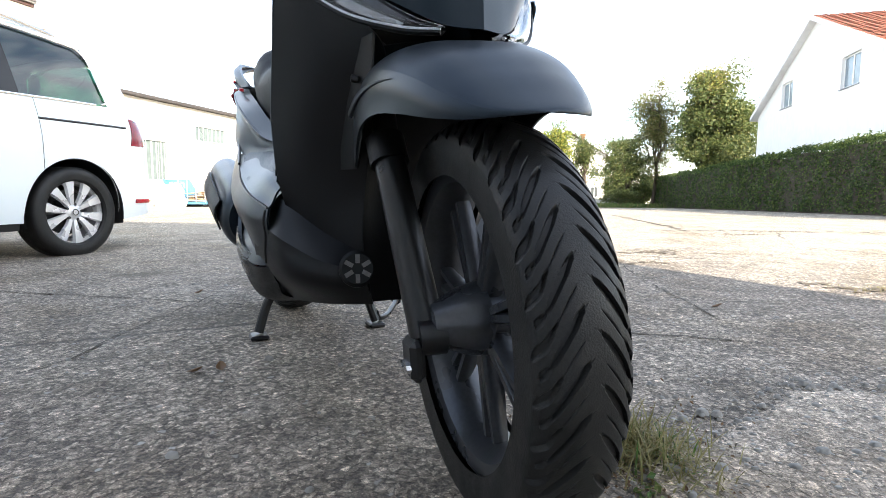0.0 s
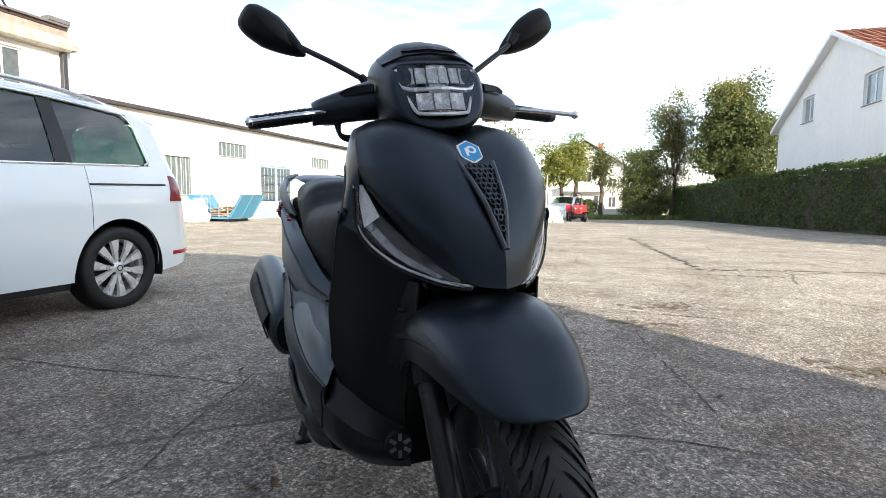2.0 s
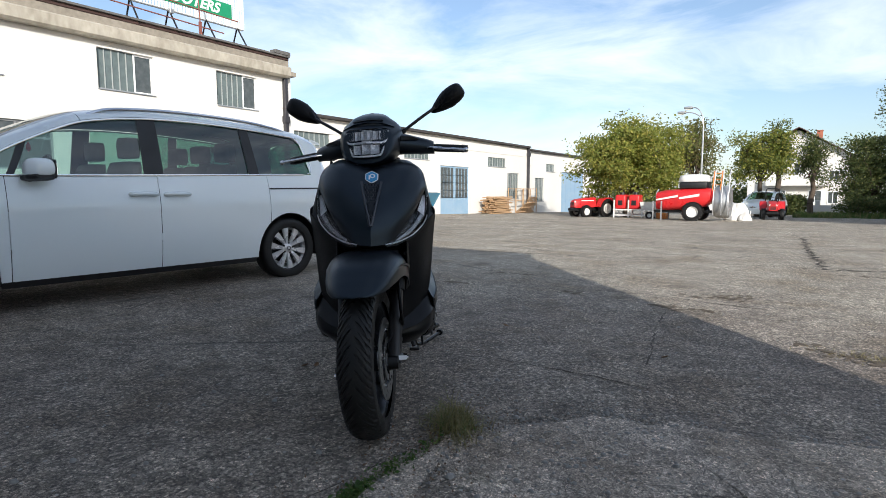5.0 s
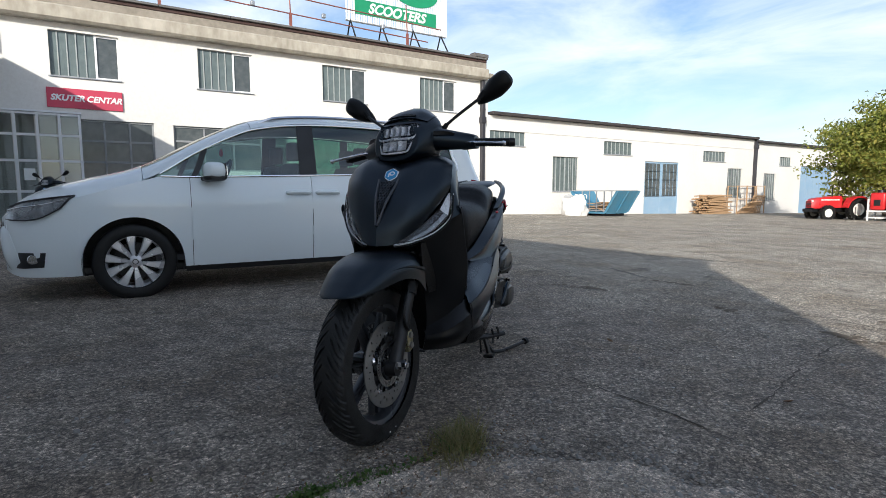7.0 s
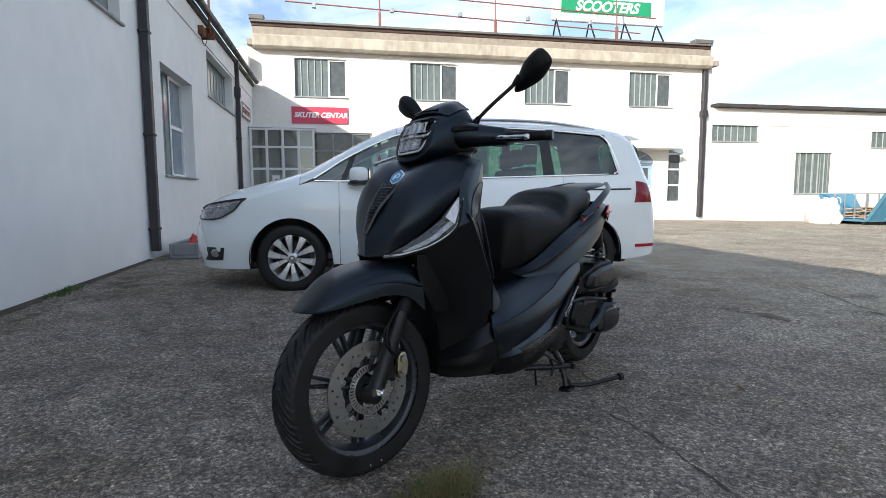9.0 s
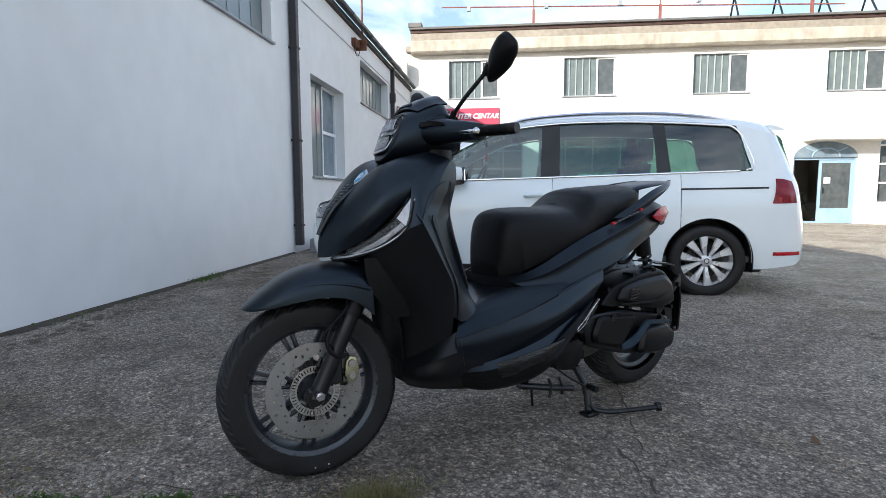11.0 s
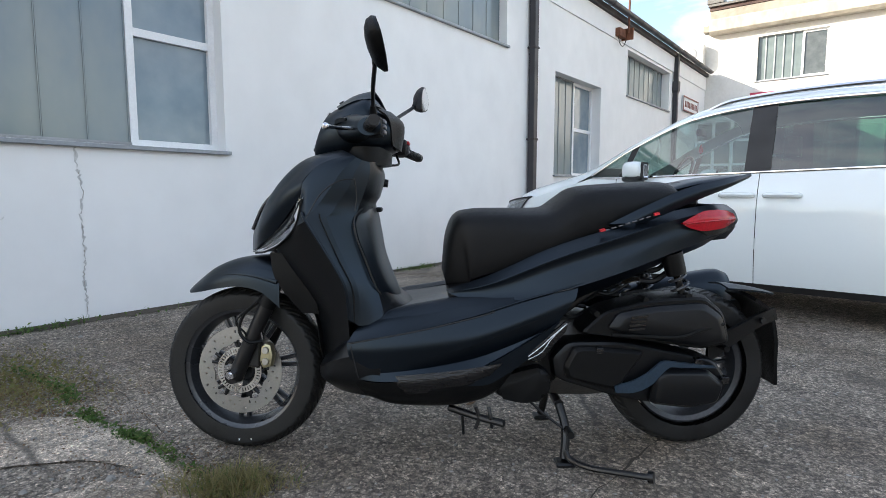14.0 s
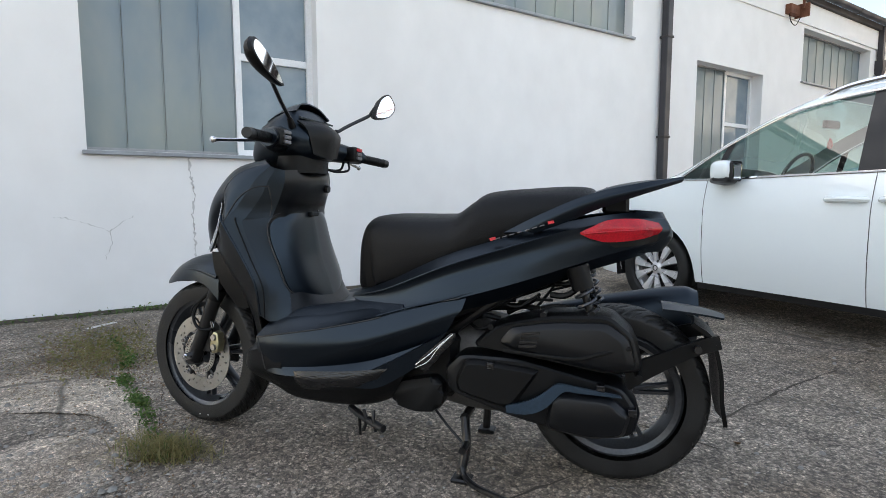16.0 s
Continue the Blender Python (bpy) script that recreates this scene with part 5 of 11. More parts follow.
# indicator lamps between cowl and leg shield
UP = [(-0.056, 0.052, 0.712), (-0.094, 0.090, 0.733), (-0.158, 0.143, 0.784), (-0.213, 0.184, 0.838), (-0.253, 0.209, 0.900)]
LOW = [(-0.062, 0.056, 0.706), (-0.110, 0.110, 0.716), (-0.177, 0.176, 0.748), (-0.237, 0.222, 0.806), (-0.262, 0.225, 0.893)]
for s in (1, -1):
    def fl(p, dx=0.0):
        return (p[0] + dx, s * p[1] + s * dx * 0.5, p[2])
    bm = BM()
    surf(bm, [[fl(p, -0.022) for p in UP], [fl(p, -0.022) for p in LOW]], 4, 24, False, 0.003)
    ind = sp("indicator_lamp", bm, "dark_metal", SC, "clear indicator lamp with a bright reflector")
    mid = [tuple((a + b) / 2 for a, b in zip(p, q)) for p, q in zip(UP, LOW)]
    bm = BM()
    surf(bm, [[fl(p, 0.001) for p in UP], [(q[0] + 0.008, s * (q[1] + 0.004), q[2]) for q in mid], [fl(p, 0.001) for p in LOW]], 8, 24, False, 0.002)
    sp("lens", bm, "lens", ind)
    sp("light_strip", tube(BM(), [fl((p[0], p[1], p[2] + 0.004), -0.004) for p in LOW], 0.0028, 6, 24), "lamp_bright", ind)

    def across(i0, i1, k0, k1, dx):
        return [[fl(tuple(q + (w - q) * k for q, w in zip(UP[i], LOW[i])), dx) for i in range(i0, i1 + 1)] for k in (k0, k1)]
    sp("reflector", surf(BM(), across(3, 4, 0.08, 0.78, -0.009), 6, 14, False, 0.002), "lamp_bright", ind)
    sp("reflector", surf(BM(), across(1, 3, 0.45, 0.74, -0.010), 6, 14, False, 0.002), "lamp_grey", ind)
    sp("indicator_trim", tube(BM(), [fl((p[0], p[1], p[2] - 0.002), 0.001) for p in LOW], 0.0035, 6, 24), "plastic", ind)

# ---- leg shield ----
SHIELD = [
    [(-0.410, 0.178, 1.030), (-0.416, 0.183, 1.027), (-0.425, 0.186, 1.020), (-0.442, 0.178, 1.012), (-0.464, 0.159, 1.006)],
    [(-0.338, 0.199, 1.009), (-0.360, 0.205, 0.996), (-0.385, 0.206, 0.980), (-0.420, 0.193, 0.970), (-0.464, 0.162, 0.965)],
    [(-0.290, 0.211, 0.979), (-0.322, 0.219, 0.955), (-0.352, 0.220, 0.930), (-0.400, 0.203, 0.922), (-0.450, 0.168, 0.918)],
    [(-0.261, 0.215, 0.940), (-0.288, 0.229, 0.910), (-0.318, 0.231, 0.880), (-0.370, 0.212, 0.877), (-0.434, 0.174, 0.875)],
    [(-0.254, 0.217, 0.890), (-0.272, 0.237, 0.868), (-0.294, 0.243, 0.850), (-0.350, 0.224, 0.846), (-0.424, 0.182, 0.845)],
    [(-0.238, 0.224, 0.803), (-0.256, 0.240, 0.813), (-0.276, 0.253, 0.823), (-0.340, 0.232, 0.818), (-0.420, 0.190, 0.815)],
    [(-0.150, 0.112, 0.700), (-0.240, 0.190, 0.700), (-0.345, 0.249, 0.705), (-0.388, 0.228, 0.700), (-0.454, 0.187, 0.690)],
    [(-0.245, 0.105, 0.560), (-0.305, 0.190, 0.585), (-0.392, 0.246, 0.610), (-0.430, 0.228, 0.605), (-0.490, 0.192, 0.590)],
    [(-0.288, 0.098, 0.470), (-0.336, 0.178, 0.488), (-0.400, 0.238, 0.510), (-0.434, 0.236, 0.490), (-0.517, 0.222, 0.495)],
]
FOOT = [(-0.297, 0.090, 0.350), (-0.346, 0.163, 0.394), (-0.403, 0.223, 0.446)]
for s in (1, -1):
    def side(rows):
        return [[(x, s * y, z) for x, y, z in r] for r in rows]
    ls = sp("leg_shield", surf(BM(), side([r[:3] for r in SHIELD[:6]]), 34, 14, False, 0.004), "matt_black")
    sp("shield_front", surf(BM(), side([r[:3] for r in SHIELD[5:]] + [FOOT]), 32, 16, False, 0.004), "sheen", ls, "black grained inner face of the leg shield")
    bm = BM()
    surf(bm, side([r[2:4] for r in SHIELD]), 50, 4, False, 0.004)
    surf(bm, side([r[3:] for r in SHIELD]), 50, 5, False, 0.004)
    sp("shield_side", bm, "matt_black", ls)
for s in (1, -1):
    sp("shield_edge", tube(BM(), [(-0.262, s * 0.243, 0.850), (-0.276, s * 0.2525, 0.822), (-0.345, s * 0.2485, 0.705), (-0.391, s * 0.246, 0.612), (-0.400, s * 0.238, 0.512)], 0.0045, 8, 36), "matt_black", ls)
    sp("shield_seam", tube(BM(), [(-0.318, s * 0.243, 0.845), (-0.322, s * 0.241, 0.820), (-0.372, s * 0.2395, 0.703), (-0.414, s * 0.2385, 0.608), (-0.418, s * 0.238, 0.500)], 0.0022, 6, 30), "plastic", ls)
bm = BM()
FAIR = [[(-0.294, 0.088, 0.352), (-0.343, 0.160, 0.396), (-0.400, 0.220, 0.448), (-0.435, 0.240, 0.458), (-0.500, 0.262, 0.452)],
        [(-0.281, 0.104, 0.322), (-0.303, 0.182, 0.345), (-0.345, 0.234, 0.376), (-0.400, 0.258, 0.396), (-0.500, 0.275, 0.410)],
        [(-0.282, 0.100, 0.298), (-0.300, 0.170, 0.303), (-0.338, 0.222, 0.310), (-0.400, 0.248, 0.314), (-0.500, 0.264, 0.316)],
        [(-0.310, 0.080, 0.254), (-0.330, 0.125, 0.254), (-0.370, 0.165, 0.252), (-0.420, 0.190, 0.250), (-0.500, 0.205, 0.240)]]
surf(bm, FAIR[:2], 6, 22, True, 0.004)
surf(bm, FAIR[1:], 20, 22, True, 0.004)
sp("lower_fairing", bm, "sheen")
bm = BM()
surf(bm, [[(-0.10, 0, 0.705), (-0.115, 0.07, 0.703), (-0.152, 0.114, 0.700)], [(-0.25, 0, 0.62), (-0.25, 0.07, 0.62), (-0.20, 0.11, 0.63)], [(-0.29, 0, 0.50), (-0.29, 0.07, 0.50), (-0.268, 0.107, 0.50)],
          [(-0.30, 0, 0.38), (-0.30, 0.07, 0.38), (-0.286, 0.108, 0.38)], [(-0.31, 0, 0.26), (-0.312, 0.05, 0.26), (-0.312, 0.082, 0.26)]], 20, 14, True, 0.003)
ww = sp("wheel_well", bm, "plastic")
for s in (1, -1):
    sp("well_cheek", surf(BM(), [[(x, s * y, z) for x, y, z in r] for r in ([(-0.132, 0.137, 0.712), (-0.200, 0.146, 0.712)], [(-0.140, 0.138, 0.645), (-0.235, 0.150, 0.645)], [(-0.168, 0.138, 0.590), (-0.270, 0.150, 0.590)], [(-0.232, 0.134, 0.510), (-0.290, 0.146, 0.510)])], 16, 6, False, 0.004), "plastic", ww)
bm = BM()
lathe(bm, [(0.0, 0.0), (0.034, 0.0), (0.034, 0.008), (0.028, 0.012), (0.0, 0.010)], 24, (0, 0, 0), axis="x", closed=False)
horn = sp("horn_cover", bm, "plastic", SC, "round black horn grille")
horn.matrix_basis = pose(-0.274, -0.122, 0.330, 0, -12, -14)
for i in range(6):
    a = math.pi / 3 * i
    part("horn_slot", box(BM(), 0.0125, 0.0135, -0.004, 0.004, 0.010, 0.026, m=Matrix.Rotation(a, 4, "X")), "engine", horn, smooth=0)

# rider's side of the leg shield
bm = BM()
surf(bm, [
    [(-0.462, 0.158, 1.006), (-0.478, 0.11, 1.010), (-0.485, 0.05, 1.008), (-0.487, 0, 1.006)],
    [(-0.462, 0.161, 0.965), (-0.485, 0.11, 0.966), (-0.496, 0.06, 0.966), (-0.498, 0, 0.965)],
    [(-0.448, 0.168, 0.918), (-0.470, 0.12, 0.905), (-0.480, 0.06, 0.900), (-0.482, 0, 0.900)],
    [(-0.432, 0.174, 0.876), (-0.452, 0.130, 0.872), (-0.462, 0.07, 0.868), (-0.465, 0, 0.866)],
    [(-0.418, 0.190, 0.814), (-0.448, 0.140, 0.810), (-0.463, 0.08, 0.806), (-0.467, 0, 0.805)],
    [(-0.452, 0.187, 0.690), (-0.475, 0.140, 0.690), (-0.489, 0.08, 0.690), (-0.492, 0, 0.690)],
    [(-0.488, 0.192, 0.588), (-0.515, 0.150, 0.580), (-0.530, 0.09, 0.575), (-0.534, 0, 0.574)],
    [(-0.515, 0.227, 0.492), (-0.550, 0.175, 0.505), (-0.595, 0.10, 0.518), (-0.605, 0, 0.520)]], 44, 16, True, 0.003)
sp("inner_shield", bm, "sheen")
bm = BM()
surf(bm, [
    [(-0.440, 0.150, 0.852), (-0.464, 0.08, 0.856), (-0.472, 0, 0.857)],
    [(-0.424, 0.191, 0.822), (-0.464, 0.115, 0.826), (-0.480, 0, 0.828)],
    [(-0.430, 0.202, 0.770), (-0.472, 0.125, 0.770), (-0.490, 0, 0.770)],
    [(-0.458, 0.199, 0.690), (-0.490, 0.125, 0.690), (-0.505, 0, 0.690)],
    [(-0.492, 0.191, 0.600), (-0.526, 0.115, 0.592), (-0.542, 0, 0.588)],
    [(-0.520, 0.130, 0.552), (-0.546, 0.07, 0.550), (-0.556, 0, 0.550)]], 30, 18, True, 0.010)
gb = sp("glove_box_lid", bm, "matt_black")
for s in (1, -1):
    sp("lid_seam", tube(BM(), [(-0.462, s * 0.06, 0.861), (-0.438, s * 0.152, 0.858), (-0.417, s * 0.194, 0.826), (-0.424, s * 0.206, 0.770), (-0.453, s * 0.203, 0.690), (-0.488, s * 0.195, 0.598), (-0.518, s * 0.135, 0.547)], 0.0028, 6, 40), "car_trim", gb)
sp("lid_latch", box(BM(), -0.490, -0.468, -0.028, 0.028, 0.842, 0.858, 0.004), "plastic", gb)
sp("ignition_lock", cyl(BM(), (-0.480, -0.075, 0.945), (-0.506, -0.075, 0.942), 0.016, 0.014, 16), "dark_metal", SC)
sp("steering_neck", smooth_loft(BM(), [[(-0.44 - 0.05 * z + 0.085 * math.cos(a), 0.115 * math.sin(a), 1.0 + z) for a in np.linspace(0, 2 * math.pi, 13)[:-1]] for z in (0.0, 0.03, 0.06)], 8, 24), "plastic", SC)

# ---- footboard and side skirts ----
bm = BM()
surf(bm, [
    [(-0.396, 0.257, 0.441), (-0.500, 0.275, 0.463), (-0.650, 0.275, 0.491), (-0.800, 0.265, 0.527), (-0.940, 0.247, 0.562), (-1.090, 0.222, 0.600)],
    [(-0.430, 0.205, 0.488), (-0.530, 0.200, 0.524), (-0.650, 0.190, 0.546), (-0.800, 0.180, 0.570), (-0.930, 0.170, 0.592), (-1.080, 0.160, 0.615)],
    [(-0.450, 0.0, 0.492), (-0.560, 0.0, 0.520), (-0.650, 0.0, 0.537), (-0.800, 0.0, 0.568), (-0.930, 0.0, 0.600), (-1.080, 0.0, 0.620)]], 16, 40, True, 0.004)
fb = sp("footboard", bm, "matt_black")
SKIRT = [
    [(-0.396, 0.258, 0.440), (-0.500, 0.276, 0.462), (-0.650, 0.276, 0.490), (-0.800, 0.264, 0.523), (-0.940, 0.250, 0.562), (-1.130, 0.230, 0.612)],
    [(-0.398, 0.262, 0.415), (-0.500, 0.284, 0.425), (-0.650, 0.291, 0.440), (-0.800, 0.287, 0.468), (-0.940, 0.272, 0.512), (-1.118, 0.243, 0.574)],
    [(-0.405, 0.258, 0.385), (-0.500, 0.278, 0.389), (-0.650, 0.280, 0.400), (-0.790, 0.283, 0.438), (-0.930, 0.272, 0.490), (-1.100, 0.246, 0.552)],
    [(-0.412, 0.252, 0.345), (-0.500, 0.268, 0.346), (-0.650, 0.262, 0.360), (-0.800, 0.246, 0.385), (-0.920, 0.236, 0.425), (-1.060, 0.230, 0.484)],
    [(-0.415, 0.252, 0.326), (-0.500, 0.276, 0.321), (-0.650, 0.284, 0.331), (-0.800, 0.272, 0.346), (-0.900, 0.257, 0.366), (-0.975, 0.244, 0.400)]]
for s in (1, -1):
    for a, b in ((0, 3), (2, 4), (3, 5)):
        bm = surf(BM(), [[(x, s * y, z) for x, y, z in r] for r in SKIRT[a:b]], 16, 52, False, 0.004)
        if a == 0:
            sk = sp("side_skirt", bm, "matt_black")
        else:
            sp("skirt_panel", bm, "matt_black", sk)
for s in (1, -1):
    bm = BM()
    surf(bm, [[(-0.455, s * 0.256, 0.455), (-0.520, s * 0.266, 0.471), (-0.650, s * 0.267, 0.497), (-0.800, s * 0.255, 0.530), (-0.925, s * 0.242, 0.566)],
              [(-0.478, s * 0.212, 0.507), (-0.545, s * 0.206, 0.536), (-0.660, s * 0.196, 0.556), (-0.800, s * 0.186, 0.579), (-0.920, s * 0.182, 0.600)],
              [(-0.500, s * 0.150, 0.516), (-0.570, s * 0.145, 0.534), (-0.660, s * 0.140, 0.551), (-0.800, s * 0.135, 0.578), (-0.900, s * 0.140, 0.602)]], 12, 30, False, 0.005)
    sp("foot_plate", bm, "pad", fb, "satin grained footboard pad")
    bm = BM()
    surf(bm, [[(-0.730, s * 0.281, 0.322), (-0.820, s * 0.273, 0.362), (-0.930, s * 0.260, 0.418), (-1.070, s * 0.241, 0.498)], [(-0.745, s * 0.278, 0.305), (-0.840, s * 0.266, 0.306), (-0.920, s * 0.250, 0.346), (-0.975, s * 0.243, 0.384)]], 6, 26, False, 0.008)
    sp("skirt_blade", bm, "matt_black", sk)
    sp("skirt_seam", tube(BM(), [(-0.400, s * 0.260, 0.439), (-0.500, s * 0.2785, 0.461), (-0.650, s * 0.2785, 0.489), (-0.800, s * 0.2665, 0.522), (-0.86, s * 0.260, 0.538)], 0.0022, 6, 26), "car_trim", sk)
    sp("skirt_crease", tube(BM(), [(-0.845, s * 0.263, 0.541), (-0.95, s * 0.251, 0.572), (-1.06, s * 0.240, 0.600), (-1.15, s * 0.234, 0.628)], 0.0035, 8, 20), "matt_black", sk)
bm = BM()
surf(bm, [
    [(-0.415, 0.253, 0.322), (-0.500, 0.276, 0.317), (-0.650, 0.284, 0.327), (-0.800, 0.272, 0.342), (-0.890, 0.260, 0.360), (-0.960, 0.246, 0.390)],
    [(-0.430, 0.240, 0.290), (-0.520, 0.262, 0.275), (-0.660, 0.274, 0.278), (-0.770, 0.270, 0.292), (-0.850, 0.252, 0.305), (-0.920, 0.235, 0.335)],
    [(-0.460, 0.200, 0.250), (-0.540, 0.225, 0.232), (-0.660, 0.222, 0.222), (-0.750, 0.212, 0.222), (-0.820, 0.200, 0.232), (-0.870, 0.190, 0.252)],
    [(-0.460, 0.0, 0.245), (-0.540, 0.0, 0.225), (-0.660, 0.0, 0.212), (-0.750, 0.0, 0.210), (-0.820, 0.0, 0.220), (-0.870, 0.0, 0.240)]], 26, 44, True, 0.004)
sp("belly_fairing", bm, "plastic", SC, "grained black lower fairing")
# unseen dark box added to fill the hollow behind the belly fairing
sp("frame_tray", box(BM(), -1.08, -0.84, -0.17, 0.17, 0.262, 0.47, 0.02), "plastic", SC)
for s in (1, -1):
    bm = BM()
    surf(bm, [[(-0.520, s * 0.266, 0.334), (-0.60, s * 0.284, 0.345), (-0.75, s * 0.280, 0.358), (-0.885, s * 0.270, 0.376)], [(-0.515, s * 0.268, 0.312), (-0.60, s * 0.289, 0.318), (-0.75, s * 0.285, 0.332), (-0.87, s * 0.272, 0.362)], [(-0.530, s * 0.256, 0.287), (-0.60, s * 0.276, 0.282), (-0.75, s * 0.274, 0.296), (-0.84, s * 0.266, 0.330)]], 8, 30, False, 0.006)
    sp("foot_pad", bm, "film", SC, "film-covered lower side pad")

# ---- seat ----
def seat_ring(x, zt, zb, w, lean=0.0):
    h = zt - zb
    half = [(0, zt + 0.004), (w * 0.45, zt), (w * 0.80, zt - min(0.018, h * 0.2)), (w * 0.98, zt - min(0.055, h * 0.38)), (w * 1.03, zb + h * 0.40), (w * 1.0, zb + h * 0.12), (w * 0.86, zb), (0, zb)]
    pts = half + [(-y, z) for y, z in half[-2:0:-1]]
    return [(x + lean * (z - zt), y, z) for y, z in pts]


bm = BM()
smooth_loft(bm, [seat_ring(-0.700, 0.640, 0.592, 0.085, 0.3), seat_ring(-0.712, 0.760, 0.594, 0.115, 0.25), seat_ring(-0.742, 0.830, 0.600, 0.132, 0.2), seat_ring(-0.80, 0.849, 0.618, 0.150), seat_ring(-0.90, 0.852, 0.650, 0.165),
                 seat_ring(-1.00, 0.852, 0.684, 0.175), seat_ring(-1.06, 0.858, 0.706, 0.178), seat_ring(-1.115, 0.895, 0.728, 0.176), seat_ring(-1.17, 0.926, 0.750, 0.170), seat_ring(-1.30, 0.938, 0.795, 0.158),
                 seat_ring(-1.42, 0.944, 0.838, 0.140), seat_ring(-1.485, 0.938, 0.870, 0.115), seat_ring(-1.51, 0.918, 0.890, 0.08)], 90, 44)
st = sp("seat", bm, "seat", SC, "long black vinyl dual seat with a raised pillion")
sp("seat_piping", tube(BM(), [(-1.075, y, 0.868 - abs(y) * abs(y) * 2.2) for y in (-0.15, -0.10, 0, 0.10, 0.15)], 0.004, 6, 20), "plastic", st)

# ---- tail fairing ----
TAIL = [
    [(-0.710, 0.140, 0.588), (-0.850, 0.168, 0.640), (-1.050, 0.186, 0.732), (-1.250, 0.182, 0.795), (-1.420, 0.166, 0.842), (-1.580, 0.130, 0.868), (-1.680, 0.070, 0.868)],
    [(-0.718, 0.172, 0.582), (-0.865, 0.208, 0.622), (-1.060, 0.230, 0.702), (-1.255, 0.226, 0.766), (-1.425, 0.208, 0.818), (-1.590, 0.160, 0.850), (-1.700, 0.085, 0.850)],
    [(-0.728, 0.176, 0.578), (-0.880, 0.205, 0.608), (-1.070, 0.218, 0.678), (-1.260, 0.213, 0.738), (-1.430, 0.202, 0.790), (-1.600, 0.160, 0.830), (-1.710, 0.085, 0.832)],
    [(-0.760, 0.190, 0.568), (-0.905, 0.214, 0.588), (-1.085, 0.230, 0.642), (-1.275, 0.222, 0.702), (-1.440, 0.204, 0.757), (-1.610, 0.160, 0.800), (-1.715, 0.082, 0.808)],
    [(-0.800, 0.208, 0.552), (-0.930, 0.232, 0.566), (-1.100, 0.240, 0.606), (-1.285, 0.228, 0.662), (-1.450, 0.198, 0.718), (-1.600, 0.145, 0.763), (-1.690, 0.070, 0.775)],
    [(-0.830, 0.180, 0.530), (-0.950, 0.192, 0.538), (-1.110, 0.186, 0.560), (-1.290, 0.166, 0.618), (-1.450, 0.134, 0.680), (-1.580, 0.090, 0.720), (-1.650, 0.030, 0.738)]]
for s in (1, -1):
    for a, b in ((0, 2), (1, 5), (4, 6)):
        bm = surf(BM(), [[(x, s * y, z) for x, y, z in r] for r in TAIL[a:b]], 8 if b - a == 2 else 30, 60, False, 0.004)
        if a == 0:
            tf = sp("tail_fairing", bm, "matt_black")
        else:
            sp("tail_panel", bm, "matt_black", tf)
for s in (1, -1):
    sp("tail_crease", tube(BM(), [(-0.76, s * 0.184, 0.592), (-0.865, s * 0.2085, 0.622), (-1.060, s * 0.2302, 0.702), (-1.255, s * 0.2262, 0.766), (-1.40, s * 0.2118, 0.811)], 0.0032, 8, 40, taper=lambda t: 0.35 + 1.3 * math.sin(math.pi * t) * 0.6), "matt_black", tf)
bm = BM()
surf(bm, [[(-1.62, 0.10, 0.872), (-1.69, 0.055, 0.868), (-1.70, 0, 0.868)], [(-1.60, 0.12, 0.80), (-1.715, 0.07, 0.80), (-1.73, 0, 0.80)], [(-1.60, 0.10, 0.745), (-1.69, 0.06, 0.75), (-1.70, 0, 0.75)]], 10, 12, True, 0.004)
sp("tail_end", bm, "matt_black", tf)
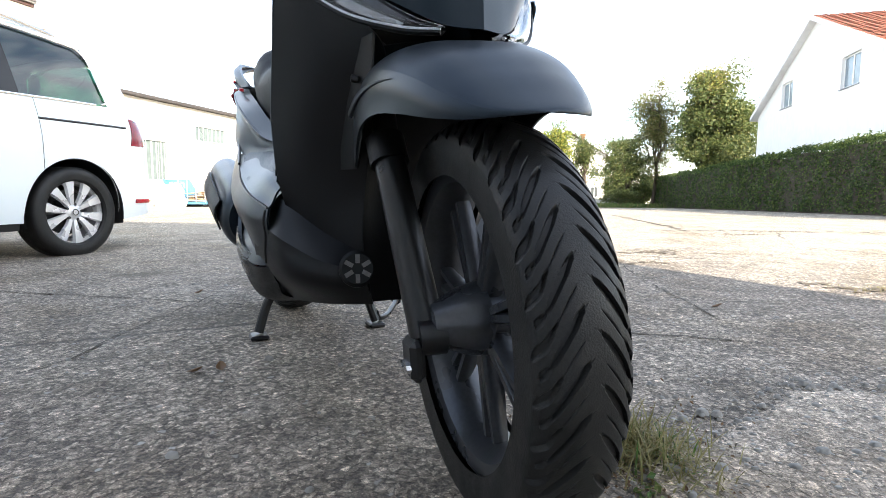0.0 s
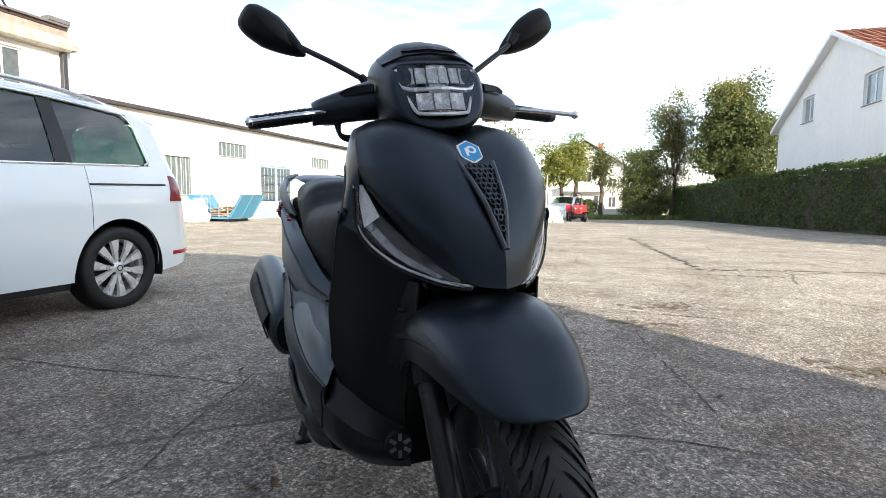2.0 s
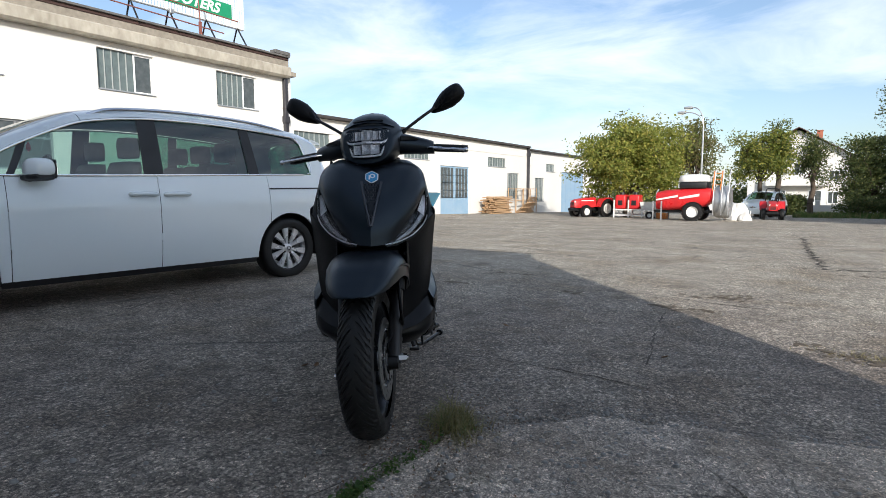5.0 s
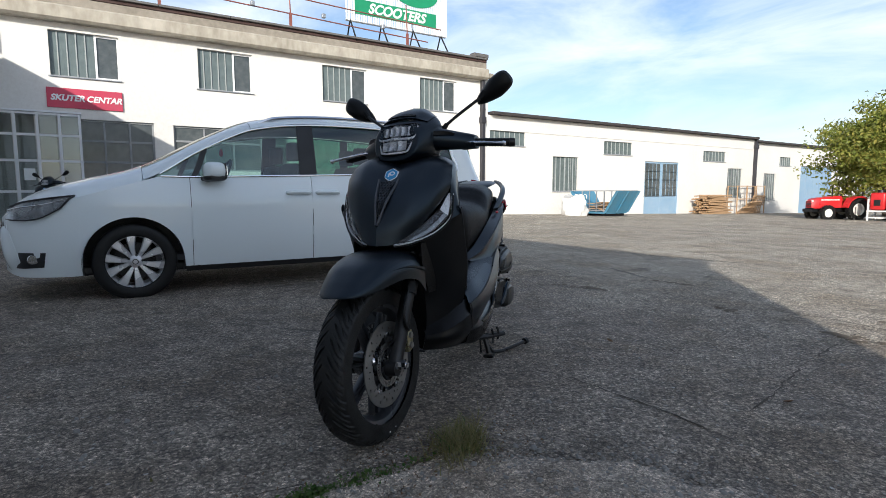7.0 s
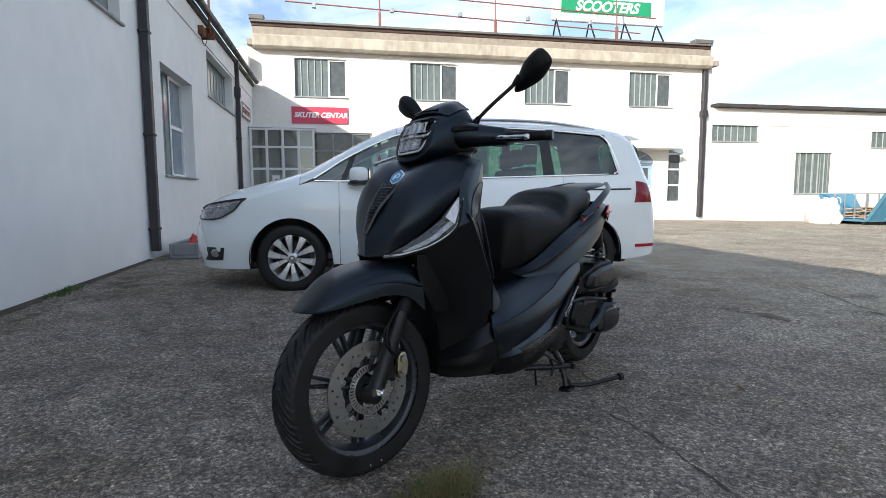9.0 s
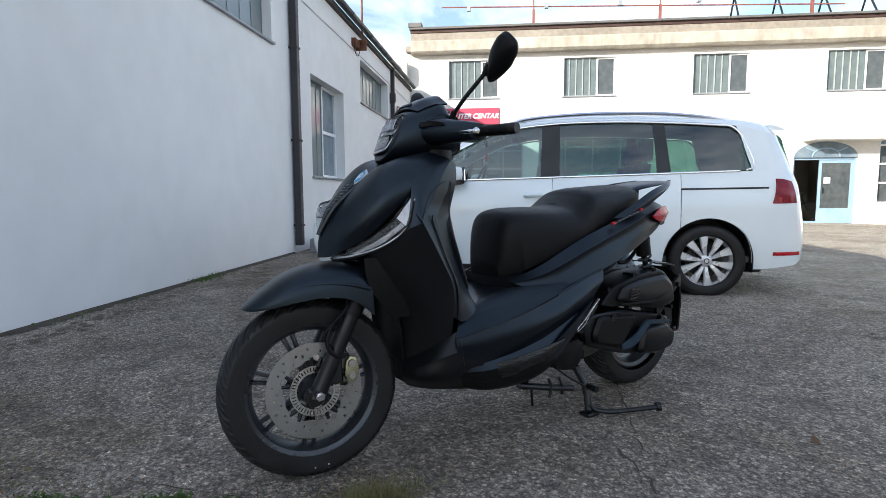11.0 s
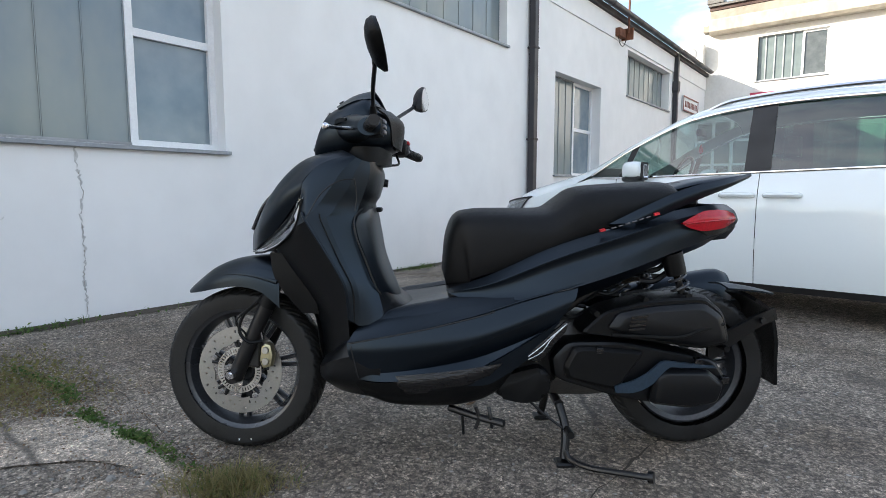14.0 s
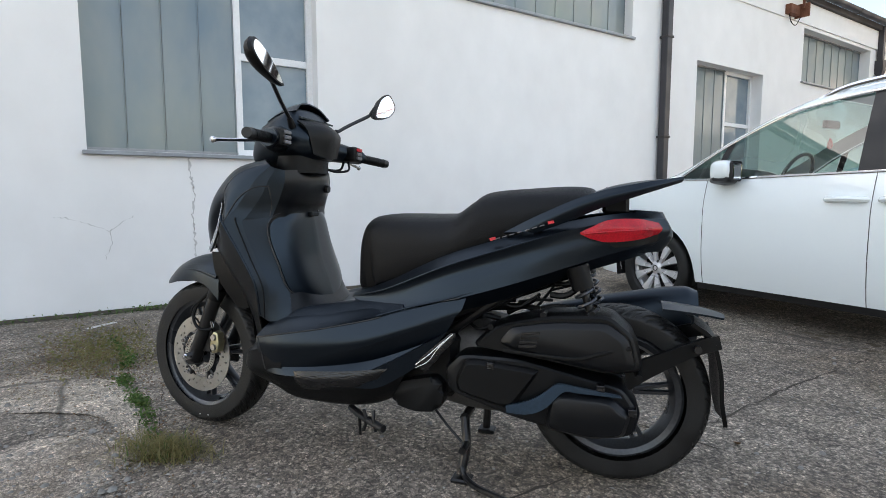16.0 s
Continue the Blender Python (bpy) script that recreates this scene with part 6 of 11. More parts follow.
for s in (1, -1):
    bm = BM()
    surf(bm, [[(-1.485, s * 0.2095, 0.826), (-1.54, s * 0.198, 0.850), (-1.62, s * 0.164, 0.853), (-1.680, s * 0.117, 0.840)],
              [(-1.462, s * 0.2175, 0.812), (-1.54, s * 0.205, 0.818), (-1.63, s * 0.170, 0.822), (-1.692, s * 0.114, 0.822)],
              [(-1.490, s * 0.2110, 0.796), (-1.54, s * 0.197, 0.786), (-1.62, s * 0.163, 0.792), (-1.680, s * 0.117, 0.806)]], 8, 24, False, 0.008)
    tl = sp("tail_lamp", bm, "red_lens", SC, "red faceted tail lamp")
    bm = BM()
    surf(bm, [[(-1.53, s * 0.199, 0.785), (-1.61, s * 0.168, 0.793), (-1.68, s * 0.119, 0.806)], [(-1.56, s * 0.186, 0.770), (-1.62, s * 0.160, 0.775), (-1.68, s * 0.110, 0.785)]], 4, 14, False, 0.006)
    sp("lamp_mesh", bm, "plastic", tl, "black honeycomb lamp surround")
    sp("lamp_bar", tube(BM(), [(-1.475, s * 0.2175, 0.811), (-1.55, s * 0.207, 0.818), (-1.66, s * 0.152, 0.822)], 0.003, 6, 14), "red_lens", tl)
    # rows of unreadable script on the flank
    bm = BM()
    for i in range(7):
        x = -1.215 - i * 0.022
        z = 0.776 + i * 0.0068
        prism(bm, [(x, z + 0.012), (x - 0.013, z + 0.016), (x - 0.012, z + 0.0185), (x + 0.001, z + 0.0145)], s * 0.208, s * 0.2185)
    sp("model_script", bm, "grey_mark", SC, "thin silver script bar", smooth=0)
    for x, z in ((-1.20, 0.772), (-1.372, 0.824)):
        bm = BM()
        prism(bm, [(x, z + 0.012), (x - 0.016, z + 0.016), (x - 0.013, z + 0.024), (x + 0.003, z + 0.020)], s * 0.206, s * 0.2185)
        sp("red_mark", bm, "red_switch", SC, "small red flank mark", smooth=0)
    # grab rails
    bm = BM()
    surf(bm, [[(-1.235, s * 0.186, 0.808), (-1.34, s * 0.196, 0.862), (-1.48, s * 0.188, 0.922), (-1.62, s * 0.158, 0.955), (-1.745, s * 0.098, 0.974)],
              [(-1.300, s * 0.206, 0.812), (-1.38, s * 0.212, 0.854), (-1.50, s * 0.204, 0.905), (-1.63, s * 0.168, 0.938), (-1.745, s * 0.100, 0.966)],
              [(-1.330, s * 0.198, 0.808), (-1.41, s * 0.196, 0.838), (-1.52, s * 0.184, 0.884), (-1.64, s * 0.150, 0.925), (-1.742, s * 0.090, 0.958)]], 14, 34, False, 0.014)
    sp("grab_rail", bm, "matt_black", SC, "curved matt black pillion grab rail")
bm = BM()
smooth_loft(bm, [[(x, y * w, z + k * t) for y, k in ((-1, 0), (-0.7, 0.9), (0, 1.1), (0.7, 0.9), (1, 0), (0.7, -0.7), (0, -0.9), (-0.7, -0.7))] for x, w, z, t in ((-1.48, 0.075, 0.915, 0.010), (-1.56, 0.11, 0.938, 0.013), (-1.66, 0.115, 0.953, 0.013), (-1.735, 0.09, 0.962, 0.008))], 16, 20)
sp("rack_bridge", bm, "matt_black")
sp("rack_post", box(BM(), -1.60, -1.52, -0.04, 0.04, 0.86, 0.945, 0.01), "plastic")

# ---- panel seams laid onto the bodywork ----
def drape(name, parts, pts, s, r, mat, parent, n=40):
    """A thin line through side-view points (x, z), laid onto the outer side of the given parts."""
    vs, fs = [], []
    for ob in parts:
        k = len(vs)
        vs += [v.co.copy() for v in ob.data.vertices]
        fs += [tuple(k + q for q in f.vertices) for f in ob.data.polygons]
    tree_ = bvhtree.BVHTree.FromPolygons(vs, fs)
    out = []
    for p in spline([(x, 0, z) for x, z in pts], n):
        hit_ = tree_.ray_cast(Vector((p.x, s * 1.0, p.z)), Vector((0, -s, 0)))[0]
        if hit_ is not None and s * hit_.y > 0.04:
            out.append(hit_ + Vector((0, s * r * 0.35, 0)))
    if len(out) > 3:
        sp(name, tube(BM(), out, r, 6, len(out)), mat, parent)


for s in (1, -1):
    skin_ = [o for o in SC.children_recursive if o.type == "MESH" and o.name.split(".")[0] in ("shield_side", "leg_shield", "inner_shield", "side_skirt", "skirt_panel", "tail_fairing", "tail_panel", "lower_fairing")]
    drape("body_seam", skin_, [(-0.275, 0.828), (-0.318, 0.905), (-0.372, 0.945), (-0.420, 0.952)], s, 0.0020, "car_trim", SC)
    drape("body_seam", skin_, [(-0.420, 0.952), (-0.424, 0.900), (-0.418, 0.850)], s, 0.0020, "car_trim", SC, 20)
    drape("body_seam", skin_, [(-0.408, 0.435), (-0.418, 0.385), (-0.430, 0.330)], s, 0.0022, "car_trim", SC, 20)
    drape("body_seam", skin_, [(-0.845, 0.545), (-0.895, 0.552), (-0.960, 0.572), (-1.040, 0.592), (-1.110, 0.608)], s, 0.0022, "car_trim", SC)

# ---- engine, drive case, air box ----
bm = BM()
smooth_loft(bm, [[(x, y, z) for y, z in ((-hw, zb), (-hw * 0.4, zb - 0.01), (hw * 0.6, zb), (hw, (zb + zt) / 2), (hw * 0.6, zt), (-hw * 0.4, zt + 0.01), (-hw, zt))] for x, hw, zb, zt in ((-0.92, 0.09, 0.27, 0.42), (-1.02, 0.13, 0.22, 0.48), (-1.20, 0.13, 0.20, 0.47), (-1.38, 0.11, 0.22, 0.42), (-1.52, 0.08, 0.24, 0.36))], 24, 24)
sp("engine_block", bm, "engine", SC, "dark grey cast engine block")
for i in range(6):
    sp("cooling_fin", box(BM(), -1.02 + i * 0.022, -1.012 + i * 0.022, -0.135, 0.150, 0.225, 0.30, 0.002), "engine", smooth=0)


def rounded(pts, n=4, r=0.3):
    """An outline with its corners cut round."""
    out = []
    k = len(pts)
    for i in range(k):
        a, b, c = Vector((*pts[i - 1], 0)), Vector((*pts[i], 0)), Vector((*pts[(i + 1) % k], 0))
        p, q = b + (a - b) * r, b + (c - b) * r
        for j in range(n + 1):
            t = j / n
            s = p * (1 - t) ** 2 + b * 2 * t * (1 - t) + q * t * t
            out.append((s.x, s.y))
    return out


def dome(name, outline, layers, mat, parent, label="", smooth=0.45):
    """A cast cover: its outline drawn out sideways, drawn in step by step towards its face. layers: (y, share of the size)."""
    pts = rounded(outline, 4, 0.22)
    cx, cz = sum(p for p, _ in pts) / len(pts), sum(q for _, q in pts) / len(pts)
    bm = BM()
    loft(bm, [[(cx + (p - cx) * (1 - (1 - k) * 0.55), y, cz + (q - cz) * k) for p, q in pts] for y, k in layers])
    return sp(name, bm, mat, parent, label, smooth)


cvt = dome("drive_case", [(-1.050, 0.375), (-1.100, 0.428), (-1.280, 0.428), (-1.470, 0.388), (-1.600, 0.360), (-1.646, 0.290), (-1.625, 0.212), (-1.470, 0.200), (-1.280, 0.232), (-1.062, 0.300)], ((0.095, 0.97), (0.185, 1.0), (0.205, 0.95), (0.210, 0.88)), "sheen", SC, "satin black belt drive case")
dome("case_cover", [(-1.090, 0.345), (-1.124, 0.418), (-1.352, 0.398), (-1.345, 0.380), (-1.268, 0.262), (-1.100, 0.306)], ((0.200, 1.0), (0.218, 0.98), (0.230, 0.84), (0.232, 0.80)), "plastic", cvt)
dome("case_bulge", [(-1.385, 0.318), (-1.410, 0.340), (-1.560, 0.338), (-1.618, 0.290), (-1.600, 0.222), (-1.500, 0.205), (-1.370, 0.222)], ((0.200, 1.0), (0.226, 0.98), (0.244, 0.80), (0.247, 0.70)), "sheen", cvt)
bm = BM()
surf(bm, [[(-1.255, 0.236, 0.284), (-1.310, 0.237, 0.300), (-1.360, 0.240, 0.328), (-1.405, 0.2425, 0.366), (-1.46, 0.242, 0.364), (-1.585, 0.234, 0.346)], [(-1.258, 0.235, 0.262), (-1.322, 0.236, 0.264), (-1.375, 0.2385, 0.290), (-1.425, 0.241, 0.344), (-1.47, 0.241, 0.346), (-1.590, 0.233, 0.341)]], 4, 34, False, 0.010)
sp("case_blade", bm, "blade", cvt, "satin grey-blue trim blade")
for x, z in ((-1.205, 0.402), (-1.530, 0.362), (-1.62, 0.30)):
    sp("case_recess", box(BM(), x - 0.012, x + 0.012, 0.205, 0.2335, z - 0.012, z + 0.010, 0.002), "film", cvt, smooth=0)
for k in range(7):
    x = -1.10 - k * 0.055
    sp("case_bolt", cyl(BM(), (x, 0.115, 0.288 - k * 0.008), (x, 0.150, 0.284 - k * 0.008), 0.006, seg=6), "steel", cvt)
air = dome("air_box", [(-1.135, 0.452), (-1.215, 0.528), (-1.375, 0.568), (-1.555, 0.580), (-1.625, 0.520), (-1.650, 0.412), (-1.555, 0.392), (-1.380, 0.420), (-1.245, 0.438)], ((0.080, 0.96), (0.175, 1.0), (0.205, 0.93), (0.212, 0.86)), "plastic", SC, "grained black air filter box")
dome("air_box_lid", [(-1.225, 0.470), (-1.262, 0.524), (-1.380, 0.546), (-1.545, 0.556), (-1.605, 0.512), (-1.628, 0.425), (-1.550, 0.408), (-1.385, 0.432)], ((0.200, 1.0), (0.222, 0.97), (0.234, 0.78), (0.236, 0.70)), "sheen", air)
sp("air_step", tube(BM(), [(-1.245, 0.226, 0.452), (-1.36, 0.236, 0.448), (-1.46, 0.238, 0.446), (-1.53, 0.237, 0.468), (-1.61, 0.226, 0.486)], 0.006, 8, 30, flat=0.6, up=(0, 1, 0)), "plastic", air)
for i in range(4):
    sp("air_slot", prism(BM(), [(-1.292 - i * 0.003, 0.468 + i * 0.013), (-1.345 - i * 0.003, 0.473 + i * 0.013), (-1.345 - i * 0.003, 0.480 + i * 0.013), (-1.292 - i * 0.003, 0.475 + i * 0.013)], 0.226, 0.2395), "film", air, smooth=0)
for x, z in ((-1.20, 0.520), (-1.36, 0.566), (-1.50, 0.578), (-1.635, 0.40)):
    sp("air_box_screw", cyl(BM(), (x, 0.150, z - 0.004), (x, 0.205, z - 0.004), 0.010, seg=8), "plastic", air)
bm = BM()
prism(bm, rounded([(-0.865, 0.300), (-0.870, 0.245), (-0.955, 0.222), (-1.040, 0.232), (-1.055, 0.310), (-1.02, 0.345), (-0.93, 0.325)]), 0.130, 0.215, bevel=0.02)
sp("engine_guard", bm, "plastic")
for s in (1, -1):
    plate = [(-0.963, 0.392), (-1.030, 0.452), (-1.085, 0.500), (-1.100, 0.498), (-1.088, 0.468), (-1.000, 0.364)]
    bk = sp("bracket_plate", prism(BM(), plate, min(s * 0.232, s * 0.246), max(s * 0.232, s * 0.246), bevel=0.003), "film", SC, "film-wrapped pillion footrest bracket")
    # film edges as silver tubes, the colour standing in for glints
    for z, w in ((0.0, 0.0016), (-0.010, 0.0012)):
        sp("film_edge", tube(BM(), [(-0.970, s * 0.2475, 0.390 + z), (-1.012, s * 0.2490, 0.424 + z * 1.9), (-1.045, s * 0.2475, 0.455 + z * 0.6), (-1.092, s * 0.2485, 0.496)], w, 6, 20), "lamp_silver", bk, "crinkled film edge coloured silver for its glints")
sp("frame_rail", tube(BM(), [(-1.02, 0.13, 0.45), (-1.20, 0.145, 0.585), (-1.36, 0.15, 0.66)], 0.016, 10, 14), "dark_metal")
sp("frame_rail", tube(BM(), [(-1.02, -0.13, 0.45), (-1.20, -0.145, 0.585), (-1.36, -0.15, 0.66)], 0.016, 10, 14), "dark_metal")
bm = BM()
for i in range(26):
    x = -1.05 - random.random() * 0.36
    z = 0.47 + random.random() * 0.10 + (-(x + 1.05)) * 0.25
    y = random.uniform(-0.08, 0.12)
    tube(bm, [(x, y, z), (x - 0.05, y + random.uniform(-0.02, 0.03), z + random.uniform(-0.02, 0.03)), (x - 0.11, y + random.uniform(-0.03, 0.03), z + random.uniform(0, 0.05))], random.uniform(0.004, 0.010), 6, 8)
lo = sp("wiring_loom", bm, "plastic", SC, "loose black wiring loom")
lo["kind"] = "stuff"
sp("under_seat_tub", smooth_loft(BM(), [[(x, y * w, z0 + (z1 - z0) * k) for y, k in ((-1, 0.1), (-1, 0.9), (0, 1), (1, 0.9), (1, 0.1), (0, 0))] for x, w, z0, z1 in ((-0.72, 0.14, 0.50, 0.60), (-0.95, 0.17, 0.48, 0.66), (-1.2, 0.15, 0.56, 0.74), (-1.5, 0.10, 0.70, 0.85))], 14, 18), "plastic")

# shocks
for s in (1, -1):
    a, b = Vector((-1.455, s * 0.165, 0.700)), Vector((-1.545, s * 0.165, 0.410))
    sh = sp("rear_shock", cyl(BM(), a, b, 0.012, seg=12), "dark_metal", SC, "rear shock absorber with a black coil spring")
    d = (b - a)
    sp("shock_cap", cyl(BM(), a - d * 0.04, a + d * 0.20, 0.036, 0.032, 16), "plastic", sh)
    n, turns = 110, 7
    u = d.normalized().orthogonal().normalized()
    w = d.normalized().cross(u)
    pts = [a + d * (0.20 + 0.72 * i / n) + (u * math.cos(2 * math.pi * turns * i / n) + w * math.sin(2 * math.pi * turns * i / n)) * 0.027 for i in range(n + 1)]
    sp("spring", tube(BM(), pts, 0.0055, 6, n + 1), "rim", sh)
    sp("shock_foot", cyl(BM(), a + d * 0.92, b, 0.026, 0.018, 14), "dark_metal", sh)

# rear hugger and number-plate arm
bm = BM()
arc = [(-1.575 + 0.325 * math.cos(a), 0.285 + 0.325 * math.sin(a)) for a in np.radians([56, 50, 45, 40, 35, 30])]
surf(bm, [[(x, 0, z), (x, 0.060, z - 0.006), (x + (x + 1.575) * -0.02, 0.088, z - 0.028)] for x, z in arc], 24, 12, True, 0.004)
hg_ = sp("rear_mudguard", bm, "plastic", SC, "black plastic rear mudguard")
for s in (1, -1):
    bm = BM()
    surf(bm, [[(-1.60, s * 0.150, 0.415), (-1.70, s * 0.140, 0.455), (-1.80, s * 0.115, 0.495), (-1.86, s * 0.095, 0.510)], [(-1.60, s * 0.152, 0.330), (-1.68, s * 0.142, 0.385), (-1.79, s * 0.117, 0.445), (-1.87, s * 0.095, 0.470)]], 6, 20, False, 0.014)
    sp("mudguard_arm", bm, "plastic", hg_)
    sp("arm_bolt", cyl(BM(), (-1.80, s * 0.110, 0.470), (-1.80, s * 0.132, 0.472), 0.011, seg=12), "dark_metal", hg_)
bm = BM()
surf(bm, [[(-1.705, -0.072, 0.576), (-1.705, 0, 0.586), (-1.705, 0.072, 0.576)], [(-1.74, -0.072, 0.574), (-1.74, 0, 0.583), (-1.74, 0.072, 0.574)], [(-1.82, -0.066, 0.565), (-1.82, 0, 0.570), (-1.82, 0.066, 0.565)], [(-1.880, -0.050, 0.553), (-1.888, 0, 0.554), (-1.880, 0.050, 0.553)]], 16, 14, False, 0.006)
sp("mudguard_lip", bm, "matt_black", hg_)
bm = BM()
surf(bm, [[(-1.79, -0.10, 0.545), (-1.80, 0, 0.55), (-1.79, 0.10, 0.545)], [(-1.845, -0.10, 0.50), (-1.855, 0, 0.505), (-1.845, 0.10, 0.50)], [(-1.875, -0.095, 0.40), (-1.885, 0, 0.40), (-1.875, 0.095, 0.40)], [(-1.885, -0.085, 0.30), (-1.895, 0, 0.30), (-1.885, 0.085, 0.30)], [(-1.90, -0.07, 0.225), (-1.91, 0, 0.222), (-1.90, 0.07, 0.225)]], 24, 14, False, 0.012)
sp("plate_holder", bm, "plastic", hg_)

# silencer on the right
bm = BM()
smooth_loft(bm, [[(x, -0.215 + 0.078 * k * math.cos(a), z + 0.115 * k * math.sin(a)) for a in np.linspace(0, 2 * math.pi, 13)[:-1]] for x, z, k in ((-1.20, 0.375, 0.62), (-1.25, 0.385, 0.90), (-1.38, 0.415, 1.0), (-1.60, 0.455, 1.05), (-1.78, 0.490, 1.0), (-1.84, 0.50, 0.80))], 30, 28)
ex = sp("silencer", bm, "matt_black", SC, "matt black exhaust silencer with a heat shield")
bm = BM()
surf(bm, [[(-1.26, -0.285, 0.44), (-1.45, -0.292, 0.49), (-1.70, -0.292, 0.545)], [(-1.26, -0.305, 0.40), (-1.45, -0.310, 0.435), (-1.70, -0.312, 0.48)], [(-1.28, -0.288, 0.34), (-1.45, -0.296, 0.375), (-1.70, -0.298, 0.41)]], 8, 20, False, 0.006)
sp("heat_shield", bm, "plastic", ex)
sp("exhaust_pipe", tube(BM(), [(-0.98, -0.10, 0.24), (-1.08, -0.15, 0.235), (-1.16, -0.19, 0.29), (-1.22, -0.21, 0.37)], 0.024, 12, 20), "steel", ex, "heat-stained steel exhaust pipe")

# centre stand, foot rest
cs = sp("centre_stand", cyl(BM(), (-1.10, -0.13, 0.185), (-1.10, 0.13, 0.185), 0.016, seg=12), "dark_metal")
for s in (1, -1):
    sp("stand_leg", tube(BM(), [(-1.10, s * 0.125, 0.185), (-1.115, s * 0.165, 0.11), (-1.105, s * 0.195, 0.022)], 0.015, 10, 12), "dark_metal", cs)
    sp("stand_foot", box(BM(), -1.14, -1.075, s * 0.195 - 0.028, s * 0.195 + 0.028, 0.001, 0.016, 0.005), "dark_metal", cs)
sp("stand_tang", tube(BM(), [(-1.107, 0.198, 0.050), (-1.122, 0.213, 0.028), (-1.165, 0.255, 0.022), (-1.240, 0.306, 0.030), (-1.332, 0.360, 0.040)], 0.0100, 10, 24), "dark_metal", cs)
sp("tang_pad", cyl(BM(), (-1.326, 0.356, 0.040), (-1.340, 0.365, 0.042), 0.019, seg=12), "dark_metal", cs)
sp("stand_stop", cyl(BM(), (-1.118, 0.175, 0.115), (-1.118, 0.225, 0.115), 0.013, seg=10), "dark_metal", cs)
sp("stand_spring", tube(BM(), [(-0.98, 0.11, 0.21), (-1.04, 0.14, 0.16), (-1.10, 0.17, 0.12)], 0.0045, 8, 12), "dark_metal", cs)
ss = sp("side_stand", tube(BM(), [(-0.72, 0.20, 0.205), (-0.80, 0.26, 0.200), (-0.885, 0.312, 0.196)], 0.012, 10, 12), "dark_metal", SC, "folded black side stand")
sp("stand_hook", tube(BM(), [(-0.80, 0.27, 0.235), (-0.81, 0.275, 0.20), (-0.80, 0.275, 0.165)], 0.006, 8, 10), "dark_metal", ss)
sp("stand_hook", tube(BM(), [(-0.84, 0.285, 0.24), (-0.845, 0.295, 0.21), (-0.85, 0.29, 0.175)], 0.006, 8, 10), "dark_metal", ss)
sp("drain_tube", cyl(BM(), (-0.76, 0.22, 0.21), (-0.765, 0.225, 0.125), 0.005, seg=8), "plastic")

# ---- handlebar, lamp, mirrors ----
def cowl_ring(x, hw, zb, zt, lean):
    out = []
    for i in range(16):
        a = 2 * math.pi * i / 16
        c, s = math.cos(a), math.sin(a)
        y = hw * math.copysign(abs(c) ** 0.75, c)
        z = (zb + zt) / 2 + (zt - zb) / 2 * math.copysign(abs(s) ** 0.8, s)
        out.append((x - (z - zb) * lean, y * (0.92 + 0.16 * (z - zb) / (zt - zb)), z))
    return out


bm = BM()
smooth_loft(bm, [cowl_ring(-0.268, 0.082, 1.035, 1.168, 0.42), cowl_ring(-0.272, 0.104, 1.022, 1.184, 0.42), cowl_ring(-0.315, 0.124, 1.015, 1.208, 0.40), cowl_ring(-0.375, 0.134, 1.015, 1.224, 0.30), cowl_ring(-0.440, 0.130, 1.022, 1.228, 0.15), cowl_ring(-0.500, 0.118, 1.035, 1.185, 0.0), cowl_ring(-0.540, 0.090, 1.050, 1.150, 0.0)], 44, 44)
hc = sp("handlebar_cowl", bm, "matt_black", steer=True)
bm = BM()
surf(bm, [[(-0.345, 0.0, 1.200), (-0.350, 0.06, 1.195), (-0.370, 0.110, 1.178)], [(-0.405, 0.0, 1.236), (-0.410, 0.062, 1.229), (-0.428, 0.112, 1.202)], [(-0.470, 0.0, 1.256), (-0.474, 0.055, 1.246), (-0.488, 0.098, 1.212)]], 14, 12, True, 0.005)
sp("fly_screen", bm, "matt_black", hc, steer=True)
bm = BM()
surf(bm, [[(-0.352, 0.0, 1.211), (-0.360, 0.065, 1.206)], [(-0.366, 0.0, 1.220), (-0.372, 0.058, 1.215)]], 3, 10, True, 0.004)
sp("screen_slot", bm, "plastic", hc, steer=True)
